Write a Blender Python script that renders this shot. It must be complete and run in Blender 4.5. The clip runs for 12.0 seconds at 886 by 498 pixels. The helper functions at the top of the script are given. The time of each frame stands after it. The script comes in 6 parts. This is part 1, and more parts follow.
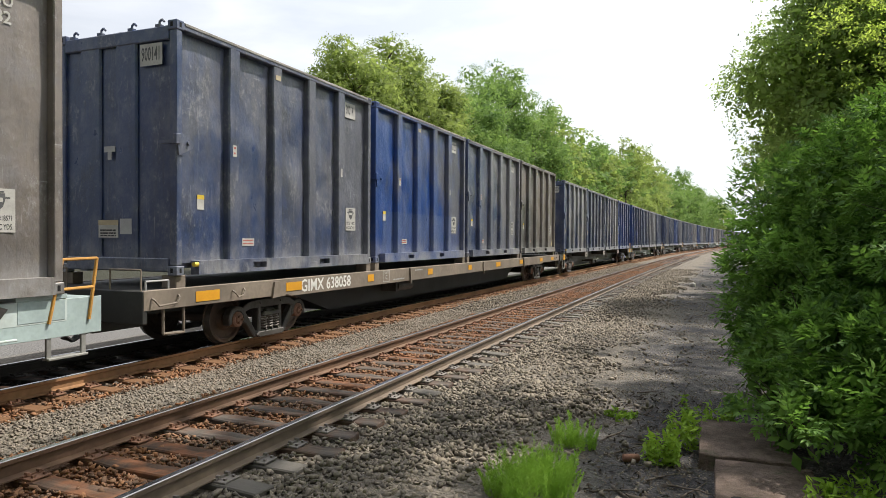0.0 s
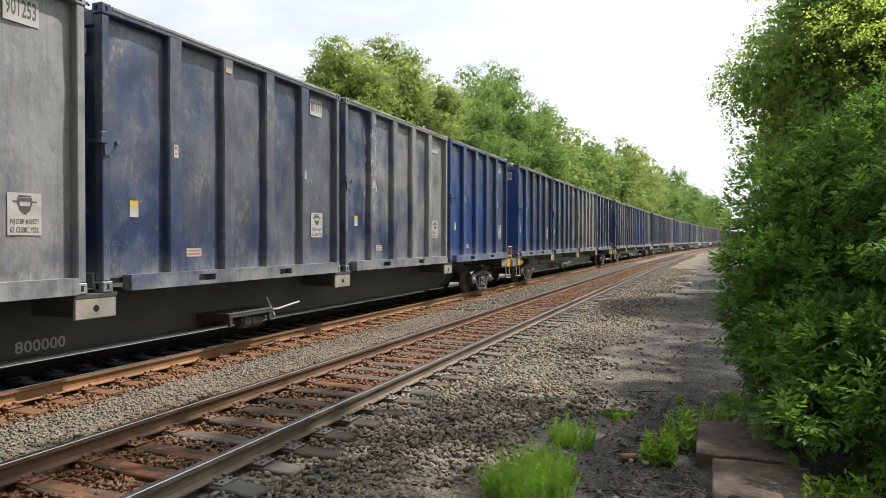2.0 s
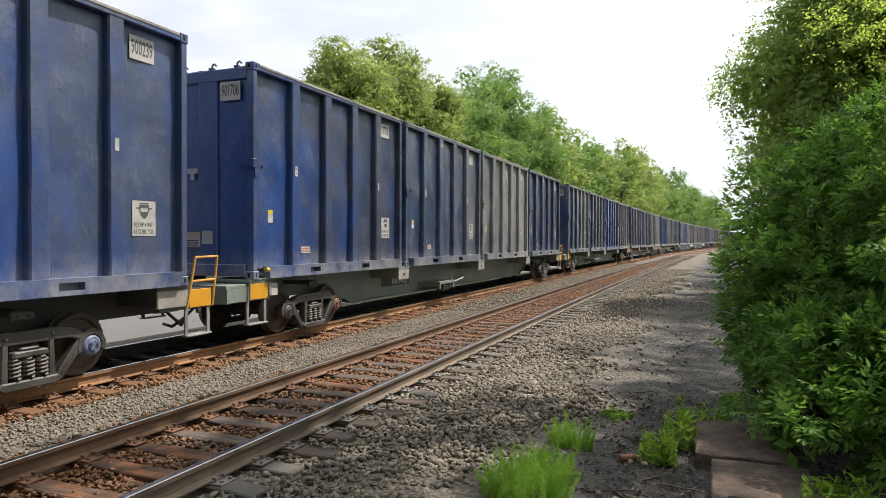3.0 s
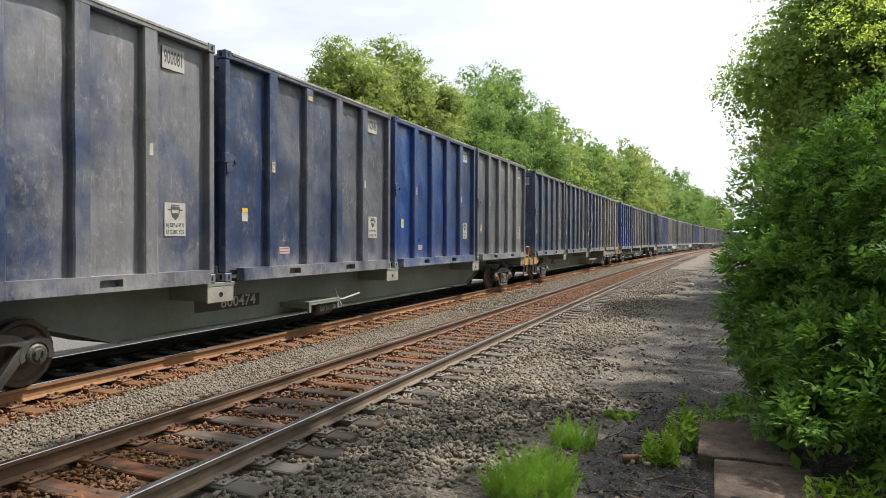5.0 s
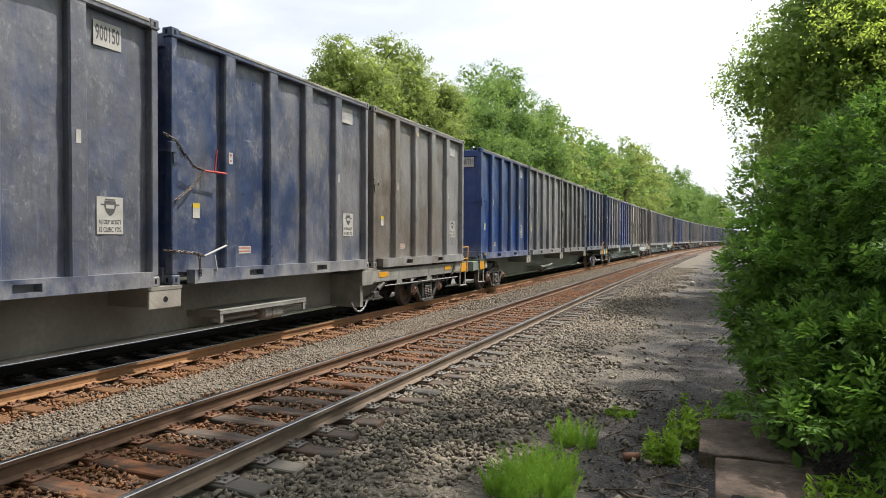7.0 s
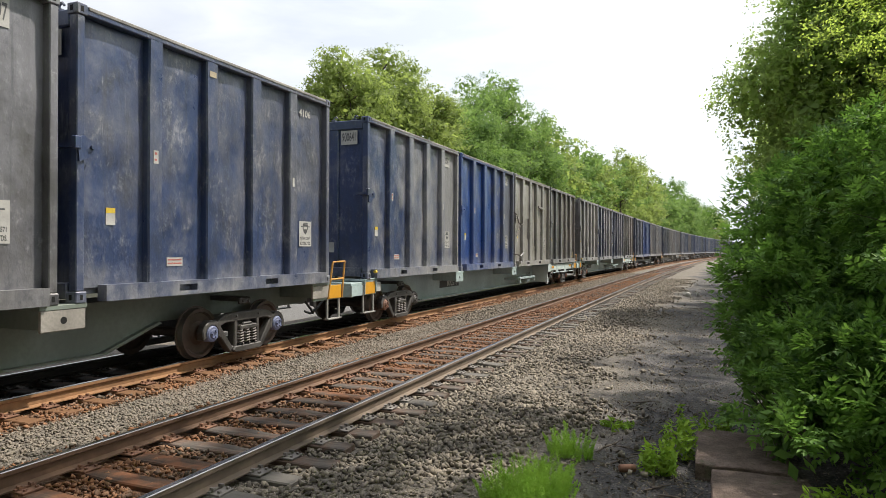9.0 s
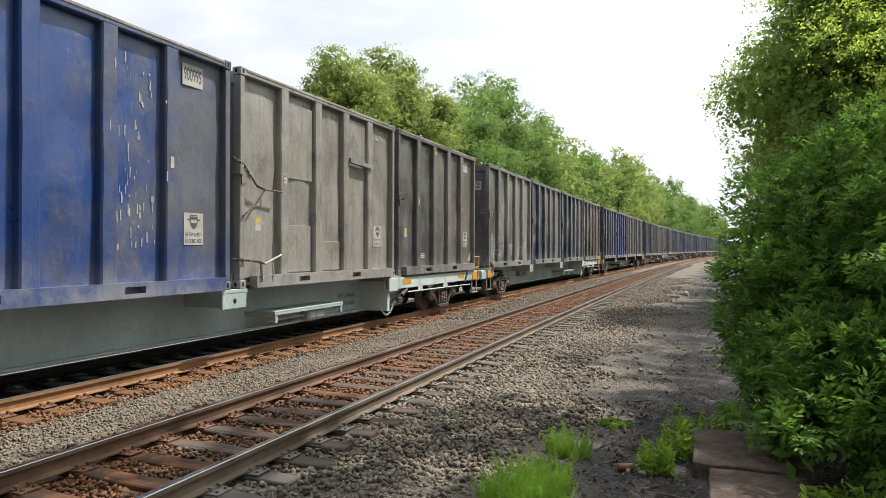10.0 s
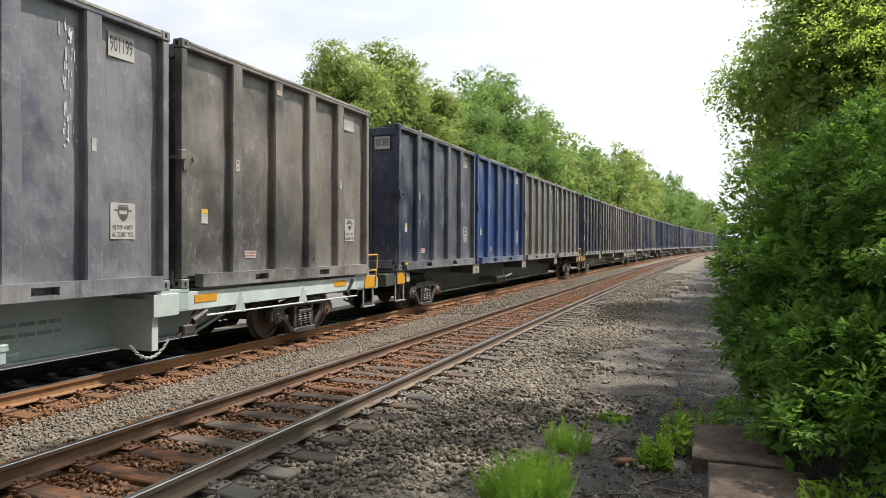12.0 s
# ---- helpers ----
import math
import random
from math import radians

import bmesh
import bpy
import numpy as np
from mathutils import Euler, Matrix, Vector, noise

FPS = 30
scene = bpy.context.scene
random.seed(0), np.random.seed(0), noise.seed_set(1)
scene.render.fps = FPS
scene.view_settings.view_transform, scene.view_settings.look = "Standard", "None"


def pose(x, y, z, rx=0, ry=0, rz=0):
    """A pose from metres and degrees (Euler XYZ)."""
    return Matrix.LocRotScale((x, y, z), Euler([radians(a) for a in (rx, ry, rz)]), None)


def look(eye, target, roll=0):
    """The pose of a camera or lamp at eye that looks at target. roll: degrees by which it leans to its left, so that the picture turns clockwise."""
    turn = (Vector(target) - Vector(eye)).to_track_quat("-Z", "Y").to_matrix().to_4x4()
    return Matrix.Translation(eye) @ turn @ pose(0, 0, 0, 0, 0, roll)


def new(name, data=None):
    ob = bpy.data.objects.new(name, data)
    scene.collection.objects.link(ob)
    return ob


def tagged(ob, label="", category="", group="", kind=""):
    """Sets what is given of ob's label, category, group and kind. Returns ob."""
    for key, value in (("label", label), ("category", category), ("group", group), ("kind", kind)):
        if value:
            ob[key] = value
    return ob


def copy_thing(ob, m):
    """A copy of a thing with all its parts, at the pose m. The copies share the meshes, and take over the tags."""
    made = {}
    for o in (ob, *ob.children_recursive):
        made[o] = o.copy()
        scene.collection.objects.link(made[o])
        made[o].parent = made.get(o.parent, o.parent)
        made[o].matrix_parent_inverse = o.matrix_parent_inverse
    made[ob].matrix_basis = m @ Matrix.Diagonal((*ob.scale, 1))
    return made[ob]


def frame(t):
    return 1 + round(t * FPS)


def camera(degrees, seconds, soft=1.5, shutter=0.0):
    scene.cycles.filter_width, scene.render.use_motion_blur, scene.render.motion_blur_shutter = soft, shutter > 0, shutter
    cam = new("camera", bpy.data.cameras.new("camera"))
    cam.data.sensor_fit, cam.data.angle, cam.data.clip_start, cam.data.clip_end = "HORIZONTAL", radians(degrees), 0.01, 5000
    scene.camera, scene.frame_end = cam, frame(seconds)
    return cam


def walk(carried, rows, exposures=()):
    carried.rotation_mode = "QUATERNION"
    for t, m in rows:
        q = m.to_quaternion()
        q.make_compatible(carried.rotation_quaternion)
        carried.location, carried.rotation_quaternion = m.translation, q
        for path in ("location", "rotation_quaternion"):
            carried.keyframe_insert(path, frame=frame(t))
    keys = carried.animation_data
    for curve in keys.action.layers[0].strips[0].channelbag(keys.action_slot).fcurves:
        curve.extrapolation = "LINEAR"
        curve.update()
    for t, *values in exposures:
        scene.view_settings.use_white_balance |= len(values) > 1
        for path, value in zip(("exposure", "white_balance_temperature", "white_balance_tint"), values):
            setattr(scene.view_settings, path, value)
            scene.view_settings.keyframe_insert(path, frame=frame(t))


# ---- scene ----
# ---------- camera and its walk ----------
cam = camera(67.67, 12.0, soft=0.6)
EYE = (0.0, 0.0, 2.034)


def view(left, up, lean):
    """Camera pose from its heading left of the y axis, its tilt and its lean, in degrees."""
    a, b = radians(left), radians(up)
    way = Vector((-math.sin(a) * math.cos(b), math.cos(a) * math.cos(b), math.sin(b)))
    return look(EYE, Vector(EYE) + way, lean)


PATH = [(0.0, 22.015, -0.883, 0.367), (0.5, 22.109, -1.005, 0.466), (1.0, 22.023, -0.995, 0.176),
        (1.5, 21.912, -0.879, 0.126), (2.0, 21.734, -0.827, 0.091), (2.5, 21.666, -0.798, 0.083),
        (3.0, 21.692, -0.802, 0.172), (5.0, 21.892, -0.802, 0.209), (5.5, 21.873, -0.843, 0.223),
        (6.0, 21.943, -0.876, 0.138), (6.5, 21.965, -1.015, 0.324), (7.0, 21.975, -0.934, 0.166),
        (7.2, 21.818, -0.444, 0.032), (9.0, 21.621, 0.003, 0.243), (9.5, 21.545, -0.049, 0.289),
        (10.0, 21.454, -0.055, 0.208), (10.5, 21.502, -0.217, 0.094), (11.0, 21.533, -0.432, 0.074),
        (11.5, 21.503, -0.482, 0.16), (12.0, 21.429, -0.487, 0.23)]
walk(cam, [(t, view(a, b, c)) for t, a, b, c in PATH])

# ---------- world, sun, exposure ----------
SUN_WAY = Vector((0.765, 0.75, 1.70)).normalized()
world = bpy.data.worlds.new("sky")
scene.world = world
world.use_nodes = True
wn, wl = world.node_tree.nodes, world.node_tree.links
wn.clear()
w_out = wn.new("ShaderNodeOutputWorld")
w_bg = wn.new("ShaderNodeBackground")
w_sky = wn.new("ShaderNodeTexSky")
w_sky.sky_type, w_sky.sun_disc = "NISHITA", False
w_sky.sun_elevation = math.asin(SUN_WAY.z)
w_sky.sun_rotation = math.atan2(SUN_WAY.x, SUN_WAY.y)
w_sky.air_density, w_sky.dust_density = 1.0, 2.0
w_dim = wn.new("ShaderNodeVectorMath")
w_dim.operation = "SCALE"
w_dim.inputs["Scale"].default_value = 0.11
w_co = wn.new("ShaderNodeTexCoord")
w_map = wn.new("ShaderNodeMapping")
w_map.inputs["Scale"].default_value = (1.1, 1.1, 4.5)
w_map.inputs["Location"].default_value = (0.35, 0.1, 0.2)
w_noise = wn.new("ShaderNodeTexNoise")
w_noise.inputs["Scale"].default_value, w_noise.inputs["Detail"].default_value = 2.2, 6.0
w_noise.inputs["Distortion"].default_value = 0.4
w_ramp = wn.new("ShaderNodeValToRGB")
w_ramp.color_ramp.elements[0].position, w_ramp.color_ramp.elements[0].color = 0.34, (0.62, 0.62, 0.62, 1)
w_ramp.color_ramp.elements[1].position, w_ramp.color_ramp.elements[1].color = 0.60, (0.98, 0.98, 0.98, 1)
w_dot = wn.new("ShaderNodeVectorMath")
w_dot.operation = "DOT_PRODUCT"
w_dot.inputs[1].default_value = SUN_WAY
w_glow = wn.new("ShaderNodeMapRange")
for key, value in (("From Min", -0.5), ("From Max", 0.85), ("To Min", 0.24), ("To Max", 1.62)):
    w_glow.inputs[key].default_value = value
w_cloud = wn.new("ShaderNodeVectorMath")
w_cloud.operation = "SCALE"
w_cloud.inputs[0].default_value = (0.955, 0.985, 1.045)
w_mix = wn.new("ShaderNodeMix")
w_mix.data_type = "RGBA"
wl.new(w_sky.outputs[0], w_dim.inputs[0])
wl.new(w_co.outputs["Generated"], w_map.inputs[0])
wl.new(w_map.outputs[0], w_noise.inputs["Vector"])
wl.new(w_noise.outputs["Fac"], w_ramp.inputs[0])
wl.new(w_co.outputs["Generated"], w_dot.inputs[0])
wl.new(w_dot.outputs["Value"], w_glow.inputs["Value"])
wl.new(w_glow.outputs[0], w_cloud.inputs["Scale"])
w_sep = wn.new("ShaderNodeSeparateXYZ")
w_open = wn.new("ShaderNodeMapRange")          # the cloud sheet thins out overhead
for key, value in (("From Min", 0.36), ("From Max", 0.72), ("To Min", 1.0), ("To Max", 0.85)):
    w_open.inputs[key].default_value = value
w_cover = wn.new("ShaderNodeMath")
w_cover.operation = "MULTIPLY"
wl.new(w_co.outputs["Generated"], w_sep.inputs[0])
wl.new(w_sep.outputs[2], w_open.inputs["Value"])
wl.new(w_ramp.outputs[0], w_cover.inputs[0])
wl.new(w_open.outputs[0], w_cover.inputs[1])
wl.new(w_cover.outputs[0], w_mix.inputs["Factor"])
wl.new(w_dim.outputs[0], w_mix.inputs["A"])
wl.new(w_cloud.outputs[0], w_mix.inputs["B"])
wl.new(w_mix.outputs["Result"], w_bg.inputs["Color"])
w_bg.inputs["Strength"].default_value = 0.78
wl.new(w_bg.outputs[0], w_out.inputs[0])

sun = new("sun", bpy.data.lights.new("sun", "SUN"))
sun.data.energy, sun.data.angle, sun.data.color = 5.0, radians(0.8), (1.0, 0.94, 0.84)
sun.matrix_world = look(SUN_WAY * 60, (0, 0, 0))
scene.view_settings.exposure = 0.50


# ---------- materials ----------
def material(name):
    m = bpy.data.materials.new(name)
    m.use_nodes = True
    n = m.node_tree.nodes
    return m, n, m.node_tree.links, n["Principled BSDF"]


def noise_tex(n, l, co, scale, detail=4.0, rough=0.55, squash=None, shift=None):
    """A noise texture on the given coordinates, stretched and shifted as asked."""
    if squash or shift:
        mp = n.new("ShaderNodeMapping")
        if squash:
            mp.inputs["Scale"].default_value = squash
        if shift:
            mp.inputs["Location"].default_value = shift
        l.new(co, mp.inputs[0])
        co = mp.outputs[0]
    t = n.new("ShaderNodeTexNoise")
    t.inputs["Scale"].default_value, t.inputs["Detail"].default_value = scale, detail
    t.inputs["Roughness"].default_value = rough
    l.new(co, t.inputs["Vector"])
    return t.outputs["Fac"]


def ramp(n, l, fac, lo, hi, a=0.0, b=1.0):
    r = n.new("ShaderNodeMapRange")
    for key, value in (("From Min", lo), ("From Max", hi), ("To Min", a), ("To Max", b)):
        r.inputs[key].default_value = value
    l.new(fac, r.inputs["Value"])
    return r.outputs[0]


def mix_col(n, l, fac, a, b, blend="MIX"):
    m = n.new("ShaderNodeMix")
    m.data_type, m.blend_type = "RGBA", blend
    for key, v in (("Factor", fac), ("A", a), ("B", b)):
        if isinstance(v, (int, float)):
            m.inputs[key].default_value = v
        elif isinstance(v, tuple):
            m.inputs[key].default_value = (*v, 1)
        else:
            l.new(v, m.inputs[key])
    return m.outputs["Result"]


def maths(n, l, op, a, b=0.0):
    m = n.new("ShaderNodeMath")
    m.operation = op
    for i, v in enumerate((a, b)):
        if isinstance(v, (int, float)):
            m.inputs[i].default_value = v
        else:
            l.new(v, m.inputs[i])
    return m.outputs[0]


def bump(n, l, bs, height, strength=0.3, distance=0.01):
    b = n.new("ShaderNodeBump")
    b.inputs["Strength"].default_value, b.inputs["Distance"].default_value = strength, distance
    l.new(height, b.inputs["Height"])
    l.new(b.outputs[0], bs.inputs["Normal"])


def simple(name, color, rough=0.6, metal=0.0, var=0.25, scale=9.0, bumpy=0.15):
    """A plain worn surface: one colour with grain and stains at two scales."""
    m, n, l, bs = material(name)
    co = n.new("ShaderNodeTexCoord").outputs["Object"]
    big, fine = noise_tex(n, l, co, scale * 0.25, 3), noise_tex(n, l, co, scale * 4, 5)
    c = mix_col(n, l, ramp(n, l, big, 0.3, 0.7), tuple(x * (1 - var) for x in color), tuple(min(1, x * (1 + var)) for x in color))
    c = mix_col(n, l, ramp(n, l, fine, 0.35, 0.75, 0, 0.45), c, tuple(x * (1 - 1.6 * var) for x in color))
    l.new(c, bs.inputs["Base Color"])
    bs.inputs["Roughness"].default_value, bs.inputs["Metallic"].default_value = rough, metal
    bump(n, l, bs, fine, bumpy, 0.004)
    return m


def paint(name, fresh, faded, amount, seed, dirt=0.35, redone=None, wear=1.0, lean=0.2):
    """Container paint: fresh colour chalking to a faded one in soft clouds, more towards the rear and the top, with runs, scuffs, chips and grime."""
    m, n, l, bs = material(name)
    co = n.new("ShaderNodeTexCoord").outputs["Object"]
    own = n.new("ShaderNodeObjectInfo").outputs["Random"]
    sep = n.new("ShaderNodeSeparateXYZ")
    l.new(co, sep.inputs[0])
    sh = (seed * 3.7 % 50, seed * 7.3 % 50, seed * 1.9 % 50)
    patch = noise_tex(n, l, co, 0.62, 4, 0.6, (1, 1, 0.7), sh)
    streak = noise_tex(n, l, co, 6.0, 5, 0.6, (1, 1, 0.07), sh)
    cloud = noise_tex(n, l, co, 2.1, 7, 0.66, (1, 1, 0.75), sh)
    scuff = noise_tex(n, l, co, 15.0, 8, 0.78, (1, 1, 0.55), sh)
    speck = noise_tex(n, l, co, 60.0, 2, 0.5, None, sh)
    f = maths(n, l, "ADD", maths(n, l, "MULTIPLY", patch, 1.15), maths(n, l, "MULTIPLY", streak, 0.22))
    f = maths(n, l, "ADD", f, maths(n, l, "MULTIPLY", cloud, 0.68))
    f = maths(n, l, "ADD", f, ramp(n, l, sep.outputs[1], 0.0, 6.0, -lean, lean))
    f = maths(n, l, "ADD", f, ramp(n, l, sep.outputs[2], 0.2, 2.2, -0.10, 0.04))
    f = maths(n, l, "ADD", f, ramp(n, l, own, 0.0, 1.0, -0.07, 0.07))
    mid = 1.025 + (0.5 - amount) * 0.5
    fade = ramp(n, l, f, mid - 0.17, mid + 0.17)
    c = mix_col(n, l, fade, fresh, faded)
    if redone:                             # a rectangle rolled over with another mix of the paint
        y0, y1, z1, tone = redone
        inside = maths(n, l, "MULTIPLY", maths(n, l, "GREATER_THAN", sep.outputs[1], y0), maths(n, l, "LESS_THAN", sep.outputs[1], y1))
        inside = maths(n, l, "MULTIPLY", inside, maths(n, l, "LESS_THAN", sep.outputs[2], z1))
        c = mix_col(n, l, maths(n, l, "MULTIPLY", inside, 0.55), c, tone)
    chalk = noise_tex(n, l, co, 1.7, 8, 0.7, (1, 1, 0.8), (sh[1], sh[2], sh[0]))
    c = mix_col(n, l, ramp(n, l, chalk, 0.50, 0.68, 0, 0.55 * wear), c, (0.182, 0.184, 0.206))
    c = mix_col(n, l, ramp(n, l, chalk, 0.47, 0.33, 0, 0.62 * wear), c, (0.024, 0.026, 0.034))
    grime = ramp(n, l, maths(n, l, "ADD", streak, maths(n, l, "MULTIPLY", cloud, 0.6)), 0.74, 1.05, 0, dirt * min(1, wear + 0.25))
    c = mix_col(n, l, grime, c, (0.035, 0.033, 0.032))
    pale = ramp(n, l, maths(n, l, "ADD", scuff, maths(n, l, "MULTIPLY", cloud, 0.6)), 0.86, 1.06, 0, 0.55 * wear)
    c = mix_col(n, l, pale, c, (0.38, 0.38, 0.39))
    # dust thrown up on the bottom rail and the feet of the plates
    dust = maths(n, l, "MULTIPLY", ramp(n, l, sep.outputs[2], 0.55, 0.05), ramp(n, l, chalk, 0.36, 0.6))
    c = mix_col(n, l, maths(n, l, "MULTIPLY", dust, 0.65), c, (0.30, 0.296, 0.296))
    smear = noise_tex(n, l, co, 11.0, 6, 0.7, (1, 1, 0.06), sh)
    smear = maths(n, l, "MULTIPLY", ramp(n, l, smear, 0.60, 0.74, 0, 0.4 * wear), ramp(n, l, patch, 0.42, 0.6))
    c = mix_col(n, l, smear, c, (0.34, 0.34, 0.35))
    # long scratches, upright ones and slanting ones, in worn areas
    up = noise_tex(n, l, co, 30.0, 3, 0.6, (1, 1, 0.035), (sh[2], sh[1], sh[0]))
    flat = noise_tex(n, l, co, 26.0, 3, 0.6, (1, 0.06, 0.8), (sh[0], sh[2], sh[1]))
    scratch = maths(n, l, "MAXIMUM", ramp(n, l, up, 0.66, 0.72), ramp(n, l, flat, 0.69, 0.74))
    scratch = maths(n, l, "MULTIPLY", scratch, ramp(n, l, cloud, 0.45, 0.62, 0, 0.55 * wear))
    c = mix_col(n, l, scratch, c, (0.42, 0.42, 0.43))
    dark_run = noise_tex(n, l, co, 14.0, 5, 0.65, (1, 1, 0.05), (sh[1], sh[0], sh[2]))
    c = mix_col(n, l, ramp(n, l, dark_run, 0.57, 0.74, 0, 0.55 * wear), c, (0.022, 0.022, 0.026))
    chip = maths(n, l, "MULTIPLY", ramp(n, l, speck, 0.68, 0.71), ramp(n, l, cloud, 0.52, 0.62))
    c = mix_col(n, l, maths(n, l, "MULTIPLY", chip, 0.6 * wear), c, (0.42, 0.42, 0.44))
    l.new(c, bs.inputs["Base Color"])
    l.new(ramp(n, l, maths(n, l, "ADD", fade, cloud), 0.3, 1.5, 0.27, 0.46), bs.inputs["Roughness"])
    bs.inputs["Specular IOR Level"].default_value = 0.8
    bs.inputs["Coat Weight"].default_value, bs.inputs["Coat Roughness"].default_value = 0.12, 0.3
    dent = noise_tex(n, l, co, 1.7, 4, 0.6, (1, 1, 0.8), (sh[2], sh[0], sh[1]))
    bump(n, l, bs, maths(n, l, "ADD", maths(n, l, "ADD", scuff, maths(n, l, "MULTIPLY", cloud, 3.5)), maths(n, l, "MULTIPLY", dent, 7.0)), 0.34, 0.013)
    return m


def leaf_mat(name, dark, bright, rough=0.5, through_share=0.35, lumps=0.55, each=0.45):
    """Leaves: colour differs from leaf to leaf, and light passes through."""
    m, n, l, bs = material(name)
    rnd = n.new("ShaderNodeNewGeometry").outputs["Random Per Island"]
    co = n.new("ShaderNodeTexCoord").outputs["Object"]
    big = noise_tex(n, l, co, lumps, 3)
    c = mix_col(n, l, maths(n, l, "ADD", maths(n, l, "MULTIPLY", rnd, each), ramp(n, l, big, 0.38, 0.64, 0.0, 1.05 - each)), dark, bright)
    l.new(c, bs.inputs["Base Color"])
    bs.inputs["Roughness"].default_value = rough
    bs.inputs["Specular IOR Level"].default_value = 0.18
    tr = n.new("ShaderNodeBsdfTranslucent")
    l.new(mix_col(n, l, 0.5, c, (bright[0] * 1.12, bright[1] * 1.2, bright[2] * 0.6)), tr.inputs["Color"])
    mx = n.new("ShaderNodeMixShader")
    mx.inputs[0].default_value = through_share
    l.new(bs.outputs[0], mx.inputs[1])
    l.new(tr.outputs[0], mx.inputs[2])
    l.new(mx.outputs[0], n["Material Output"].inputs[0])
    return m


R_CURVE, X_NEAR = 1953.0, -3.864          # radius of the bend, and the near rail abreast of the eye
GAUGE, TRACK_GAP = 1.505, 4.014           # between rail centres; between the two tracks
D_TRAIN = -TRACK_GAP - GAUGE / 2          # centre of the train's track, right of the near rail


def ground_mat():
    m, n, l, bs = material("ground_gravel_and_soil")
    pos = n.new("ShaderNodeNewGeometry").outputs["Position"]
    sep = n.new("ShaderNodeSeparateXYZ")
    l.new(pos, sep.inputs[0])
    y2 = maths(n, l, "DIVIDE", maths(n, l, "MULTIPLY", sep.outputs[1], sep.outputs[1]), 2 * R_CURVE)
    d = maths(n, l, "SUBTRACT", maths(n, l, "SUBTRACT", sep.outputs[0], X_NEAR), y2)
    big = noise_tex(n, l, pos, 0.28, 4)
    mid = noise_tex(n, l, pos, 1.4, 5)
    fine = noise_tex(n, l, pos, 34, 8, 0.78)
    vor = n.new("ShaderNodeTexVoronoi")
    vor.inputs["Scale"].default_value = 21.0
    l.new(pos, vor.inputs["Vector"])
    stone = mix_col(n, l, vor.outputs["Color"], (0.125, 0.108, 0.088), (0.25, 0.215, 0.172))
    stone = mix_col(n, l, ramp(n, l, vor.outputs["Distance"], 0.25, 0.6, 0, 0.5), stone, (0.075, 0.068, 0.06))
    # rust carried into the stones of both tracks
    def band(centre, half, soft):
        a = maths(n, l, "ABSOLUTE", maths(n, l, "SUBTRACT", d, centre))
        return ramp(n, l, maths(n, l, "ADD", a, maths(n, l, "MULTIPLY", maths(n, l, "SUBTRACT", mid, 0.5), 0.7)), half, half + soft, 1, 0)
    # the shade under the train is put into the ground colour as a dark band
    train_shade = band(-TRACK_GAP - GAUGE * 0.62, 0.62, 0.3)
    rust = maths(n, l, "MAXIMUM", band(-0.95, 0.55, 0.5), band(-TRACK_GAP + 0.05, 0.4, 0.35))
    stone = mix_col(n, l, maths(n, l, "MULTIPLY", rust, 0.8), stone, (0.19, 0.092, 0.047))
    soil = mix_col(n, l, ramp(n, l, mid, 0.42, 0.62), (0.047, 0.045, 0.047), (0.116, 0.107, 0.097))
    stone = mix_col(n, l, maths(n, l, "MULTIPLY", train_shade, 0.92), stone, (0.012, 0.011, 0.01))
    soil = mix_col(n, l, ramp(n, l, vor.outputs["Distance"], 0.42, 0.12, 0, 0.55), soil, mix_col(n, l, vor.outputs["Color"], (0.05, 0.047, 0.045), (0.24, 0.215, 0.19)))
    soil = mix_col(n, l, ramp(n, l, big, 0.46, 0.60, 0, 0.8), soil, (0.046, 0.044, 0.048))
    soil = mix_col(n, l, maths(n, l, "MULTIPLY", ramp(n, l, fine, 0.48, 0.66, 0, 0.75), ramp(n, l, mid, 0.36, 0.55, 0.25, 1)), soil, (0.165, 0.149, 0.132))
    grit = n.new("ShaderNodeTexVoronoi")
    grit.inputs["Scale"].default_value = 38.0
    l.new(pos, grit.inputs["Vector"])
    g_sep = n.new("ShaderNodeSeparateColor")
    l.new(grit.outputs["Color"], g_sep.inputs[0])
    crumbs = maths(n, l, "MULTIPLY", ramp(n, l, g_sep.outputs[0], 0.45, 0.75), ramp(n, l, grit.outputs["Distance"], 0.50, 0.30))
    crumbs = maths(n, l, "MULTIPLY", crumbs, ramp(n, l, mid, 0.36, 0.56, 0.15, 0.85))
    soil = mix_col(n, l, crumbs, soil, mix_col(n, l, g_sep.outputs[1], (0.10, 0.09, 0.08), (0.27, 0.24, 0.205)))
    edge = maths(n, l, "ADD", d, maths(n, l, "MULTIPLY", maths(n, l, "SUBTRACT", big, 0.5), 3.2))
    edge = maths(n, l, "ADD", edge, maths(n, l, "MULTIPLY", maths(n, l, "SUBTRACT", mid, 0.5), 1.2))
    c = mix_col(n, l, ramp(n, l, edge, 2.0, 2.9), stone, soil)
    grass = ramp(n, l, maths(n, l, "ADD", d, maths(n, l, "MULTIPLY", mid, 2.0)), 6.2, 8.5)
    c = mix_col(n, l, grass, c, (0.055, 0.075, 0.028))
    # pale gravel road beyond the train, then woodland floor
    road = ramp(n, l, d, -8.9, -8.3, 1, 0)
    c = mix_col(n, l, road, c, mix_col(n, l, fine, (0.11, 0.107, 0.104), (0.18, 0.174, 0.168)))
    wood = ramp(n, l, maths(n, l, "ADD", d, mid), -13.5, -12.0, 1, 0)
    c = mix_col(n, l, wood, c, (0.03, 0.03, 0.018))
    l.new(c, bs.inputs["Base Color"])
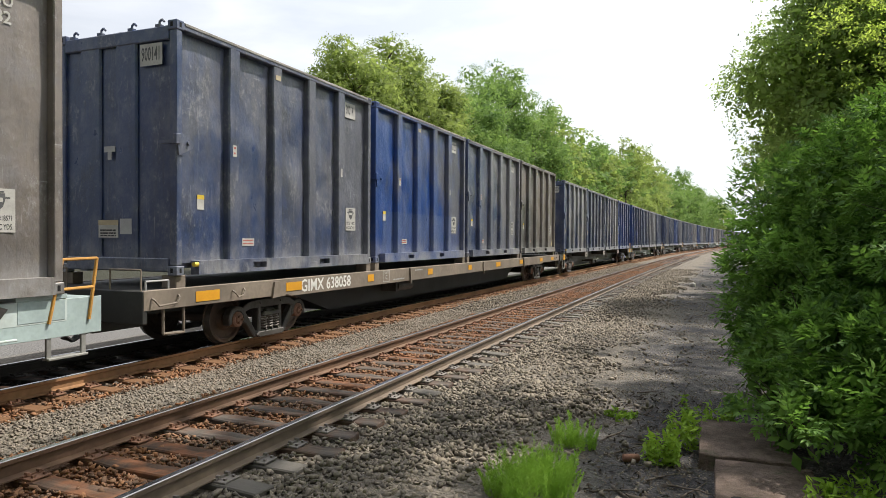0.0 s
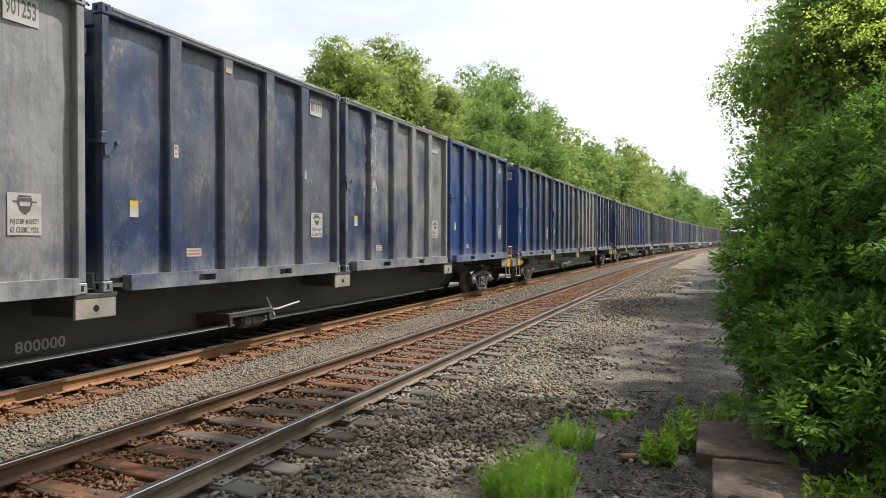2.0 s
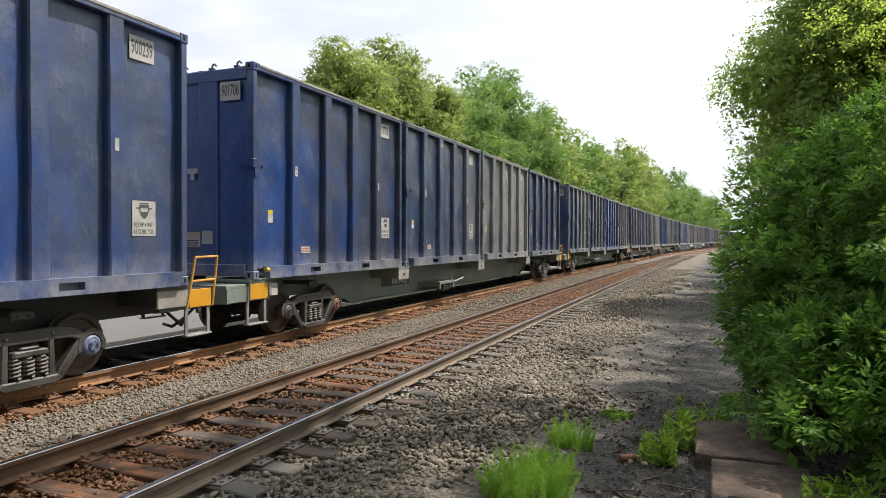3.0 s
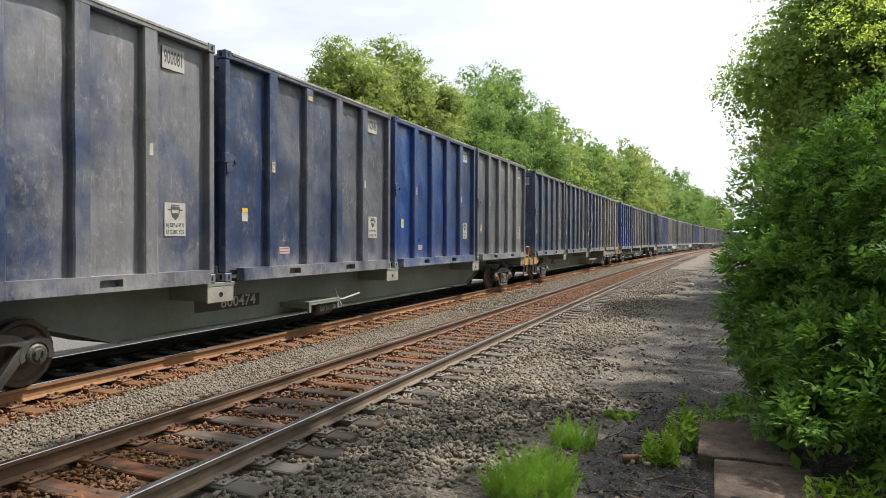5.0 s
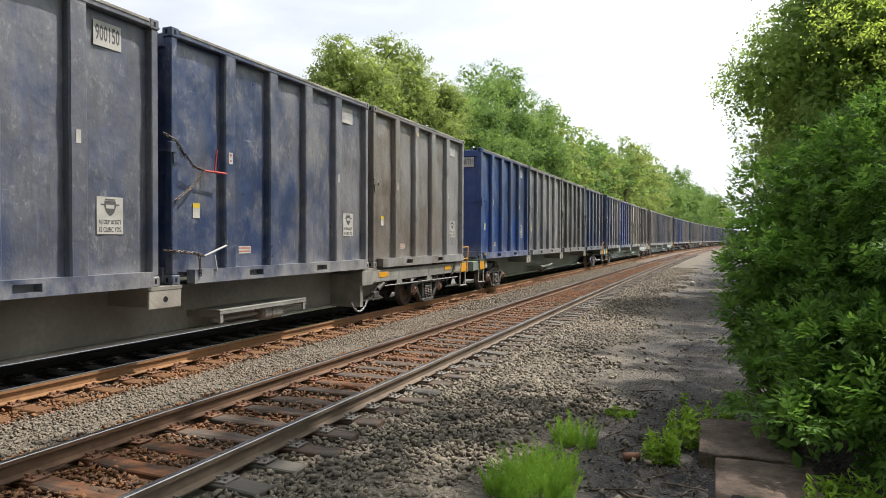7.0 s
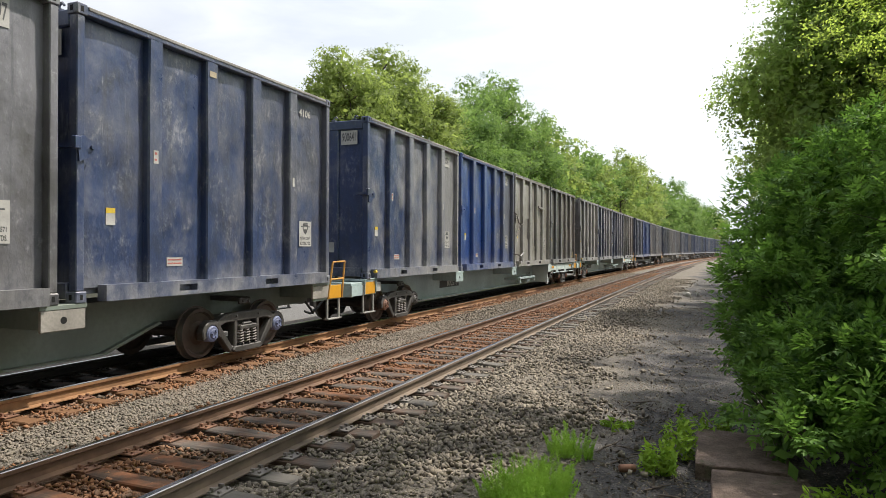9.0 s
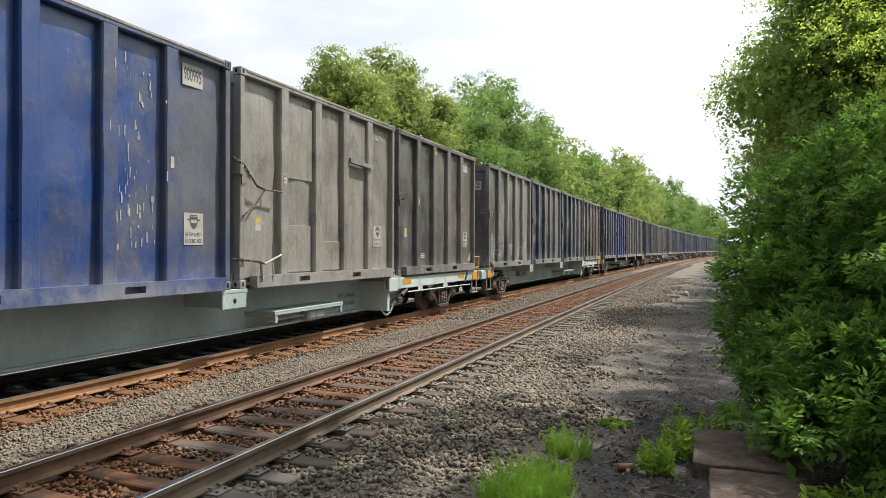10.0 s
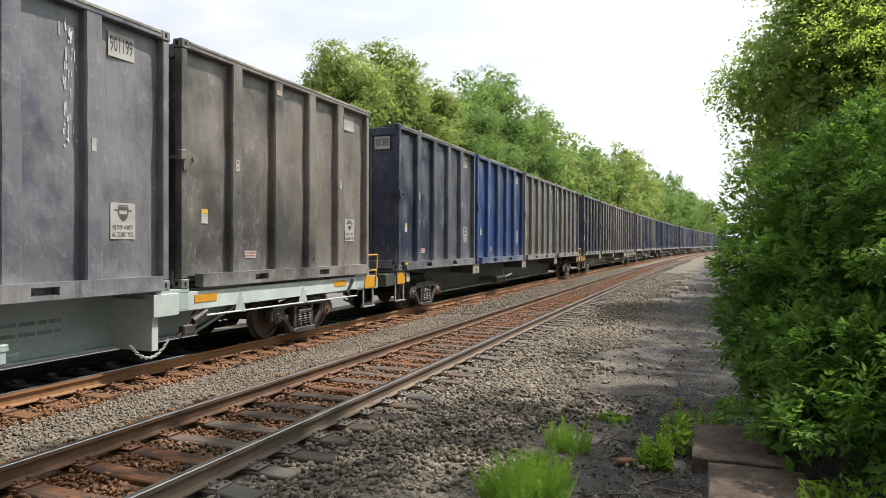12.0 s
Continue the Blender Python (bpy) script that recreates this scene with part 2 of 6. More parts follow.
    bs.inputs["Roughness"].default_value = 0.9
    bs.inputs["Specular IOR Level"].default_value = 0.2
    h = maths(n, l, "ADD", maths(n, l, "MULTIPLY", vor.outputs["Distance"], -1.0), maths(n, l, "MULTIPLY", fine, 0.7))
    h = maths(n, l, "ADD", h, maths(n, l, "MULTIPLY", crumbs, 0.5))
    bump(n, l, bs, h, 0.8, 0.03)
    return m


def stone_mat(name, dark, pale, rusty=0.0):
    m, n, l, bs = material(name)
    rnd = n.new("ShaderNodeNewGeometry").outputs["Random Per Island"]
    pos = n.new("ShaderNodeNewGeometry").outputs["Position"]
    fine = noise_tex(n, l, pos, 45, 4)
    big = noise_tex(n, l, pos, 0.8, 3)
    c = mix_col(n, l, rnd, dark, pale)
    c = mix_col(n, l, ramp(n, l, fine, 0.4, 0.7, 0, 0.4), c, tuple(x * 0.45 for x in dark))
    if rusty:
        c = mix_col(n, l, ramp(n, l, maths(n, l, "ADD", big, maths(n, l, "MULTIPLY", rnd, 0.35)), 0.45, 0.8, 0, rusty), c, (0.235, 0.105, 0.046))
    l.new(c, bs.inputs["Base Color"])
    bs.inputs["Roughness"].default_value = 0.85
    bs.inputs["Specular IOR Level"].default_value = 0.25
    return m


def wood_mat(name, a, b, rusty, end=None):
    m, n, l, bs = material(name)
    co = n.new("ShaderNodeTexCoord").outputs["Object"]
    rnd = n.new("ShaderNodeObjectInfo").outputs["Random"]
    grain = noise_tex(n, l, co, 9, 6, 0.7, (0.12, 2.2, 1))
    spots = noise_tex(n, l, co, 4, 4)
    c = mix_col(n, l, ramp(n, l, grain, 0.32, 0.68), a, b)
    c = mix_col(n, l, maths(n, l, "MULTIPLY", rnd, 0.5), c, tuple(x * 0.5 for x in a))
    c = mix_col(n, l, ramp(n, l, spots, 0.42, 0.62, 0, rusty), c, (0.23, 0.095, 0.045))
    if end:                                # dry rusted end outside the rail
        sep = n.new("ShaderNodeSeparateXYZ")
        l.new(co, sep.inputs[0])
        c = mix_col(n, l, ramp(n, l, sep.outputs[0], 0.62, 0.75), c, mix_col(n, l, spots, end, tuple(x * 0.5 for x in end)))
    l.new(c, bs.inputs["Base Color"])
    bs.inputs["Roughness"].default_value = 0.85
    bs.inputs["Specular IOR Level"].default_value = 0.15
    bump(n, l, bs, grain, 0.5, 0.01)
    return m


def concrete_mat():
    """Old concrete: pale worn paste with exposed grit, brown stains and mossy blotches."""
    m, n, l, bs = material("stained_concrete")
    pos = n.new("ShaderNodeNewGeometry").outputs["Position"]
    big, mid = noise_tex(n, l, pos, 2.2, 6, 0.65), noise_tex(n, l, pos, 9.0, 8, 0.72)
    grit = noise_tex(n, l, pos, 70.0, 4, 0.7)
    c = mix_col(n, l, ramp(n, l, mid, 0.38, 0.62), (0.11, 0.079, 0.063), (0.225, 0.168, 0.142))
    c = mix_col(n, l, ramp(n, l, big, 0.46, 0.60, 0, 0.6), c, (0.085, 0.066, 0.052))
    c = mix_col(n, l, ramp(n, l, big, 0.43, 0.36, 0, 0.6), c, (0.07, 0.085, 0.04))
    c = mix_col(n, l, ramp(n, l, grit, 0.55, 0.68, 0, 0.6), c, (0.06, 0.05, 0.042))
    l.new(c, bs.inputs["Base Color"])
    bs.inputs["Roughness"].default_value = 0.92
    bs.inputs["Specular IOR Level"].default_value = 0.2
    bump(n, l, bs, maths(n, l, "ADD", maths(n, l, "MULTIPLY", mid, 2.0), grit), 0.9, 0.02)
    return m


MAT = {
    "ground": ground_mat(),
    "ballast": stone_mat("ballast_stone", (0.112, 0.098, 0.081), (0.270, 0.228, 0.178)),
    "ballast_tan": stone_mat("dusty_tan_ballast_stone", (0.14, 0.123, 0.102), (0.25, 0.22, 0.18), 0.10),
    "ballast_rust": stone_mat("rusty_ballast_stone", (0.082, 0.064, 0.050), (0.225, 0.172, 0.130), 0.85),
    "tie": wood_mat("weathered_tie_wood", (0.04, 0.034, 0.030), (0.145, 0.125, 0.108), 0.22),
    "tie_rust": wood_mat("rust_stained_tie_wood", (0.044, 0.032, 0.025), (0.15, 0.098, 0.070), 0.62, (0.15, 0.137, 0.122)),
    # ties, stones and far rail under the train carry its shade in their colours
    "tie_shaded": wood_mat("oil_soaked_tie_wood", (0.010, 0.009, 0.008), (0.03, 0.025, 0.02), 0.15, (0.20, 0.107, 0.058)),
    "stone_shaded": stone_mat("oil_soaked_ballast_stone", (0.010, 0.009, 0.008), (0.035, 0.03, 0.026)),
    "rail_shaded": simple("dark_oily_rail", (0.03, 0.024, 0.02), 0.7, 0.0, 0.35, 3),
    "rail_head": simple("worn_rail_head", (0.42, 0.40, 0.38), 0.2, 0.9, 0.2, 3),
    "rail_grey": simple("grey_weathered_rail", (0.152, 0.112, 0.082), 0.75, 0.05, 0.3, 3),
    "rail_rust": simple("rusty_rail", (0.235, 0.122, 0.055), 0.85, 0.0, 0.35, 3),
    "rail_brown": simple("brown_weathered_rail", (0.128, 0.072, 0.043), 0.8, 0.05, 0.35, 3),
    "plate": simple("rusty_tie_plate", (0.20, 0.10, 0.06), 0.85, 0.0, 0.4, 12),
    "plate_grey": simple("grey_tie_plate", (0.19, 0.17, 0.155), 0.75, 0.1, 0.3, 12),
    "concrete": concrete_mat(),
    "bark": simple("bark", (0.075, 0.06, 0.045), 0.9, 0.0, 0.4, 8, 0.8),
    "litter": simple("dark_litter", (0.085, 0.066, 0.050), 0.9, 0.0, 0.5, 14, 0.3),
    "twig": simple("dead_twig", (0.115, 0.09, 0.07), 0.85, 0.0, 0.35, 14, 0.4),
    "rust_can": simple("rusted_metal", (0.19, 0.095, 0.06), 0.8, 0.2, 0.4, 12, 0.4),
    "leaf_bush": leaf_mat("bush_leaf", (0.022, 0.060, 0.022), (0.225, 0.39, 0.085), 0.6, 0.42, 2.0, 0.38),
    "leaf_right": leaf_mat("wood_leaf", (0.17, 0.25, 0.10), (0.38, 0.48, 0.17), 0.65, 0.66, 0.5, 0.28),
    # yellow-green leaf, lightened further: the sun on this crown is put into its colour
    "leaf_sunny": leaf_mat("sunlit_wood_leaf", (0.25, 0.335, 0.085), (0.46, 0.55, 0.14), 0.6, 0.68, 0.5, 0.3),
    "leaf_left": leaf_mat("locust_leaf", (0.14, 0.19, 0.07), (0.32, 0.385, 0.13), 0.65, 0.55, 0.55, 0.28),
    "leaf_left_dark": leaf_mat("maple_leaf", (0.085, 0.16, 0.055), (0.235, 0.34, 0.115), 0.65, 0.53, 0.55, 0.28),
    "weed": leaf_mat("feathery_weed", (0.17, 0.32, 0.05), (0.34, 0.52, 0.09), 0.7, 0.5),
    "weed_leaf": leaf_mat("weed_leaf", (0.11, 0.22, 0.025), (0.30, 0.44, 0.06), 0.6, 0.4),
    "black_steel": simple("black_underframe", (0.022, 0.022, 0.021), 0.6, 0.0, 0.35, 6),
    "bogie": simple("dusty_cast_steel", (0.068, 0.062, 0.057), 0.55, 0.2, 0.55, 8, 0.4),
    "spring": simple("worn_spring_steel", (0.11, 0.095, 0.085), 0.6, 0.1, 0.3, 10),
    "wheel": simple("dusty_wheel_plate", (0.085, 0.058, 0.044), 0.7, 0.15, 0.4, 6),
    "tread": simple("polished_tread", (0.30, 0.28, 0.26), 0.35, 0.8, 0.2, 6),
    "cap_rust": simple("rusty_brown_cap", (0.17, 0.085, 0.055), 0.7, 0.0, 0.3, 14),
    "cap_blue": simple("blue_bearing_cap", (0.13, 0.15, 0.25), 0.55, 0.0, 0.35, 14),
    "orange": simple("orange_reflector", (0.56, 0.265, 0.012), 0.5, 0.0, 0.12, 10, 0.05),
    "yellow": simple("yellow_paint", (0.56, 0.40, 0.04), 0.55, 0.0, 0.2, 10, 0.1),
    "handrail": simple("worn_orange_handrail", (0.50, 0.25, 0.05), 0.6, 0.0, 0.35, 10, 0.2),
    "faded": simple("sun_bleached_vinyl", (0.40, 0.335, 0.22), 0.65, 0.0, 0.2, 14, 0.05),
    "white": simple("soiled_white_vinyl", (0.40, 0.388, 0.365), 0.6, 0.0, 0.22, 12, 0.05),
    "tag_grey": simple("grey_tag", (0.36, 0.36, 0.36), 0.6, 0.0, 0.15, 12, 0.05),
    "ink": simple("black_ink", (0.03, 0.03, 0.032), 0.6, 0.0, 0.2, 12, 0.05),
    "worn_ink": simple("worn_grey_ink", (0.085, 0.085, 0.09), 0.6, 0.0, 0.4, 14, 0.05),
    "red_ink": simple("red_ink", (0.42, 0.13, 0.11), 0.6, 0.0, 0.2, 12, 0.05),
    "chalk": simple("chalky_white_spray", (0.50, 0.50, 0.50), 0.8, 0.0, 0.2, 12, 0.05),
    "rim": simple("worn_pale_rim", (0.27, 0.255, 0.235), 0.6, 0.1, 0.6, 5, 0.3),
    "chain": simple("dark_chain", (0.12, 0.10, 0.09), 0.6, 0.5, 0.3, 14),
    "red_paint": simple("red_binder", (0.42, 0.05, 0.05), 0.5, 0.0, 0.25, 14),
    "hole": simple("dark_opening", (0.006, 0.006, 0.006), 0.95, 0.0, 0.1, 5),
    "tarp": simple("black_tarpaulin", (0.035, 0.035, 0.037), 0.7, 0.0, 0.3, 3, 0.4),
    "step_grey": simple("worn_grey_steel", (0.235, 0.23, 0.215), 0.6, 0.1, 0.35, 9, 0.2),
    "arm_face": simple("dusty_beige_plate", (0.285, 0.262, 0.232), 0.65, 0.0, 0.35, 6, 0.2),
    "faint_stencil": simple("faint_stencil", (0.17, 0.205, 0.205), 0.6, 0.0, 0.3, 12, 0.05),
    # lighter copy of the pale car paint, with sunlight put into the colour
    "pale_lit": simple("fresh_pale_grey_paint", (0.47, 0.53, 0.52), 0.5, 0.0, 0.18, 5),
    "stencil_white": simple("white_stencil_paint", (0.62, 0.61, 0.58), 0.6, 0.0, 0.15, 12, 0.05),
    "hose": simple("rubber_hose", (0.02, 0.02, 0.02), 0.6, 0.0, 0.3, 10),
    "pale_stone": simple("pale_rubble", (0.45, 0.43, 0.40), 0.85, 0.0, 0.2, 10, 0.5),
}
CAR_COLOR = {
    "brown": simple("brown_flatcar_paint", (0.185, 0.150, 0.118), 0.65, 0.0, 0.35, 3),
    "black": simple("dirty_black_car_paint", (0.055, 0.056, 0.05), 0.55, 0.0, 0.35, 3),
    "green": simple("grey_green_car_paint", (0.169, 0.196, 0.169), 0.55, 0.0, 0.25, 3),
    "pale": simple("pale_blue_grey_car_paint", (0.335, 0.41, 0.41), 0.5, 0.0, 0.25, 3),
    "tan": simple("dusty_tan_car_paint", (0.20, 0.19, 0.165), 0.65, 0.0, 0.3, 3),
}


# ---------- building helpers ----------
def along(s, d, z=0.0):
    """The place s metres along the bend and d metres right of the near rail."""
    a = s / R_CURVE
    return Vector((X_NEAR + R_CURVE - (R_CURVE - d) * math.cos(a), (R_CURVE - d) * math.sin(a), z))


def along_pose(s, d, z=0.0):
    return Matrix.Translation(along(s, d, z)) @ Matrix.Rotation(-s / R_CURVE, 4, "Z")


def box(bm, x0, x1, y0, y1, z0, z1, bevel=0.0):
    v = [bm.verts.new((x, y, z)) for z in (z0, z1) for y in (y0, y1) for x in (x0, x1)]
    fs = [bm.faces.new([v[i] for i in q]) for q in ((0, 2, 3, 1), (4, 5, 7, 6), (0, 1, 5, 4), (2, 6, 7, 3), (0, 4, 6, 2), (1, 3, 7, 5))]
    if bevel:
        bmesh.ops.bevel(bm, geom=list({e for f in fs for e in f.edges}), offset=bevel, segments=1, affect="EDGES")


def prism(bm, outline, x0, x1):
    """An outline of (y, z) points carried from x0 to x1."""
    a = [bm.verts.new((x0, y, z)) for y, z in outline]
    b = [bm.verts.new((x1, y, z)) for y, z in outline]
    k = len(outline)
    bm.faces.new(a)
    bm.faces.new(b[::-1])
    for i in range(k):
        bm.faces.new((a[i], b[i], b[(i + 1) % k], a[(i + 1) % k]))
    bmesh.ops.recalc_face_normals(bm, faces=bm.faces)


def rod(bm, a, b, r0, r1=None, sides=8):
    """A round bar from a to b."""
    a, b = Vector(a), Vector(b)
    w = (b - a)
    m = Matrix.Translation((a + b) / 2) @ w.to_track_quat("Z", "Y").to_matrix().to_4x4()
    bmesh.ops.create_cone(bm, cap_ends=True, segments=sides, radius1=r0, radius2=r0 if r1 is None else r1, depth=w.length, matrix=m)


def pipe(bm, pts, r, sides=7):
    for a, b in zip(pts, pts[1:]):
        rod(bm, a, b, r, sides=sides)


def finish(name, bm, mat=None, smooth=False):
    me = bpy.data.meshes.new(name)
    bm.to_mesh(me)
    bm.free()
    if smooth:
        me.shade_smooth()
    if mat is not None:
        me.materials.append(mat)
    return me


def raw_mesh(name, verts, tris, mat, smooth=False):
    """A mesh from arrays of places and triangles."""
    me = bpy.data.meshes.new(name)
    verts, tris = np.asarray(verts, np.float32), np.asarray(tris, np.int32)
    me.vertices.add(len(verts))
    me.vertices.foreach_set("co", verts.ravel())
    me.loops.add(tris.size)
    me.loops.foreach_set("vertex_index", tris.ravel())
    me.polygons.add(len(tris))
    me.polygons.foreach_set("loop_start", np.arange(0, tris.size, 3, dtype=np.int32))
    me.update(calc_edges=True)
    me.validate()
    if smooth:
        me.shade_smooth()
    me.materials.append(mat)
    return me


def child(name, me, parent, label="", mat=None, at=None):
    ob = new(name, me)
    ob.parent = parent
    if at is not None:
        ob.matrix_basis = at
    if mat is not None:
        ob.material_slots[0].link = "OBJECT"
        ob.material_slots[0].material = mat
    return tagged(ob, label)


def part(name, bm, mat, parent, label="", smooth=False):
    return child(name, finish(name, bm, mat, smooth), parent, label)


def empty(name, m=None):
    ob = new(name)
    ob.empty_display_size = 0.2
    if m is not None:
        ob.matrix_basis = m
    return ob


TEXTS = {}


def text_mesh(words, height, mat):
    """Flat lettering in the built-in font, centred on its origin, facing +z."""
    key = (words, height, mat.name)
    if key not in TEXTS:
        cu = bpy.data.curves.new("lettering", "FONT")
        cu.body, cu.size, cu.align_x, cu.align_y, cu.resolution_u = words, height, "CENTER", "CENTER", 2
        cu.offset = height * 0.018
        ob = bpy.data.objects.new("lettering", cu)
        me = bpy.data.meshes.new_from_object(ob)
        bpy.data.objects.remove(ob)
        me.materials.clear()
        me.materials.append(mat)
        TEXTS[key] = me
    return TEXTS[key]


# ---------- ground: one sheet to the horizon ----------
def ground():
    ys = np.concatenate([np.arange(-30, 3, 3.0), np.arange(3, 30, 0.3), np.arange(30, 80, 2.0), np.geomspace(80, 2600, 18)])
    ds = np.concatenate([-np.geomspace(1500, 14, 10), np.arange(-13, 8, 0.3), np.geomspace(8, 1500, 10)])
    verts, faces = [], []
    for y in ys:
        for d in ds:
            x = X_NEAR + d + min(y, 600) ** 2 / (2 * R_CURVE) * (1 if abs(d) < 40 else 0)
            z = -0.055
            if 2.0 < d < 9:
                z -= 0.05 * min(1, (d - 2.0) / 1.5)
            if -9 < d < 9 and y < 80:
                z += 0.018 * noise.noise((x * 0.9, y * 0.9, 0)) + (0.03 * noise.noise((x * 0.35, y * 0.35, 5)) if d > 1 else 0)
            if d < -7.4:
                z -= 0.25
            verts.append((x, y, z))
    k = len(ds)
    for i in range(len(ys) - 1):
        for j in range(k - 1):
            a = i * k + j
            faces += [(a, a + 1, a + k + 1), (a, a + k + 1, a + k)]
    tagged(new("ground", raw_mesh("ground", verts, faces, MAT["ground"], True)), "grey gravel and dark trodden soil beside the tracks", "ground", kind="structure")


ground()

# ---------- tracks ----------
RAIL = [(-0.07, 0.02), (-0.07, 0.032), (-0.012, 0.05), (-0.009, 0.135), (-0.037, 0.15), (-0.037, 0.185), (-0.028, 0.19),
        (0.028, 0.19), (0.037, 0.185), (0.037, 0.15), (0.009, 0.135), (0.012, 0.05), (0.07, 0.032), (0.07, 0.02)]


def rail(name, d, mat, parent, label):
    """One rail: foot, web and head along the bend; the running face is bright."""
    stations = [-14 + 1.5 * i for i in range(60)] + [80 + 6 * i for i in range(45)]
    bm = bmesh.new()
    prev = None
    for s in stations:
        ring = []
        for dx, z in RAIL:
            ring.append(bm.verts.new(along(s, d + dx, z)))
        if prev:
            for i in range(len(RAIL)):
                j = (i + 1) % len(RAIL)
                f = bm.faces.new((prev[i], prev[j], ring[j], ring[i]))
                f.material_index = 1 if i in (5, 6, 7) else 0
        prev = ring
    bmesh.ops.recalc_face_normals(bm, faces=bm.faces)
    me = finish(name, bm, mat)
    me.materials.append(MAT["rail_head"])
    return child(name, me, parent, label)


def tie_mesh(mat, seed):
    rng = random.Random(seed)
    bm = bmesh.new()
    box(bm, -1.30, 1.30, -0.112, 0.112, -0.17, 0.0)
    bmesh.ops.subdivide_edges(bm, edges=[e for e in bm.edges if abs(e.verts[0].co.x - e.verts[1].co.x) > 1], cuts=9)
    for v in bm.verts:
        v.co += Vector((rng.uniform(-0.02, 0.02), rng.uniform(-0.008, 0.008), rng.uniform(-0.012, 0.004) if v.co.z > -0.1 else 0))
    bmesh.ops.bevel(bm, geom=[e for e in bm.edges if e.is_manifold and e.calc_face_angle(0) > 1], offset=0.012, segments=1, affect="EDGES")
    return finish("tie", bm, mat)


def plate_mesh(mat):
    """Tie plate with its shoulders and four spikes, on the tie beside the rail foot."""
    bm = bmesh.new()
    box(bm, -0.19, 0.19, -0.095, 0.095, 0.0, 0.018, 0.004)
    for sx in (-1, 1):
        box(bm, sx * 0.082 - 0.012, sx * 0.082 + 0.012, -0.09, 0.09, 0.018, 0.034)
        for sy in (-0.055, 0.05):
            box(bm, sx * 0.098 - 0.028, sx * 0.098 + 0.012, sy - 0.013, sy + 0.013, 0.03, 0.055)
            box(bm, sx * 0.155 - 0.012, sx * 0.155 + 0.012, -sy - 0.012, -sy + 0.012, 0.016, 0.036)
    return finish("tie_plate", bm, mat)


TIE_STEP, TIE_FIRST = 0.5282, 4.40


def track(name, d_centre, mats, plates, rails, count_back, count, label):
    rng = random.Random(int(abs(d_centre) * 100))
    top = tagged(empty(name), label, "railway track", kind="structure")
    for k, sx in enumerate((1, -1)):
        rail("rail", d_centre + sx * GAUGE / 2, rails[k], top, "")
    ties = [tie_mesh(mats[i % 2], i + 3) for i in range(4)]
    pm = [plate_mesh(p) for p in plates]
    for i in range(-count_back, count):
        s = TIE_FIRST + i * TIE_STEP + rng.uniform(-0.03, 0.03)
        m = along_pose(s, d_centre + rng.uniform(-0.07, 0.07), rng.uniform(-0.006, 0.006)) @ Matrix.Rotation(rng.uniform(-0.02, 0.02), 4, "Z")
        tie = child("tie", ties[rng.randrange(4)], top, at=m)
        if i < 66:
            for k, sx in enumerate((1, -1)):
                child("tie_plate", pm[k], top, at=along_pose(s, d_centre + sx * GAUGE / 2, 0.001))


track("track_near", -GAUGE / 2, (MAT["tie"], MAT["tie_rust"]), (MAT["plate_grey"], MAT["plate"]), (MAT["rail_grey"], MAT["rail_brown"]), 22, 165,
      "railway track with worn grey and rusty rails on weathered ties")
track("track_far", D_TRAIN, (MAT["tie_shaded"], MAT["tie_shaded"]), (MAT["plate"], MAT["rail_shaded"]), (MAT["rail_rust"], MAT["rail_shaded"]), 12, 150,
      "railway track with bright rusty rails under the train")


# ---------- ballast ----------
def rocks(name, mat, spots, lo, hi, seed, label, coarse=False):
    """Broken stones, one small uneven solid each, turned and sized at random."""
    rng = np.random.default_rng(seed)
    bm = bmesh.new()
    if coarse:
        bmesh.ops.create_cube(bm, size=1.5)
    else:
        bmesh.ops.create_icosphere(bm, subdivisions=1, radius=1.0)
    bmesh.ops.triangulate(bm, faces=bm.faces)
    base = np.array([v.co for v in bm.verts])
    tri = np.array([[v.index for v in f.verts] for f in bm.faces])
    bm.free()
    n, kv = len(spots), len(base)
    shapes = base[None] * rng.uniform(0.8, 1.15, (40, kv, 1))
    for _ in range(4):                     # flat faces where the stone broke
        nor = rng.normal(size=(40, 1, 3))
        nor /= np.linalg.norm(nor, axis=2, keepdims=True)
        over = np.maximum(0, (shapes * nor).sum(2, keepdims=True) - rng.uniform(0.25, 0.6, (40, 1, 1)))
        shapes = shapes - over * nor
    v = shapes[rng.integers(0, 40, n)]
    q = rng.normal(size=(n, 4))
    q /= np.linalg.norm(q, axis=1, keepdims=True)
    w, x, y, z = q.T
    rot = np.stack([1 - 2 * (y * y + z * z), 2 * (x * y - z * w), 2 * (x * z + y * w), 2 * (x * y + z * w), 1 - 2 * (x * x + z * z), 2 * (y * z - x * w),
                    2 * (x * z - y * w), 2 * (y * z + x * w), 1 - 2 * (x * x + y * y)], 1).reshape(n, 3, 3)
    size = rng.uniform(lo, hi, (n, 1, 1)) * np.array([1.15, 0.82, 0.62]) * 0.56
    v = np.einsum("nij,nkj->nki", rot, v * size) * np.array([1, 1, 0.85]) + spots[:, None, :]
    t = tri[None] + (np.arange(n) * kv)[:, None, None]
    me = raw_mesh(name, v.reshape(-1, 3), t.reshape(-1, 3), mat)
    return tagged(new(name, me), label, "gravel", kind="stuff")


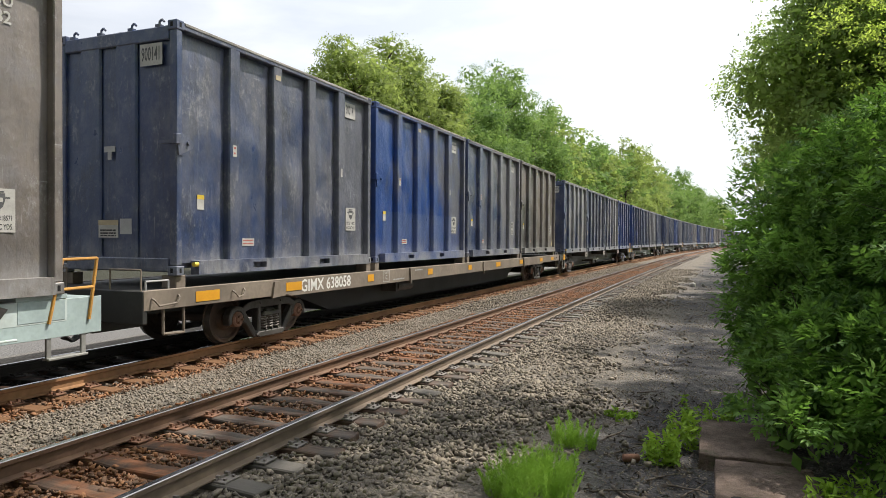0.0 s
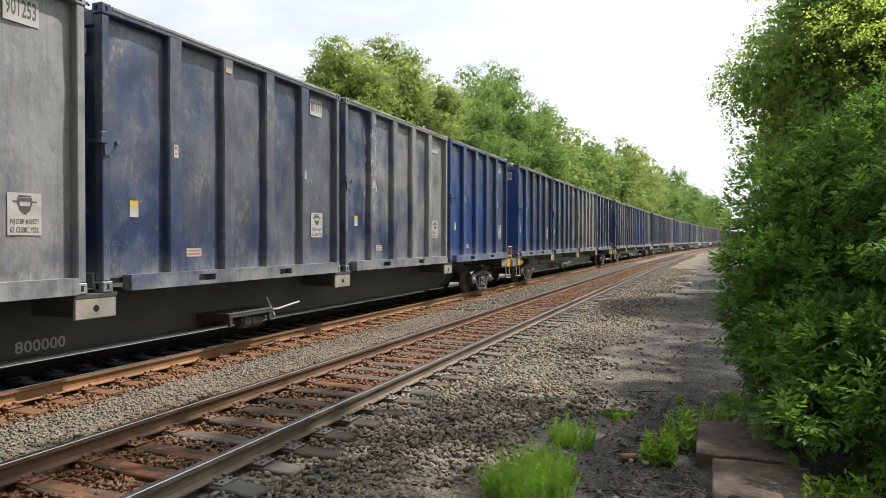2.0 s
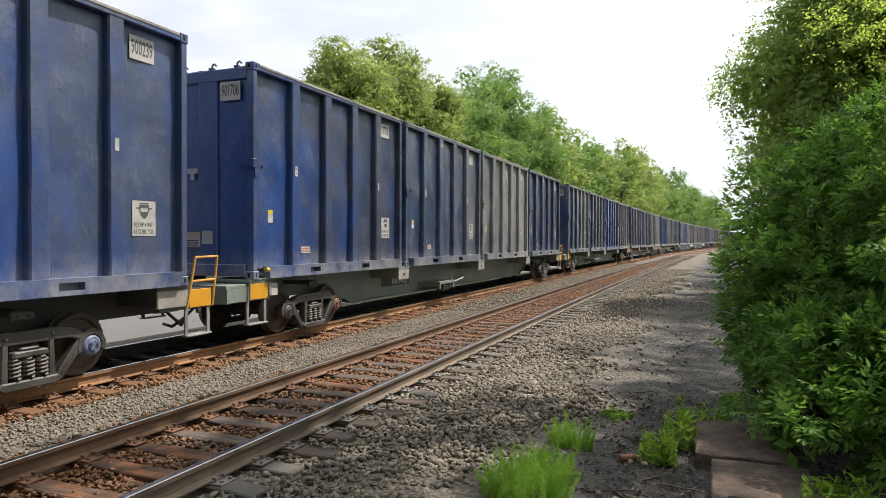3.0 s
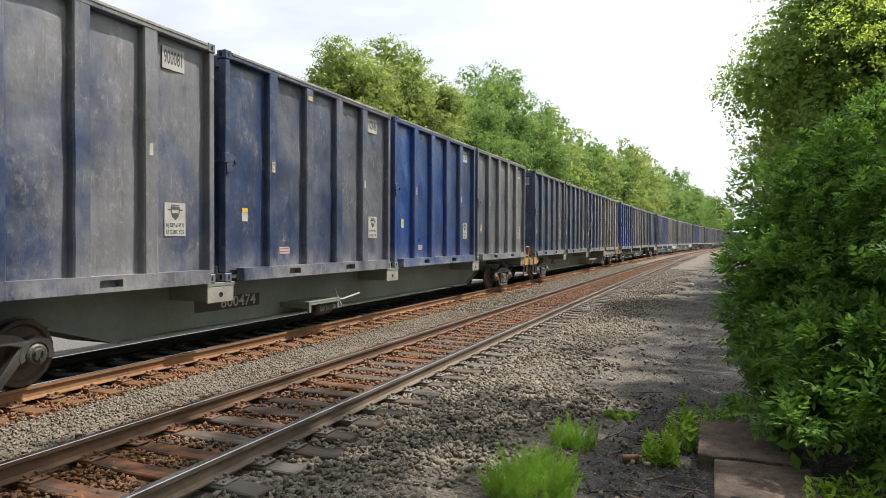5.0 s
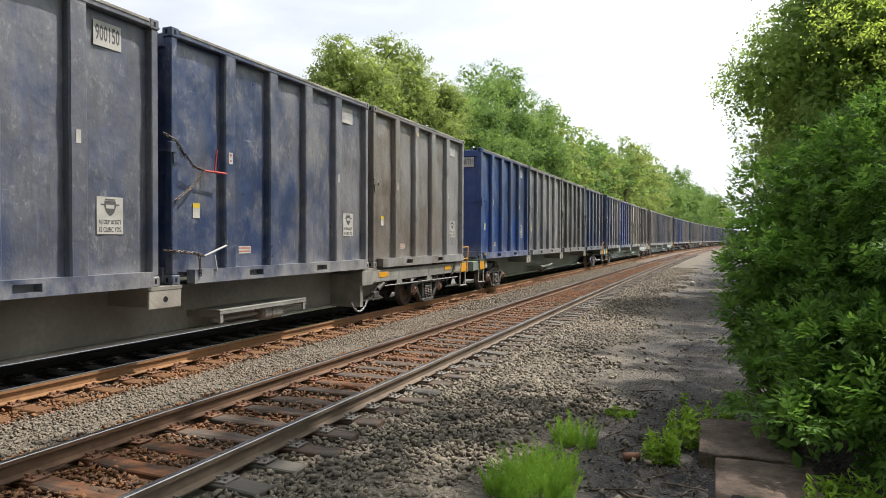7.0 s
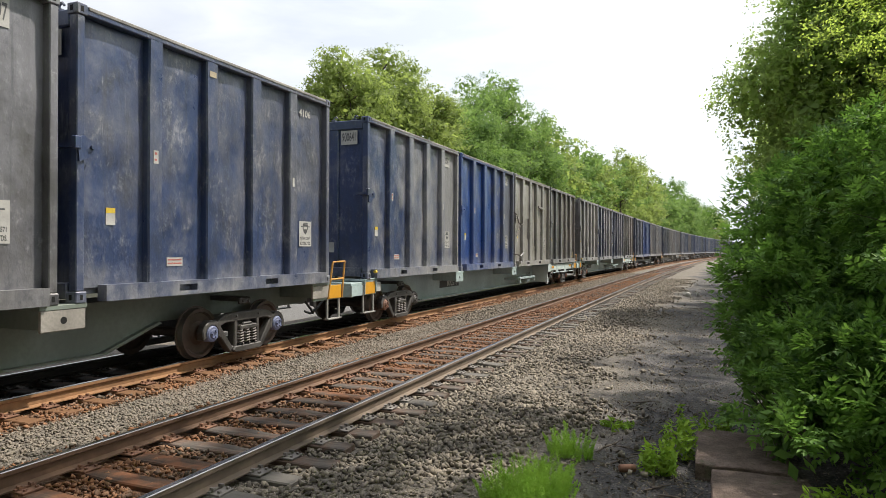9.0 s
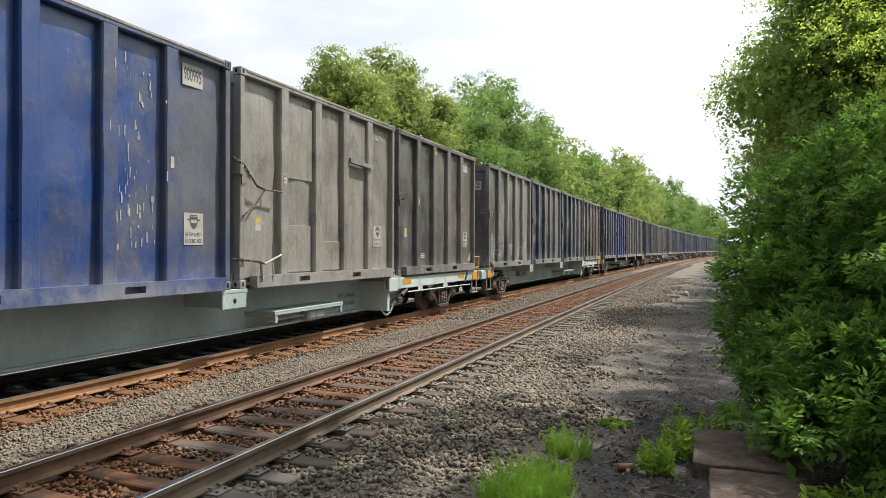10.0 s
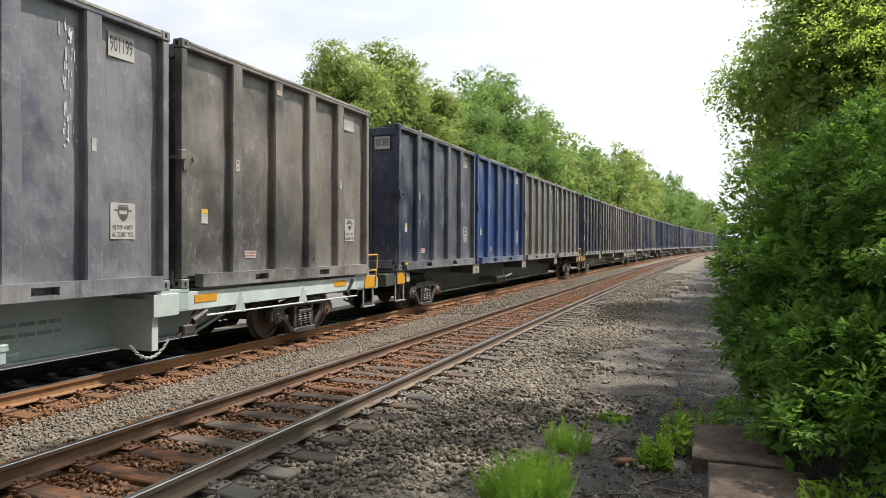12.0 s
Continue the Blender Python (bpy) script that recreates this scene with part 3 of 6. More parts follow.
def scatter(s0, s1, d0, d1, per_m2, seed, z, skip_ties=None, jitter=0.018, buried=0.18):
    rng = np.random.default_rng(seed)
    n = int((s1 - s0) * abs(d1 - d0) * per_m2)
    s, d = rng.uniform(s0, s1, n), rng.uniform(d0, d1, n)
    if skip_ties is not None:
        k = (s - TIE_FIRST) / TIE_STEP
        off = np.abs(k - np.round(k)) * TIE_STEP
        keep = (off > 0.12) | (rng.random(n) < buried)
        for r in skip_ties:
            keep &= np.abs(d - r) > 0.1
        s, d = s[keep], d[keep]
    a = s / R_CURVE
    out = np.stack([X_NEAR + R_CURVE - (R_CURVE - d) * np.cos(a), (R_CURVE - d) * np.sin(a), z + rng.uniform(-jitter, jitter, len(s))], 1)
    # stones thin out where the trodden soil begins
    wave = 0.45 * np.sin(out[:, 1] * 0.9) + 0.35 * np.sin(out[:, 1] * 2.3 + 1)
    far = (d > 1.75 + wave * 0.6) & (rng.random(len(s)) > np.clip(1.0 - (d - 1.7 - wave * 0.6) * 1.3, 0.015, 1))
    return out[~far]


rocks("ballast", MAT["ballast"], np.concatenate([
    scatter(2.5, 9.5, 0.56, 3.5, 430, 1, -0.045, jitter=0.012), scatter(2.5, 9.5, 0.1, 0.62, 420, 3, -0.045, (0.0,), buried=0.0),
    ]), 0.045, 0.105, 5, "broken grey ballast stones beside the near rail", True)
rocks("ballast", MAT["ballast"], np.concatenate([
    scatter(9.5, 17, 0.56, 3.6, 380, 2, -0.045, jitter=0.012), scatter(9.5, 17, 0.1, 0.62, 400, 31, -0.045, (0.0,), buried=0.03),
    ]), 0.05, 0.105, 33, "broken grey ballast stones beside the near rail", True)
def pebbles(y0, y1, count, lo, hi, seed):
    """Fine gravel trodden into the soil of the path, in drifts."""
    rng = np.random.default_rng(seed)
    y = rng.uniform(y0, y1, count)
    d = rng.uniform(1.9, 5.2, count)
    x = X_NEAR + d + y * y / (2 * R_CURVE)
    spots = []
    for a, b, c in zip(x, y, d):
        if noise.noise((a * 0.8, b * 0.8, 3.0)) + 0.25 * noise.noise((a * 3, b * 3, 7.0)) + (3.6 - c) * 0.12 > rng.uniform(-0.35, 0.35):
            z = -0.055 - 0.05 * min(1, max(0, c - 2.0) / 1.5) + 0.018 * noise.noise((a * 0.9, b * 0.9, 0)) + 0.03 * noise.noise((a * 0.35, b * 0.35, 5))
            spots.append((a, b, z))
    rocks("gravel", MAT["ballast"], np.array(spots), lo, hi, seed, "fine grey gravel trodden into dark soil", True)


pebbles(5.5, 13, 9000, 0.016, 0.04, 61)
pebbles(13, 26, 8000, 0.026, 0.06, 62)
rocks("ballast", MAT["ballast_tan"], scatter(2, 18, -3.6, -2.0, 650, 4, -0.052, jitter=0.009), 0.024, 0.06, 41, "dusty tan ballast stones between the two tracks", True)
rocks("ballast", MAT["ballast_rust"], np.concatenate([
    scatter(2.5, 9, -1.42, -0.08, 420, 6, -0.03, (0.0, -GAUGE), buried=0.06), scatter(9, 20, -1.42, -0.08, 420, 61, -0.02, (0.0, -GAUGE), buried=0.16), scatter(3, 17, -2.15, -1.58, 400, 7, -0.008, (-GAUGE,), buried=0.5),
    scatter(2, 22, -TRACK_GAP + 0.1, -3.35, 380, 8, -0.035)]), 0.03, 0.08, 9, "rust-tinted ballast stones between the ties", True)
rocks("ballast", MAT["ballast"], np.concatenate([
    scatter(17, 50, 0.66, 3.8, 170, 10, -0.03), scatter(17, 50, 0.1, 0.66, 170, 17, -0.045, (0.0,), buried=0.1), scatter(18, 60, -3.6, -1.6, 150, 11, -0.03)]), 0.045, 0.095, 12, "broken grey ballast stones along the bend", True)
rocks("ballast", MAT["ballast_rust"], np.concatenate([
    scatter(20, 60, -1.4, -0.1, 150, 13, -0.005, (0.0, -GAUGE), buried=0.6), scatter(22, 50, -TRACK_GAP + 0.1, -3.5, 120, 16, -0.02)]), 0.045, 0.09, 15,
    "rust-tinted ballast stones in the track bed", True)
# stones coloured as dark as the shade beneath the cars
rocks("ballast", MAT["stone_shaded"], scatter(-6, 24, -6.4, -4.15, 70, 14, -0.04, (-TRACK_GAP, -TRACK_GAP - GAUGE)), 0.045, 0.09, 18, "ballast stones coloured dark for the shade under the train", True)


# ---------- the train: containers ----------
LEN, WID, HIG = 6.0, 1.24, 3.805           # length, half width, height of a container
RIBS = (1.16, 2.34, 3.46, 4.58)           # where each rib of a side begins
RIB_W, DEEP = 0.27, 0.12


EDGES = [0.10] + [v for r in RIBS for v in (r + 0.01, r + RIB_W - 0.01)] + [LEN - 0.10]
LIFT = (0.03, 0.018, 0.036, 0.024, 0.014)


def side_x(y, z):
    """How far out the dented side plate stands at that place."""
    k = max(i for i in range(5) if i == 0 or y >= EDGES[2 * i] - 0.2)
    u = min(1, max(0, (y - EDGES[2 * k]) / (EDGES[2 * k + 1] - EDGES[2 * k])))
    v = min(1, max(0, (z - 0.18) / (HIG - 0.30)))
    swell = math.sin(math.pi * u) ** 0.7 * max(0.0, math.sin(math.pi * min(1, v))) ** 0.5
    dent = noise.noise((y * 1.3 + k * 9, z * 1.1, k)) * 0.052 + noise.noise((y * 3.1, z * 2.6 + k * 5, 2)) * 0.019
    return WID - DEEP + swell * (LIFT[k] + dent)


def panel_mesh(y0, y1, seed):
    """A side plate between two ribs, bulged and dented by loads."""
    bm = bmesh.new()
    ny, nz = 8, 19
    grid = []
    for j in range(nz + 1):
        row = []
        for i in range(ny + 1):
            u, v = i / ny, j / nz
            y, z = y0 + (y1 - y0) * u, 0.18 + (HIG - 0.30) * v
            row.append(bm.verts.new((side_x(y, z), y, z)))
        grid.append(row)
    for j in range(nz):
        for i in range(ny):
            bm.faces.new((grid[j][i], grid[j][i + 1], grid[j + 1][i + 1], grid[j + 1][i]))
    return finish("side_panel", bm, MAT["hole"], True)


def mirrored(me):
    """The same mesh for the other side of the container."""
    m2 = me.copy()
    m2.transform(Matrix.Diagonal((-1, 1, 1, 1)))
    m2.flip_normals()
    m2.name = me.name.split(".")[0] + "_off_side"
    return m2


def rib_mesh(y):
    bm = bmesh.new()
    c = 0.025
    z0, z1 = 0.2, HIG - 0.1
    out = [(WID - DEEP - 0.03, y), (WID - c, y + 0.004), (WID, y + c), (WID, y + RIB_W - c), (WID - c, y + RIB_W), (WID - DEEP - 0.03, y + RIB_W + 0.03)]
    steps = 8
    rings = []
    for k in range(steps + 1):
        z = z0 + (z1 - z0) * k / steps
        wob = 0.008 * noise.noise((y * 4, z * 1.5, 3))
        rings.append([bm.verts.new((px + wob, py + wob, z)) for px, py in out])
    for a, b in zip(rings, rings[1:]):
        for i in range(len(out) - 1):
            bm.faces.new((a[i], a[i + 1], b[i + 1], b[i]))
    bm.faces.new(rings[0][::-1])
    bm.faces.new(rings[-1])
    bmesh.ops.recalc_face_normals(bm, faces=bm.faces)
    return finish("rib", bm, MAT["hole"])


def pocketed_rail(bm, sx):
    """Bottom side rail with two open fork pockets sunk into its face."""
    ys, zs = (0.42, 1.72, 2.09, 3.80, 4.17, LEN - 0.14), (0.0, 0.06, 0.16, 0.215)
    front, back, sunk = sx * (WID + 0.045), sx * (WID - 0.12), sx * (WID - 0.09)
    grid = [[bm.verts.new((front, y, z)) for z in zs] for y in ys]
    for i in range(5):
        for k in range(3):
            ring = (grid[i][k], grid[i + 1][k], grid[i + 1][k + 1], grid[i][k + 1])
            if i in (1, 3) and k == 1:
                deep = [bm.verts.new((sunk, v.co.y, v.co.z)) for v in ring]
                for a in range(4):
                    bm.faces.new((ring[a], ring[(a + 1) % 4], deep[(a + 1) % 4], deep[a]))
                bm.faces.new(deep)
            else:
                bm.faces.new(ring)
    rear = [[bm.verts.new((back, y, z)) for z in (zs[0], zs[-1])] for y in ys]
    for i in range(5):
        bm.faces.new((grid[i][0], grid[i + 1][0], rear[i + 1][0], rear[i][0]))
        bm.faces.new((grid[i][3], grid[i + 1][3], rear[i + 1][1], rear[i][1]))
        bm.faces.new((rear[i][0], rear[i + 1][0], rear[i + 1][1], rear[i][1]))
    for i in (0, 5):
        bm.faces.new((*grid[i], rear[i][1], rear[i][0]))
    bmesh.ops.recalc_face_normals(bm, faces=bm.faces)


def container_template():
    """Parts of one container as (name, mesh, own material or None for its paint, label)."""
    out = []

    def add(name, bm, mat=None, label="", smooth=False):
        out.append((name, finish(name, bm, mat or MAT["hole"], smooth), mat, label))

    bm = bmesh.new()
    box(bm, -WID + DEEP + 0.05, WID - DEEP - 0.05, 0.12, LEN - 0.12, 0.1, HIG - 0.06)
    add("shell", bm)
    for k in range(5):
        pm = panel_mesh(EDGES[2 * k], EDGES[2 * k + 1], k)
        out.append(("side_panel", pm, None, ""))
        out.append(("side_panel", mirrored(pm), None, ""))
    for y in RIBS:
        rm = rib_mesh(y)
        out.append(("rib", rm, None, ""))
        out.append(("rib", mirrored(rm), None, ""))
    for sx in (-1, 1):
        for y in (0.0, LEN - 0.12):
            bm = bmesh.new()
            box(bm, sx * WID - sx * 0.14, sx * WID, y, y + 0.12, 0.15, HIG - 0.13, 0.012)
            add("corner_post", bm)
            for z in (0.0, HIG - 0.13):
                bm = bmesh.new()
                yy = y - 0.012 if y == 0 else y - 0.03
                box(bm, sx * (WID - 0.17), sx * (WID + 0.012), yy, yy + 0.162, z, z + 0.145, 0.012)
                add("corner_casting", bm)
                cast = len(out) - 1
                bm = bmesh.new()
                box(bm, sx * (WID + 0.0122), sx * (WID + 0.0145), yy + 0.06, yy + 0.1, z + 0.04, z + 0.11)
                box(bm, sx * (WID - 0.11), sx * (WID - 0.06), yy - 0.0025, yy - 0.0005 if y == 0 else yy + 0.001, z + 0.04, z + 0.11)
                out.append(("casting_hole", finish("casting_hole", bm, MAT["hole"]), MAT["hole"], "", cast))
        bm = bmesh.new()
        box(bm, sx * (WID - 0.13), sx * (WID + 0.006), 0.12, LEN - 0.12, HIG - 0.115, HIG - 0.02, 0.012)
        add("top_rail", bm)
        if sx > 0:
            bm = bmesh.new()
            box(bm, WID - 0.05, WID + 0.016, 0.16, LEN - 0.16, HIG - 0.052, HIG - 0.002, 0.008)
            add("rim_strip", bm, MAT["rim"], "pale worn strip along the top rail")
        bm = bmesh.new()
        pocketed_rail(bm, sx)
        out.append(("bottom_rail", finish("bottom_rail", bm, MAT["hole"]), None, ""))
    for y, face in ((0.0, -1), (LEN, 1)):
        bm = bmesh.new()
        y0, y1 = (0.05, 0.13) if face < 0 else (LEN - 0.13, LEN - 0.05)
        box(bm, -WID + 0.12, WID - 0.12, y0, y1, 0.2, HIG - 0.25)
        add("end_panel", bm)
        for x in (-0.78, -0.02):
            bm = bmesh.new()
            y0, y1 = (0.008, 0.06) if face < 0 else (LEN - 0.06, LEN - 0.008)
            prism(bm, [(y0, 0.24), (y1, 0.24), (y1, HIG - 0.27), (y0, HIG - 0.27)], x, x + 0.46)
            bmesh.ops.bevel(bm, geom=[e for e in bm.edges if abs(e.verts[0].co.z - e.verts[1].co.z) > 1], offset=0.03, segments=1, affect="EDGES")
            add("end_rib", bm)
        bm = bmesh.new()
        y0, y1 = (-0.005, 0.14) if face < 0 else (LEN - 0.14, LEN + 0.005)
        box(bm, -WID + 0.14, WID - 0.14, y0, y1, HIG - 0.27, HIG - 0.06, 0.015)
        add("header", bm)
        bm = bmesh.new()
        box(bm, -WID + 0.17, WID - 0.17, y0, y1, 0.05, 0.26, 0.015)
        add("sill", bm)
        for x in (-0.95, -0.35, 0.3, 0.86):
            bm = bmesh.new()
            yy = 0.05 if face < 0 else LEN - 0.05
            pipe(bm, [(x, yy, HIG - 0.07), (x, yy, HIG + 0.03), (x + 0.05, yy, HIG + 0.06), (x + 0.09, yy, HIG + 0.02)], 0.018, 6)
            box(bm, x - 0.05, x + 0.04, yy - 0.04, yy + 0.04, HIG - 0.06, HIG - 0.015)
            add("hook", bm)
    # sagging cover over the load
    bm = bmesh.new()
    g = []
    for i in range(13):
        g.append([bm.verts.new((-WID + 0.05 + 2 * (WID - 0.05) * j / 6, 0.1 + (LEN - 0.2) * i / 12,
                                HIG - 0.012 + (0.012 if j in (0, 6) else -0.02 + 0.03 * noise.noise((i * 0.7, j * 0.8, 1))))) for j in range(7)])
    for a, b in zip(g, g[1:]):
        for j in range(6):
            bm.faces.new((a[j], a[j + 1], b[j + 1], b[j]))
    add("cover", bm, MAT["tarp"], "black cover sheet", True)
    # door latch at the near front corner
    bm = bmesh.new()
    prism(bm, [(0.02, 1.80), (0.30, 1.93), (0.34, 2.02), (0.08, 2.14), (-0.01, 2.10)], WID + 0.002, WID + 0.03)
    box(bm, WID - 0.3, WID + 0.02, -0.05, -0.012, 1.98, 2.03)
    rod(bm, (WID + 0.03, 0.2, 2.0), (WID + 0.06, 0.2, 2.0), 0.03)
    box(bm, WID - 0.02, WID + 0.05, -0.06, 0.04, 1.96, 2.12, 0.01)
    add("latch", bm)
    bm = bmesh.new()
    rod(bm, (WID + 0.02, 0.33, 0.16), (WID + 0.02, 0.41, 0.16), 0.038, sides=10)
    add("marker", bm, MAT["yellow"], "yellow rail-end marker")
    return out


CONTAINER = container_template()


def flat_pose(x, y, z, face):
    """Lettering pose: on the side (+x) or on the front end (-y) of a container or car."""
    if face == "side":
        return Matrix.Translation((x, y, z)) @ Matrix(((0, 0, 1), (1, 0, 0), (0, 1, 0))).to_4x4()
    return Matrix.Translation((x, y, z)) @ Matrix(((1, 0, 0), (0, 0, -1), (0, 1, 0))).to_4x4()


PLAQUES = {}


def plaque(wide, high, mat, thick=0.004):
    key = (wide, high, mat.name)
    if key not in PLAQUES:
        bm = bmesh.new()
        box(bm, -wide / 2, wide / 2, -high / 2, high / 2, 0, thick)
        PLAQUES[key] = finish("sticker", bm, mat)
    return PLAQUES[key]


def bars(wide, rows, mat, seed):
    """Illegible print: rows of short plain bars."""
    key = ("bars", wide, rows, mat.name, seed)
    if key not in PLAQUES:
        rng = random.Random(seed)
        bm = bmesh.new()
        for z, h in rows:
            x = -wide / 2
            while x < wide / 2 - 0.01:
                w = min(rng.uniform(0.12, 0.3) * wide, wide / 2 - x)
                box(bm, x, x + w * 0.85, z - h / 2, z + h / 2, 0.004, 0.006)
                x += w
        PLAQUES[key] = finish("print", bm, mat)
    return PLAQUES[key]


def shield_mesh():
    if "shield" not in PLAQUES:
        bm = bmesh.new()
        pts = [(-0.10, 0.03), (-0.10, 0.10), (0.10, 0.10), (0.10, 0.03), (0.07, -0.04), (0.0, -0.09), (-0.07, -0.04)]
        a = [bm.verts.new((x * 0.92, y * 1.1 + 0.085, 0.0055)) for x, y in pts]
        bm.faces.new(a[::-1])
        box(bm, -0.15, 0.15, 0.135, 0.155, 0.004, 0.0062)
        box(bm, -0.08, 0.08, 0.205, 0.222, 0.004, 0.007)
        bmesh.ops.recalc_face_normals(bm, faces=bm.faces)
        PLAQUES["shield"] = finish("emblem", bm, MAT["worn_ink"])
    return PLAQUES["shield"]


def container(color_mat, end_mat, label, words, side_words=None, tier=0, group="waste containers on the train", stickers=True, marked=True):
    """One steel waste container; words is its painted number, or None where it cannot be read."""
    top = tagged(empty("waste_container"), label, "container", group)
    made = []
    for name, me, mat, lab, *host in CONTAINER:
        if (name == "marker" and not marked) or tier and (name in ("casting_hole", "hook", "marker") or (name in ("side_panel", "rib") and "_off_side" in me.name)):
            made.append(None)
            continue
        made.append(child(name, me, made[host[0]] if host else top, lab, None if mat else (end_mat if name in ("end_panel", "end_rib", "header", "sill") else color_mat)))
    if not stickers:
        return top
    xs = WID + 0.001
    rng = random.Random(label)

    def on_side(y, z, w, h):
        """Pose of a flat sign on the dented plate, on its proudest spot."""
        return flat_pose(max(side_x(y + a * w / 2, z + b * h / 2) for a in (-1, -0.5, 0, 0.5, 1) for b in (-1, -0.5, 0, 0.5, 1)) + 0.001, y, z, "side")

    def stick(name, wide, high, mat, m, lab, print_mesh=None):
        s = child(name, plaque(wide, high, mat), top, lab, at=m)
        if print_mesh:
            tagged(child("print", print_mesh, s), kind="stuff")
        return s

    def sign(m, w):
        if w in ("13075", "4106") or (w and w.startswith("ETSU") and w == side_words):   # stencilled straight on the paint
            for k, t in enumerate(w.split()):
                child("number", text_mesh(t, 0.2, MAT["white"]), top, "white stencilled number", at=m @ Matrix.Translation((0, -0.2 * k, 0.004)))
            return
        lines = w.split() if w else []
        s = child("number_sign", plaque(0.44 if len(lines) < 2 else 0.40, 0.33, MAT["white"]), top, "soiled white number sign", at=m)
        if len(lines) == 1:
            child("number", text_mesh(w, 0.165 if len(w) > 4 else 0.2, MAT["worn_ink"]), s, at=Matrix.Translation((0, 0, 0.0055)) @ Matrix.Diagonal((0.78, 1.75, 1, 1)))
        elif lines:
            for k, t in enumerate(lines):
                child("number", text_mesh(t, 0.16, MAT["ink"]), s, at=Matrix.Translation((0, 0.075 - 0.15 * k, 0.0055)) @ Matrix.Diagonal((0.85, 1.0, 1, 1)))
        else:
            tagged(child("print", bars(0.34, ((0.0, 0.15),), MAT["tag_grey"], 4), s), kind="stuff")

    if tier == 0:
        sign(flat_pose(0.74, -0.0065 + 0.009, 3.02 if words and words.startswith("ETSU") else 3.34, "end"), words)
        for name, w, h, mat, x, z, lab in (("tag", 0.24, 0.09, "tag_grey", -0.12, 1.95, "grey metal tag"), ("tag", 0.08, 0.12, "tag_grey", -0.12, 1.845, "grey metal tag"),
                                           ("caution_sticker", 0.42, 0.27, "white", -0.15, 0.70, "white sticker with yellow heading"),
                                           ("sticker", 0.24, 0.24, "tag_grey", 0.22, 0.74, "blank grey sticker")):
            stick(name, w, h, MAT[mat], flat_pose(x, 0.004, z, "end"), lab, bars(w * 0.8, ((-0.02, 0.025), (-0.065, 0.025), (-0.105, 0.02)), MAT["ink"], 3) if name == "caution_sticker" else None)
        stick("sticker", 0.42, 0.08, MAT["faded"], flat_pose(-0.15, 0.002, 0.80, "end"), "yellow caution heading")
    sign(on_side(5.23, 3.40, 0.44, 0.33), side_words or words)
    big = child("permit_sign", plaque(0.42, 0.50, MAT["white"]), top, "soiled white sign with a dark emblem", at=on_side(5.25, 1.0, 0.42, 0.5))
    if tier == 0:
        child("emblem", shield_mesh(), big)
        child("emblem_band", plaque(0.13, 0.05, MAT["white"], 0.0068), big, at=Matrix.Translation((0, 0.12, 0)))
        child("lettering", text_mesh("NJ DEP #18571", 0.056, MAT["ink"]), big, at=Matrix.Translation((0, -0.09, 0.0055)) @ Matrix.Diagonal((1, 1.5, 1, 1)))
        child("lettering", text_mesh("62 CUBIC YDS.", 0.056, MAT["ink"]), big, at=Matrix.Translation((0, -0.19, 0.0055)) @ Matrix.Diagonal((1, 1.6, 1, 1)))
    else:
        tagged(child("print", bars(0.3, ((0.1, 0.14), (-0.09, 0.06), (-0.18, 0.06)), MAT["ink"], 5), big), kind="stuff")
    s = stick("warning_sticker", 0.15, 0.23, MAT["white"], on_side(0.58, 1.13, 0.15, 0.23), "white and yellow warning sticker")
    child("heading", plaque(0.15, 0.07, MAT["yellow"], 0.006), s, at=Matrix.Translation((0, 0.08, 0)))
    s = stick("warning_sticker", 0.09, 0.19, MAT["white"], flat_pose(xs, 1.29, 2.02, "side"), "small white sticker with a red sign")
    tagged(child("print", bars(0.05, ((0.05, 0.035), (-0.04, 0.03)), MAT["red_ink"], 6), s), kind="stuff")
    stick("sticker", 0.07, 0.17, MAT["white"], flat_pose(xs, 4.70, 1.98, "side"), "small soiled white sticker")
    s = stick("warning_sticker", 0.32, 0.13, MAT["white"], on_side(1.78, 0.50, 0.32, 0.13), "white sticker with red lines")
    tagged(child("print", bars(0.28, ((0.03, 0.022), (-0.025, 0.022)), MAT["red_ink"], 7), s), kind="stuff")
    if rng.random() < 0.6:
        stick("sticker", 0.15, 0.09, MAT["faded"], flat_pose(xs, 2.47, 3.50, "side"), "faded yellow sticker under the top rail")
    return top


# ---------- the train: cars ----------
CAR_PITCH, SPAN = 26.36, 25.06
AXLES = (1.50, 3.27, 21.62, 23.39)
WHEEL_R = 0.425
AXLE_Z = 0.19 + WHEEL_R
BED = 1.325                                # underside of the containers on spine cars


def wheel_mesh():
    """A wheel on its side: tread, flange, dished plate and hub, turned about x."""
    bm = bmesh.new()
    prof = [(-0.07, 0.09), (-0.07, 0.15), (-0.015, 0.20), (-0.02, 0.33), (-0.06, 0.36), (-0.06, WHEEL_R - 0.012), (0.045, WHEEL_R),
            (0.05, WHEEL_R + 0.026), (0.075, WHEEL_R + 0.02), (0.075, 0.36), (0.03, 0.33), (0.035, 0.2), (0.09, 0.15), (0.09, 0.09)]
    k = 22
    rings = [[bm.verts.new((x, r * math.cos(2 * math.pi * i / k), r * math.sin(2 * math.pi * i / k))) for x, r in prof] for i in range(k)]
    for i in range(k):
        a, b = rings[i], rings[(i + 1) % k]
        for j in range(len(prof)):
            q = (j + 1) % len(prof)
            f = bm.faces.new((a[j], a[q], b[q], b[j]))
            f.material_index = 1 if j == 5 else 0
    bmesh.ops.recalc_face_normals(bm, faces=bm.faces)
    me = finish("wheel", bm, MAT["wheel"], False)
    me.materials.append(MAT["tread"])
    return me


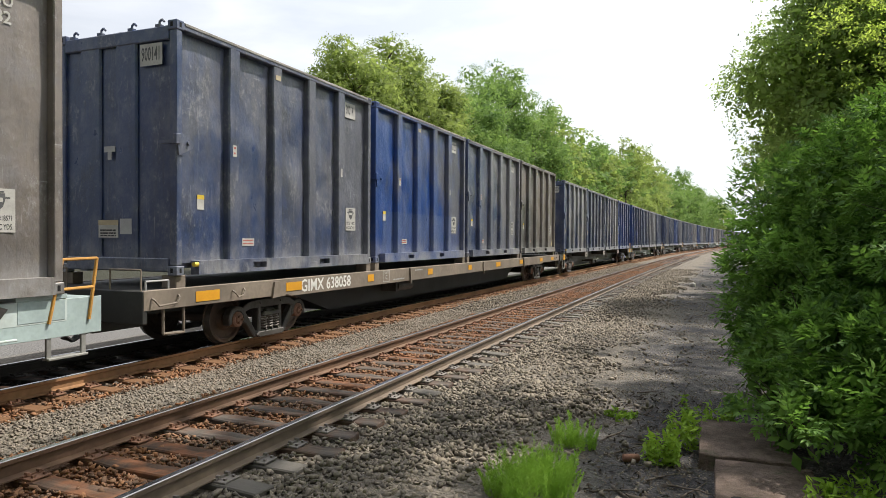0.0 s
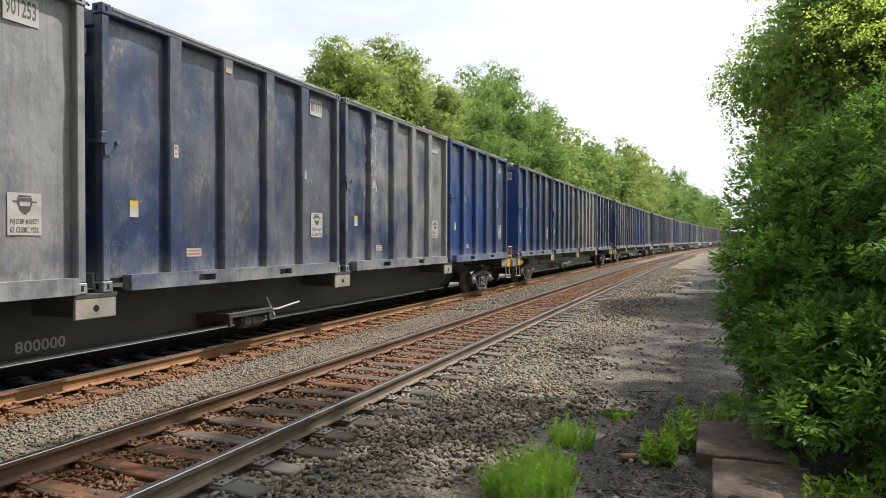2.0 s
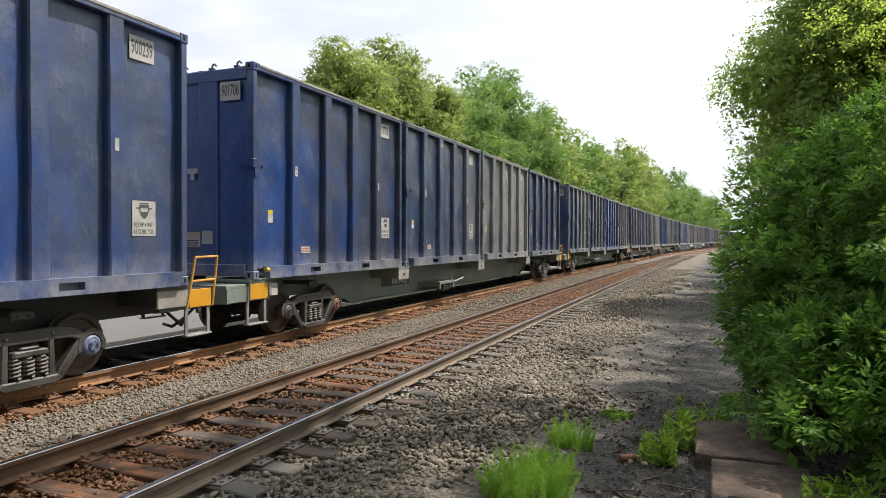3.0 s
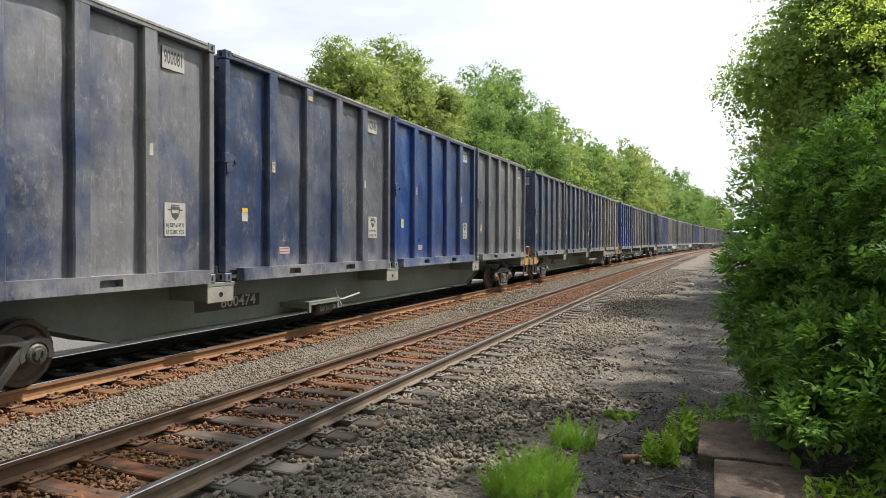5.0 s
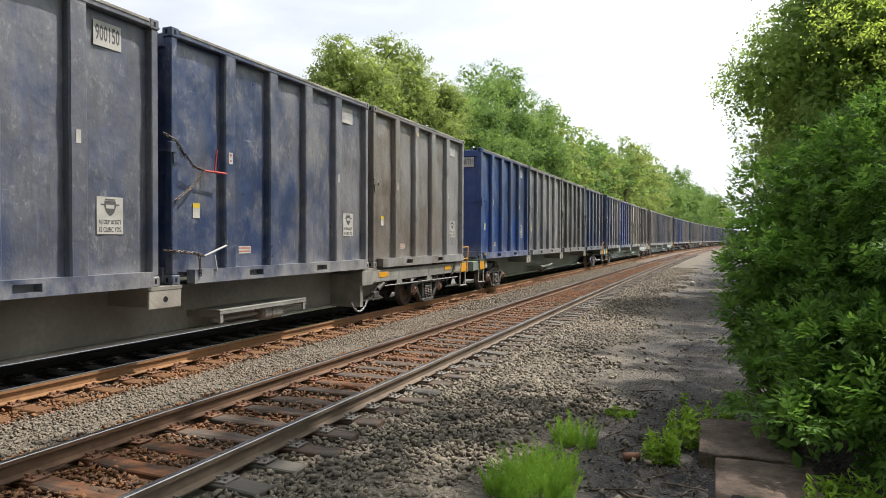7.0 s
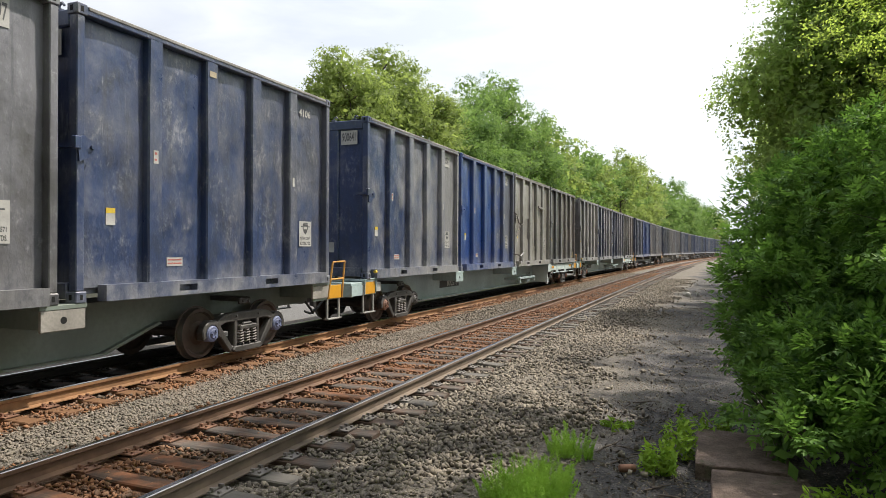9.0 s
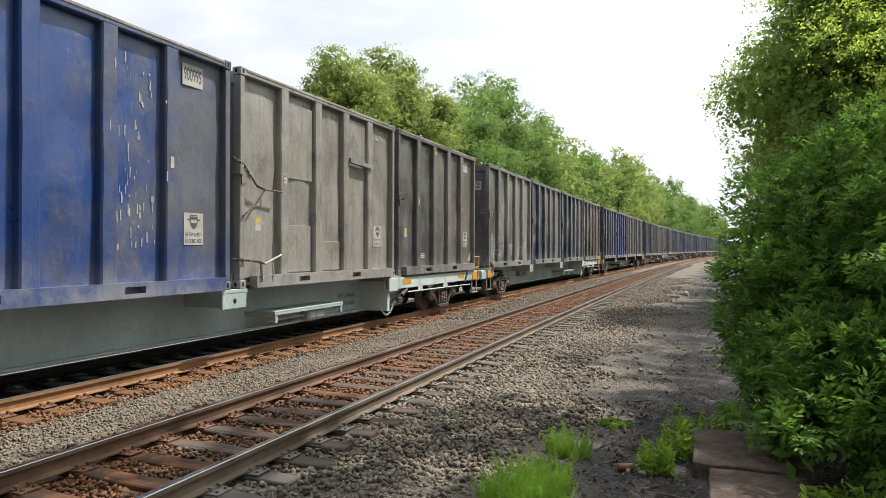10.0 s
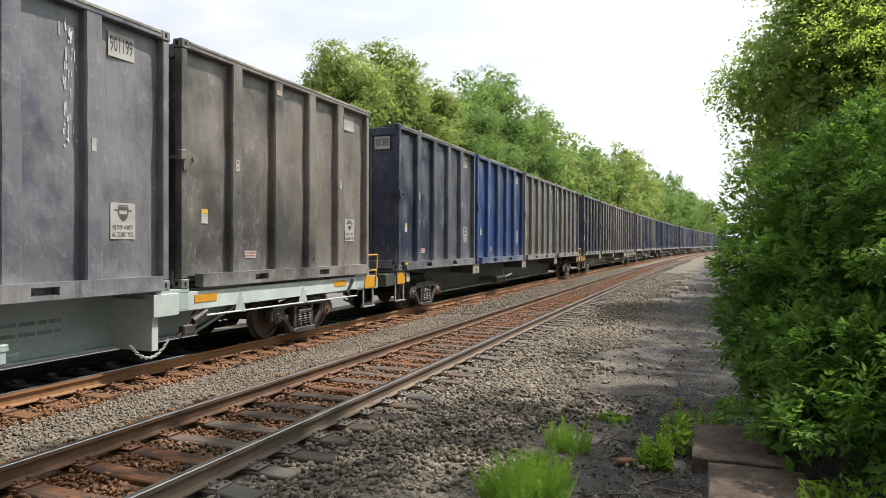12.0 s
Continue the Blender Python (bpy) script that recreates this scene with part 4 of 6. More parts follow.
def cap_mesh(mat):
    bm = bmesh.new()
    rod(bm, (-0.09, 0, 0), (0.04, 0, 0), 0.135, sides=18)
    rod(bm, (0.04, 0, 0), (0.06, 0, 0), 0.135, 0.11, 18)
    rod(bm, (0.06, 0, 0), (0.085, 0, 0), 0.085, 0.07, 16)
    for k in range(3):
        a = 2 * math.pi * k / 3
        rod(bm, (0.08, 0.055 * math.cos(a), 0.055 * math.sin(a)), (0.11, 0.055 * math.cos(a), 0.055 * math.sin(a)), 0.022, sides=6)
    return finish("bearing_cap", bm, mat)


def side_frame_mesh():
    """Cast side frame: hoods over the bearings, top chord, slanted arms, columns and spring seat, with windows between them."""
    bm = bmesh.new()
    h, t = 0.885, 0.075
    prism(bm, [(-0.80, 0.17), (-0.62, 0.27), (-0.4, 0.305), (0.4, 0.305), (0.62, 0.27), (0.80, 0.17), (0.72, 0.10), (0.55, 0.15), (-0.55, 0.15), (-0.72, 0.10)], -t, t)
    for sy in (-1, 1):
        arc = [math.radians(a) for a in (-25, 10, 45, 80, 115, 150, 185, 205)]
        outer = [(sy * (h + 0.235 * math.cos(a)), 0.235 * math.sin(a)) for a in arc]
        inner = [(sy * (h + 0.145 * math.cos(a)), 0.145 * math.sin(a)) for a in arc[::-1]]
        prism(bm, outer + inner, -t, t)
        prism(bm, [(sy * 0.80, 0.12), (sy * 0.73, -0.03), (sy * 0.44, -0.37), (sy * 0.33, -0.37), (sy * 0.40, -0.25), (sy * 0.66, 0.09), (sy * 0.68, 0.16)], -t * 0.9, t * 0.9)
        prism(bm, [(sy * 0.255, 0.2), (sy * 0.335, 0.2), (sy * 0.36, -0.3), (sy * 0.255, -0.3)], -t, t)
        prism(bm, [(sy * 0.335, -0.24), (sy * 0.335, -0.31), (sy * 0.45, -0.31)], -t * 0.8, t * 0.8)
        rod(bm, (t, sy * 0.30, 0.24), (t + 0.03, sy * 0.30, 0.24), 0.03)
    prism(bm, [(-0.42, -0.33), (-0.34, -0.385), (0.34, -0.385), (0.42, -0.33), (0.36, -0.275), (-0.36, -0.275)], -t * 1.5, t * 1.5)
    prism(bm, [(-0.24, -0.005), (0.24, -0.005), (0.22, 0.075), (-0.22, 0.075)], -t * 1.6, t * 1.6)
    prism(bm, [(-0.13, 0.075), (0.13, 0.075), (0.11, 0.115), (-0.11, 0.115)], -t * 1.3, t * 1.3)
    bmesh.ops.bevel(bm, geom=bm.edges[:], offset=0.016, segments=1, affect="EDGES")
    return finish("side_frame", bm, MAT["bogie"], False)


def spring_mesh():
    """One coil spring."""
    bm = bmesh.new()
    k, turns, r, t, sides = 10, 5.0, 0.064, 0.0185, 5
    prev = None
    for i in range(int(k * turns) + 1):
        a = 2 * math.pi * i / k
        ring = [bm.verts.new(((r + t * math.cos(b)) * math.cos(a), (r + t * math.cos(b)) * math.sin(a), -0.255 + 0.235 * i / (k * turns) + t * math.sin(b)))
                for b in (2 * math.pi * j / sides for j in range(sides))]
        if prev:
            for j in range(sides):
                bm.faces.new((prev[j], ring[j], ring[(j + 1) % sides], prev[(j + 1) % sides]))
        prev = ring
    return finish("spring", bm, MAT["spring"])


WHEEL, CAPS, FRAME, SPRING = wheel_mesh(), [cap_mesh(MAT["cap_rust"]), cap_mesh(MAT["cap_blue"]), cap_mesh(MAT["bogie"])], side_frame_mesh(), spring_mesh()
_bm = bmesh.new()
rod(_bm, (-0.95, 0, 0), (0.95, 0, 0), 0.08, sides=12)
AXLE = finish("axle", _bm, MAT["wheel"])
_bm = bmesh.new()
box(_bm, -1.0, 1.0, -0.2, 0.2, -0.05, 0.14, 0.02)
box(_bm, -0.25, 0.25, -0.3, 0.3, 0.1, 0.24, 0.02)
BOLSTER = finish("bolster", _bm, MAT["bogie"])
WHEELSETS = []


def bogies(car, seed, fine, inset=0.0):
    rng = random.Random(seed)
    for a, b in ((AXLES[0] + inset, AXLES[1] + inset), (AXLES[2] - inset, AXLES[3] - inset)):
        mid = (a + b) / 2
        bol = child("bogie", BOLSTER, car, "dusty cast-steel bogie", at=Matrix.Translation((0, mid, AXLE_Z)))
        for x in (-1.0, 1.0):
            child("side_frame", FRAME, bol, at=Matrix.Translation((x, 0, 0)))
            if fine or x > 0:
                for y in (-0.175, 0.0, 0.175):
                    child("spring", SPRING, bol, at=Matrix.Translation((x + (0.045 if x > 0 else -0.045), y, 0)))
        for y in (a, b):
            ws = child("wheelset", AXLE, car, "rusty wheelset", at=Matrix.Translation((0, y, AXLE_Z)))
            for sx in (-1, 1):
                child("wheel", WHEEL, ws, at=Matrix.Translation((sx * GAUGE / 2, 0, 0)) @ Matrix.Rotation(0 if sx < 0 else math.pi, 4, "Z"))
                if fine or sx > 0:
                    blue = (seed, y > 12) in ((2, True), (6, True), (5, False))
                    child("bearing_cap", CAPS[1 if blue else rng.choice((0, 0, 2) if fine is True else (2, 2, 0))], ws, at=Matrix.Translation((sx * 1.03, 0, 0)) @ Matrix.Rotation(0 if sx > 0 else math.pi, 4, "Z"))
            WHEELSETS.append((car, ws, y))


def chain_links(bm, pts, link=0.055, r=0.009):
    """Oval links along a line, every other one turned on its side."""
    k = 0
    for a, b in zip(pts, pts[1:]):
        a, b = Vector(a), Vector(b)
        n = max(1, round((b - a).length / (link * 0.8)))
        for i in range(n):
            c = a.lerp(b, (i + 0.5) / n)
            w = (b - a).normalized()
            s = (w.cross(Vector((1, 0, 0))).normalized() if k % 2 else w.cross(w.cross(Vector((1, 0, 0)))).normalized()) * link * 0.3
            e = w * link * 0.5
            pipe(bm, [c - e - s, c + e - s, c + e + s, c - e + s, c - e - s], r, 4)
            k += 1


def coupling(car, mat, y, out):
    """Coupler shank and knuckle with the hoses that hang beside it; out is the way it points."""
    bm = bmesh.new()
    box(bm, -0.09, 0.09, min(y - out * 0.6, y + out * 0.32), max(y - out * 0.6, y + out * 0.32), 0.84, 1.02, 0.02)
    box(bm, -0.15, 0.15, y + out * 0.34 - 0.18, y + out * 0.34 + 0.16, 0.78, 1.08, 0.03)
    part("coupler", bm, MAT["bogie"], car, "dusty cast coupler")
    bm = bmesh.new()
    pipe(bm, [(0.35, y - out * 0.5, 0.9), (0.4, y - out * 0.1, 0.86), (0.38, y + out * 0.15, 0.68), (0.32, y + out * 0.35, 0.56), (0.25, y + out * 0.48, 0.62)], 0.027)
    part("air_hose", bm, MAT["hose"], car, "black rubber air hose")


def platform(car, mat, y0, y1, plate_y, out, handrail, fine=True, deep=False):
    """End platform with step, orange reflector plate and handhold."""
    bm = bmesh.new()
    box(bm, -1.2, 1.2, y0, y1, 1.19, 1.25, 0.008)
    box(bm, -1.2, 1.2, y0 if out < 0 else y1 - 0.09, y0 + 0.09 if out < 0 else y1, 0.93, 1.19, 0.008)
    for sx in (-1, 1):
        box(bm, sx * 1.2 - 0.02, sx * 1.2 + 0.02, y0, y1, 0.95, 1.19)
    part("end_platform", bm, mat, car)
    for sx in (1, -1) if fine else (1,):
        bm = bmesh.new()
        if deep:                           # a deep side skirt in place of the plate
            box(bm, sx * 1.225 - 0.012, sx * 1.225 + 0.012, y0 - 1.6, y1, 0.79, 1.26, 0.006)
            part("end_skirt", bm, mat, car)
        else:
            box(bm, sx * 1.235 - 0.012, sx * 1.235 + 0.012, plate_y, plate_y + 0.48, 0.97, 1.25, 0.004)
            part("reflector_plate", bm, MAT["orange"], car, "orange reflector plate")
        bm = bmesh.new()
        for y in (plate_y - 0.04, plate_y + 0.44):
            box(bm, sx * 1.21 - 0.016, sx * 1.21 + 0.016, y - 0.035, y + 0.035, 0.53, 1.2, 0.006)
        box(bm, sx * 1.21 - 0.06, sx * 1.21 + 0.06, plate_y - 0.075, plate_y + 0.475, 0.52, 0.55, 0.006)
        part("step", bm, MAT["step_grey"], car, "worn grey step")
        bm = bmesh.new()
        if handrail:
            a, b = plate_y + 0.02, plate_y + 0.48
            pipe(bm, [(sx * 1.25, a - 0.08, 0.97), (sx * 1.25, a + 0.1, 1.74)], 0.022)
            pipe(bm, [(sx * 1.25, b + 0.14, 1.76), (sx * 1.25, b + 0.02, 0.97)], 0.022)
            rail = part("handrail", bm, MAT["handrail"], car, "worn orange grab rail")
            for y0, y1, z in ((a + 0.09, b + 0.14, 1.75), (a + 0.03, b + 0.08, 1.38)):
                bm = bmesh.new()
                pipe(bm, [(sx * 1.252, y0, z - 0.005), (sx * 1.252, y1, z + 0.005)], 0.02)
                part("rung", bm, MAT["handrail"], rail)
        else:
            pipe(bm, [(sx * 1.255, plate_y - 0.03, 0.96), (sx * 1.255, plate_y - 0.02, 1.31), (sx * 1.255, plate_y + 0.5, 1.33), (sx * 1.255, plate_y + 0.52, 1.0)], 0.014)
            part("handhold", bm, mat, car)
            bm = bmesh.new()
            box(bm, sx * 1.22 - 0.012, sx * 1.22 + 0.012, plate_y + 0.55, plate_y + 0.8, 1.0, 1.23, 0.004)
            board = part("placard_board", bm, MAT["white"], car, "soiled white placard board")
            tagged(child("print", bars(0.17, ((0.06, 0.012), (0.0, 0.012), (-0.06, 0.012)), MAT["tag_grey"], 14), board, at=flat_pose(sx * 1.2285, plate_y + 0.675, 1.115, "side")), kind="stuff")


def arm_mesh():
    """Cross arm that carries two container corners, ending in a square plate with a hole."""
    bm = bmesh.new()
    box(bm, 0.3, 1.25, -0.33, 0.33, 1.265, BED - 0.001, 0.005)
    box(bm, 0.3, 1.20, -0.28, 0.28, 1.03, 1.27)
    return finish("cross_arm", bm, MAT["hole"])


ARM = arm_mesh()
_bm = bmesh.new()
box(_bm, 1.202, 1.245, -0.31, 0.31, 1.0, 1.263, 0.008)
ARM_FACE = finish("arm_face", _bm, MAT["hole"])
_bm = bmesh.new()
rod(_bm, (1.2455, 0, 1.13), (1.2475, 0, 1.13), 0.045, sides=14)
ARM_HOLE = finish("arm_hole", _bm, MAT["hole"])


def spine_car(color, label, number, rear_sill, seed, fine=True):
    """Spine car: deep centre sill, cross arms under the container joints, end platforms, two bogies."""
    mat = CAR_COLOR[color]
    car = tagged(empty("spine_car"), label, "freight car", "cars of the train")
    bm = bmesh.new()
    outline = [(-0.35, 0.84), (3.9, 0.84), (5.0, 0.498), (20.0, 0.498), (21.0, 0.84), (25.4, 0.84), (25.4, 1.24), (-0.35, 1.24)]
    prism(bm, outline, -0.42, 0.42)
    sill = part("centre_sill", bm, mat, car)
    bm = bmesh.new()
    prism(bm, [(4.95, 0.47), (20.05, 0.47), (20.05, 0.498), (4.95, 0.498)], -0.52, 0.52)
    prism(bm, [(4.95, 0.47), (5.0, 0.508), (3.85, 0.85), (3.8, 0.82)], -0.50, 0.50)
    prism(bm, [(20.05, 0.47), (20.0, 0.508), (21.05, 0.85), (21.1, 0.82)], -0.50, 0.50)
    part("bottom_flange", bm, mat, sill)
    for y in (0.42, 6.31, 12.53, 18.75, 24.66):
        child("cross_arm", ARM, car, mat=mat, at=Matrix.Translation((0, y, 0)) @ Matrix.Rotation(math.pi, 4, "Z"))
        a = child("cross_arm", ARM, car, mat=mat, at=Matrix.Translation((0, y, 0)))
        face = child("arm_face", ARM_FACE, a, mat=mat if color == "pale" else MAT["arm_face"])
        if fine and 1 < y < 24:
            child("arm_hole", ARM_HOLE, face)
    platform(car, mat, -0.45, 0.7, 0.12, -1, False, fine)
    platform(car, mat, 24.4, 25.5, 24.8 if rear_sill else 24.99, 1, True, fine, color == "pale" and number is None)
    coupling(car, mat, -0.4, -1)
    coupling(car, mat, 25.45, 1)
    bogies(car, seed, fine)
    for y in (2.3, 22.4):
        for sx in (1, -1) if fine else (1,):
            bm = bmesh.new()
            box(bm, sx * 0.42, sx * 1.10, y - 0.1, y + 0.1, 1.10, 1.18, 0.01)
            box(bm, sx * 1.06, sx * 1.12, y - 0.15, y + 0.15, 1.06, 1.17, 0.015)
            rod(bm, (sx * 1.12, y - 0.07, 1.11), (sx * 1.14, y - 0.07, 1.11), 0.02)
            rod(bm, (sx * 1.12, y + 0.07, 1.11), (sx * 1.14, y + 0.07, 1.11), 0.02)
            part("side_bearing_arm", bm, MAT["bogie"], car, "dusty side bearing arm")
    if number and fine:
        bm = bmesh.new()
        box(bm, 0.421, 0.424, 6.6, 8.35, 0.75, 0.99)
        if color == "black":
            bm.free()
            child("number", text_mesh(number, 0.22, MAT["tag_grey"]), car, "dim grey car number on the sill", at=flat_pose(0.4225, 6.15, 0.62, "side") @ Matrix.Diagonal((1.1, 1.0, 1, 1)))
        else:
            board = part("number_board", bm, MAT["ink"], car, "black board with white car number")
            child("number", text_mesh(number, 0.22, MAT["white"]), board, at=flat_pose(0.4255, 7.74, 0.87, "side") @ Matrix.Diagonal((1.5, 1.25, 1, 1)))
    if color == "pale" and number:
        if number == "800519":
            for k, (t, y) in enumerate((("WT 224600", 17.68), ("F 61400", 17.8))):
                child("number", text_mesh(t, 0.14, MAT["ink"]), car, "dim stencilled weight", at=flat_pose(0.4225, y, 0.86 - 0.19 * k, "side") @ Matrix.Diagonal((1.2, 1, 1, 1)))
        else:
            tagged(child("stencil_print", bars(1.1, ((0.1, 0.05), (-0.04, 0.05)), MAT["faint_stencil"], 12), car, "dim rows of stencilled print", at=flat_pose(0.4175, 17.0, 0.86, "side")), kind="stuff")
    # brake gear hung on the side of the sill
    bm = bmesh.new()
    y0, y1 = (13.8, 16.3) if rear_sill else (9.0, 10.2)
    zt = 0.84 if rear_sill else 0.77
    tray = MAT["step_grey"] if color == "tan" else mat
    box(bm, 0.62, 1.14, y0, y1, zt - 0.03, zt, 0.006)
    box(bm, 1.115, 1.14, y0, y1, zt - 0.075, zt - 0.03)
    for y in (y0 + 0.06, y1 - 0.06):
        box(bm, 1.08, 1.13, y - 0.035, y + 0.035, zt - 0.22, zt - 0.03)
        box(bm, 0.42, 1.08, y - 0.04, y + 0.04, zt - 0.13, zt - 0.03)
    shelf = part("brake_shelf", bm, tray, car)
    bm = bmesh.new()
    ym = y0 + 0.62 * (y1 - y0)
    rod(bm, (0.95, ym - 0.26, zt - 0.19), (0.95, ym + 0.26, zt - 0.19), 0.135, sides=16)
    rod(bm, (0.95, ym - 0.30, zt - 0.19), (0.95, ym - 0.26, zt - 0.19), 0.08, 0.135, 16)
    rod(bm, (0.95, ym + 0.26, zt - 0.19), (0.95, ym + 0.31, zt - 0.19), 0.135, 0.06, 16)
    rod(bm, (0.95, ym - 0.06, zt - 0.19), (0.95, ym - 0.03, zt - 0.19), 0.15, sides=16)
    rod(bm, (0.9, y0 + 0.1, zt - 0.2), (0.9, ym - 0.2, zt - 0.19), 0.03)
    rod(bm, (0.95, ym + 0.3, zt - 0.19), (0.95, y1 + 0.25, zt - 0.16), 0.022)
    part("brake_cylinder", bm, mat if color == "pale" else MAT["arm_face"] if rear_sill else MAT["bogie"], shelf, smooth=False)
    if not rear_sill:
        bm = bmesh.new()
        pipe(bm, [(1.0, 10.1, 0.75), (1.1, 10.35, 0.72), (1.1, 11.1, 0.80)], 0.02)
        pipe(bm, [(1.0, 10.2, 0.95), (1.1, 10.3, 0.60)], 0.018)
        part("brake_handle", bm, MAT["tag_grey"], shelf, "pale brake handle rod")
    else:
        for sx in (1, -1):
            bm = bmesh.new()
            box(bm, sx * 1.16, sx * 1.24, 18.35, 25.0, 0.98, 1.265, 0.006)
            box(bm, sx * 1.10, sx * 1.27, 18.35, 18.85, 0.94, 1.27, 0.006)
            box(bm, sx * 0.42, sx * 1.2, 18.38, 18.5, 0.45, 1.2)
            # pale cars: sills get the lightened paint in place of sunlight on them
            upper = MAT["pale_lit"] if color == "pale" else MAT["step_grey"] if color == "tan" else mat
            part("side_sill", bm, upper, car)
            for y in (20.3, 22.2):
                bm = bmesh.new()
                v = [(1.24, y, 1.25), (1.24, y - 0.14, 0.86), (1.24, y + 0.14, 0.86), (1.36, y, 0.86)]
                vs = [bm.verts.new((sx * a, b, c)) for a, b, c in v]
                for q in ((0, 1, 3), (0, 3, 2), (1, 2, 3), (0, 2, 1)):
                    bm.faces.new([vs[i] for i in q])
                bmesh.ops.recalc_face_normals(bm, faces=bm.faces)
                part("gusset", bm, upper, car)
            for y in (19.2, 23.4):
                bm = bmesh.new()
                box(bm, sx * 1.241, sx * 1.249, y, y + 0.5, 1.09, 1.21)
                part("reflector_plate", bm, MAT["orange"], car, "orange reflector plate")
            bm = bmesh.new()
            pipe(bm, [(sx * 1.3, 19.4, 0.88), (sx * 1.3, 24.3, 0.84)], 0.015)
            part("grab_rod", bm, upper, car)
        bm = bmesh.new()
        prism(bm, [(18.9, 0.60), (18.97, 0.56), (19.35, 0.92), (19.28, 0.96)], 1.16, 1.2)
        box(bm, 1.12, 1.24, 18.98, 19.24, 0.60, 0.76, 0.02)
        rod(bm, (1.2, 19.2, 0.80), (1.2, 19.5, 0.93), 0.06, sides=10)
        part("brake_lever", bm, MAT["bogie"], car, "dusty slanted brake lever")
        bm = bmesh.new()
        prism(bm, [(23.9, 0.95), (23.98, 0.92), (24.22, 1.2), (24.14, 1.23)], 1.25, 1.28)
        part("brake_lever", bm, MAT["bogie"], car, "dusty slanted brake lever")
        bm = bmesh.new()
        chain_links(bm, [(1.2, 18.0 + 0.7 * u / 8, 0.58 - 0.22 * math.sin(math.pi * u / 8) ** 0.8) for u in range(9)])
        part("chain", bm, MAT["tag_grey"], car, "hanging pale chain")
    return car


def flat_car(label, number):
    """Brown flat car with a long stepped side sill on each side and low container pedestals."""
    mat = CAR_COLOR["brown"]
    car = tagged(empty("flat_car"), label, "freight car", "cars of the train")
    bm = bmesh.new()
    prism(bm, [(-0.5, 0.8), (4.4, 0.8), (5.8, 0.36), (19.4, 0.36), (20.8, 0.8), (25.6, 0.8), (25.6, 1.2), (-0.5, 1.2)], -0.38, 0.38)
    part("centre_sill", bm, MAT["black_steel"], car)
    bm = bmesh.new()
    box(bm, -1.26, 1.26, -0.5, 25.6, 1.19, 1.262)
    part("deck", bm, MAT["black_steel"], car, "dark steel deck")
    for sx in (1, -1):
        bm = bmesh.new()
        prism(bm, [(-0.5, 0.985), (2.85, 0.975), (2.95, 0.94), (22.2, 0.94), (22.3, 0.975), (25.6, 0.985), (25.6, 1.275), (-0.5, 1.275)], sx * 1.25, sx * 1.33)
        bmesh.ops.bevel(bm, geom=bm.edges[:], offset=0.008, segments=1, affect="EDGES")
        sill = part("side_sill", bm, mat, car)
        for y, w in ((0.5, 0.52), (2.8, 0.5), (5.9, 0.28), (9.3, 0.32), (12.5, 0.32), (15.38, 0.5), (18.43, 0.48), (21.73, 0.48), (23.9, 0.5)):
            bm = bmesh.new()
            box(bm, sx * 1.331, sx * 1.338, y, y + w, 1.04, 1.2)
            part("reflector_plate", bm, MAT["orange"], sill, "orange reflector plate")
        for y in (2.42, 8.1, 13.9, 19.0):
            bm = bmesh.new()
            prism(bm, [(y, 1.24), (y + 0.16, 1.24), (y + 0.32, 0.97), (y - 0.06, 0.95), (y - 0.06, 0.93), (y + 0.34, 0.95)][:4] if y < 4 else [(y, 1.27), (y + 0.1, 1.27), (y + 0.08, 0.93), (y + 0.04, 0.86)], sx * 1.33, sx * 1.37)
            part("stake_pocket", bm, mat, sill)
        for y, wide in ((-0.36, 0.5), (1.32, 0.28), (24.4, 0.5)):
            bm = bmesh.new()
            pipe(bm, [(sx * 1.335, y, 1.16), (sx * 1.39, y + 0.02, 1.12), (sx * 1.40, y + 0.08, 1.05), (sx * 1.40, y + wide - 0.08, 1.07), (sx * 1.39, y + wide - 0.02, 1.14), (sx * 1.335, y + wide, 1.18)], 0.014)
            part("handhold", bm, mat, sill)
        for y in (-0.1, 25.15):
            bm = bmesh.new()
            pipe(bm, [(sx * 1.28, y, 1.0), (sx * 1.28, y, 0.62), (sx * 1.28, y + 0.4, 0.60), (sx * 1.28, y + 0.4, 1.0)], 0.022)
            part("step", bm, mat, car)
    for y in (-0.38, 25.3):
        bm = bmesh.new()
        for x in (-0.95, 0.55):
            pipe(bm, [(x, y, 1.26), (x, y, 1.56), (x + 0.6, y, 1.56), (x + 0.6, y, 1.26)], 0.014)
        part("end_rail", bm, mat, car)
    for i in range(4):
        for y in (0.29 + 6.22 * i, 6.09 + 6.22 * i):
            for sx in (-1, 1):
                bm = bmesh.new()
                box(bm, sx * 0.95, sx * 1.24, y - 0.1, y + 0.1, 1.262, 1.454, 0.01)
                part("pedestal", bm, mat, car)
    for y in (-0.4, 25.1):
        bm = bmesh.new()
        pipe(bm, [(1.26, y, 1.27), (1.26, y, 1.40), (1.26, y + 0.42, 1.40), (1.26, y + 0.42, 1.27)], 0.014)
        part("top_handhold", bm, MAT["tag_grey"], car, "pale bent grab iron")
    child("number", text_mesh(number, 0.24, MAT["stencil_white"]), car, "white car number on the side sill", at=flat_pose(1.3325, 4.2, 1.1, "side") @ Matrix.Diagonal((1.36, 1.38, 1, 1)))
    bm = bmesh.new()
    for y0, y1, z0, z1 in ((6.65, 6.99, 0.985, 0.997), (6.65, 6.99, 1.243, 1.255), (6.65, 6.665, 0.985, 1.255), (6.975, 6.99, 0.985, 1.255)):
        box(bm, 1.331, 1.333, y0, y1, z0, z1)
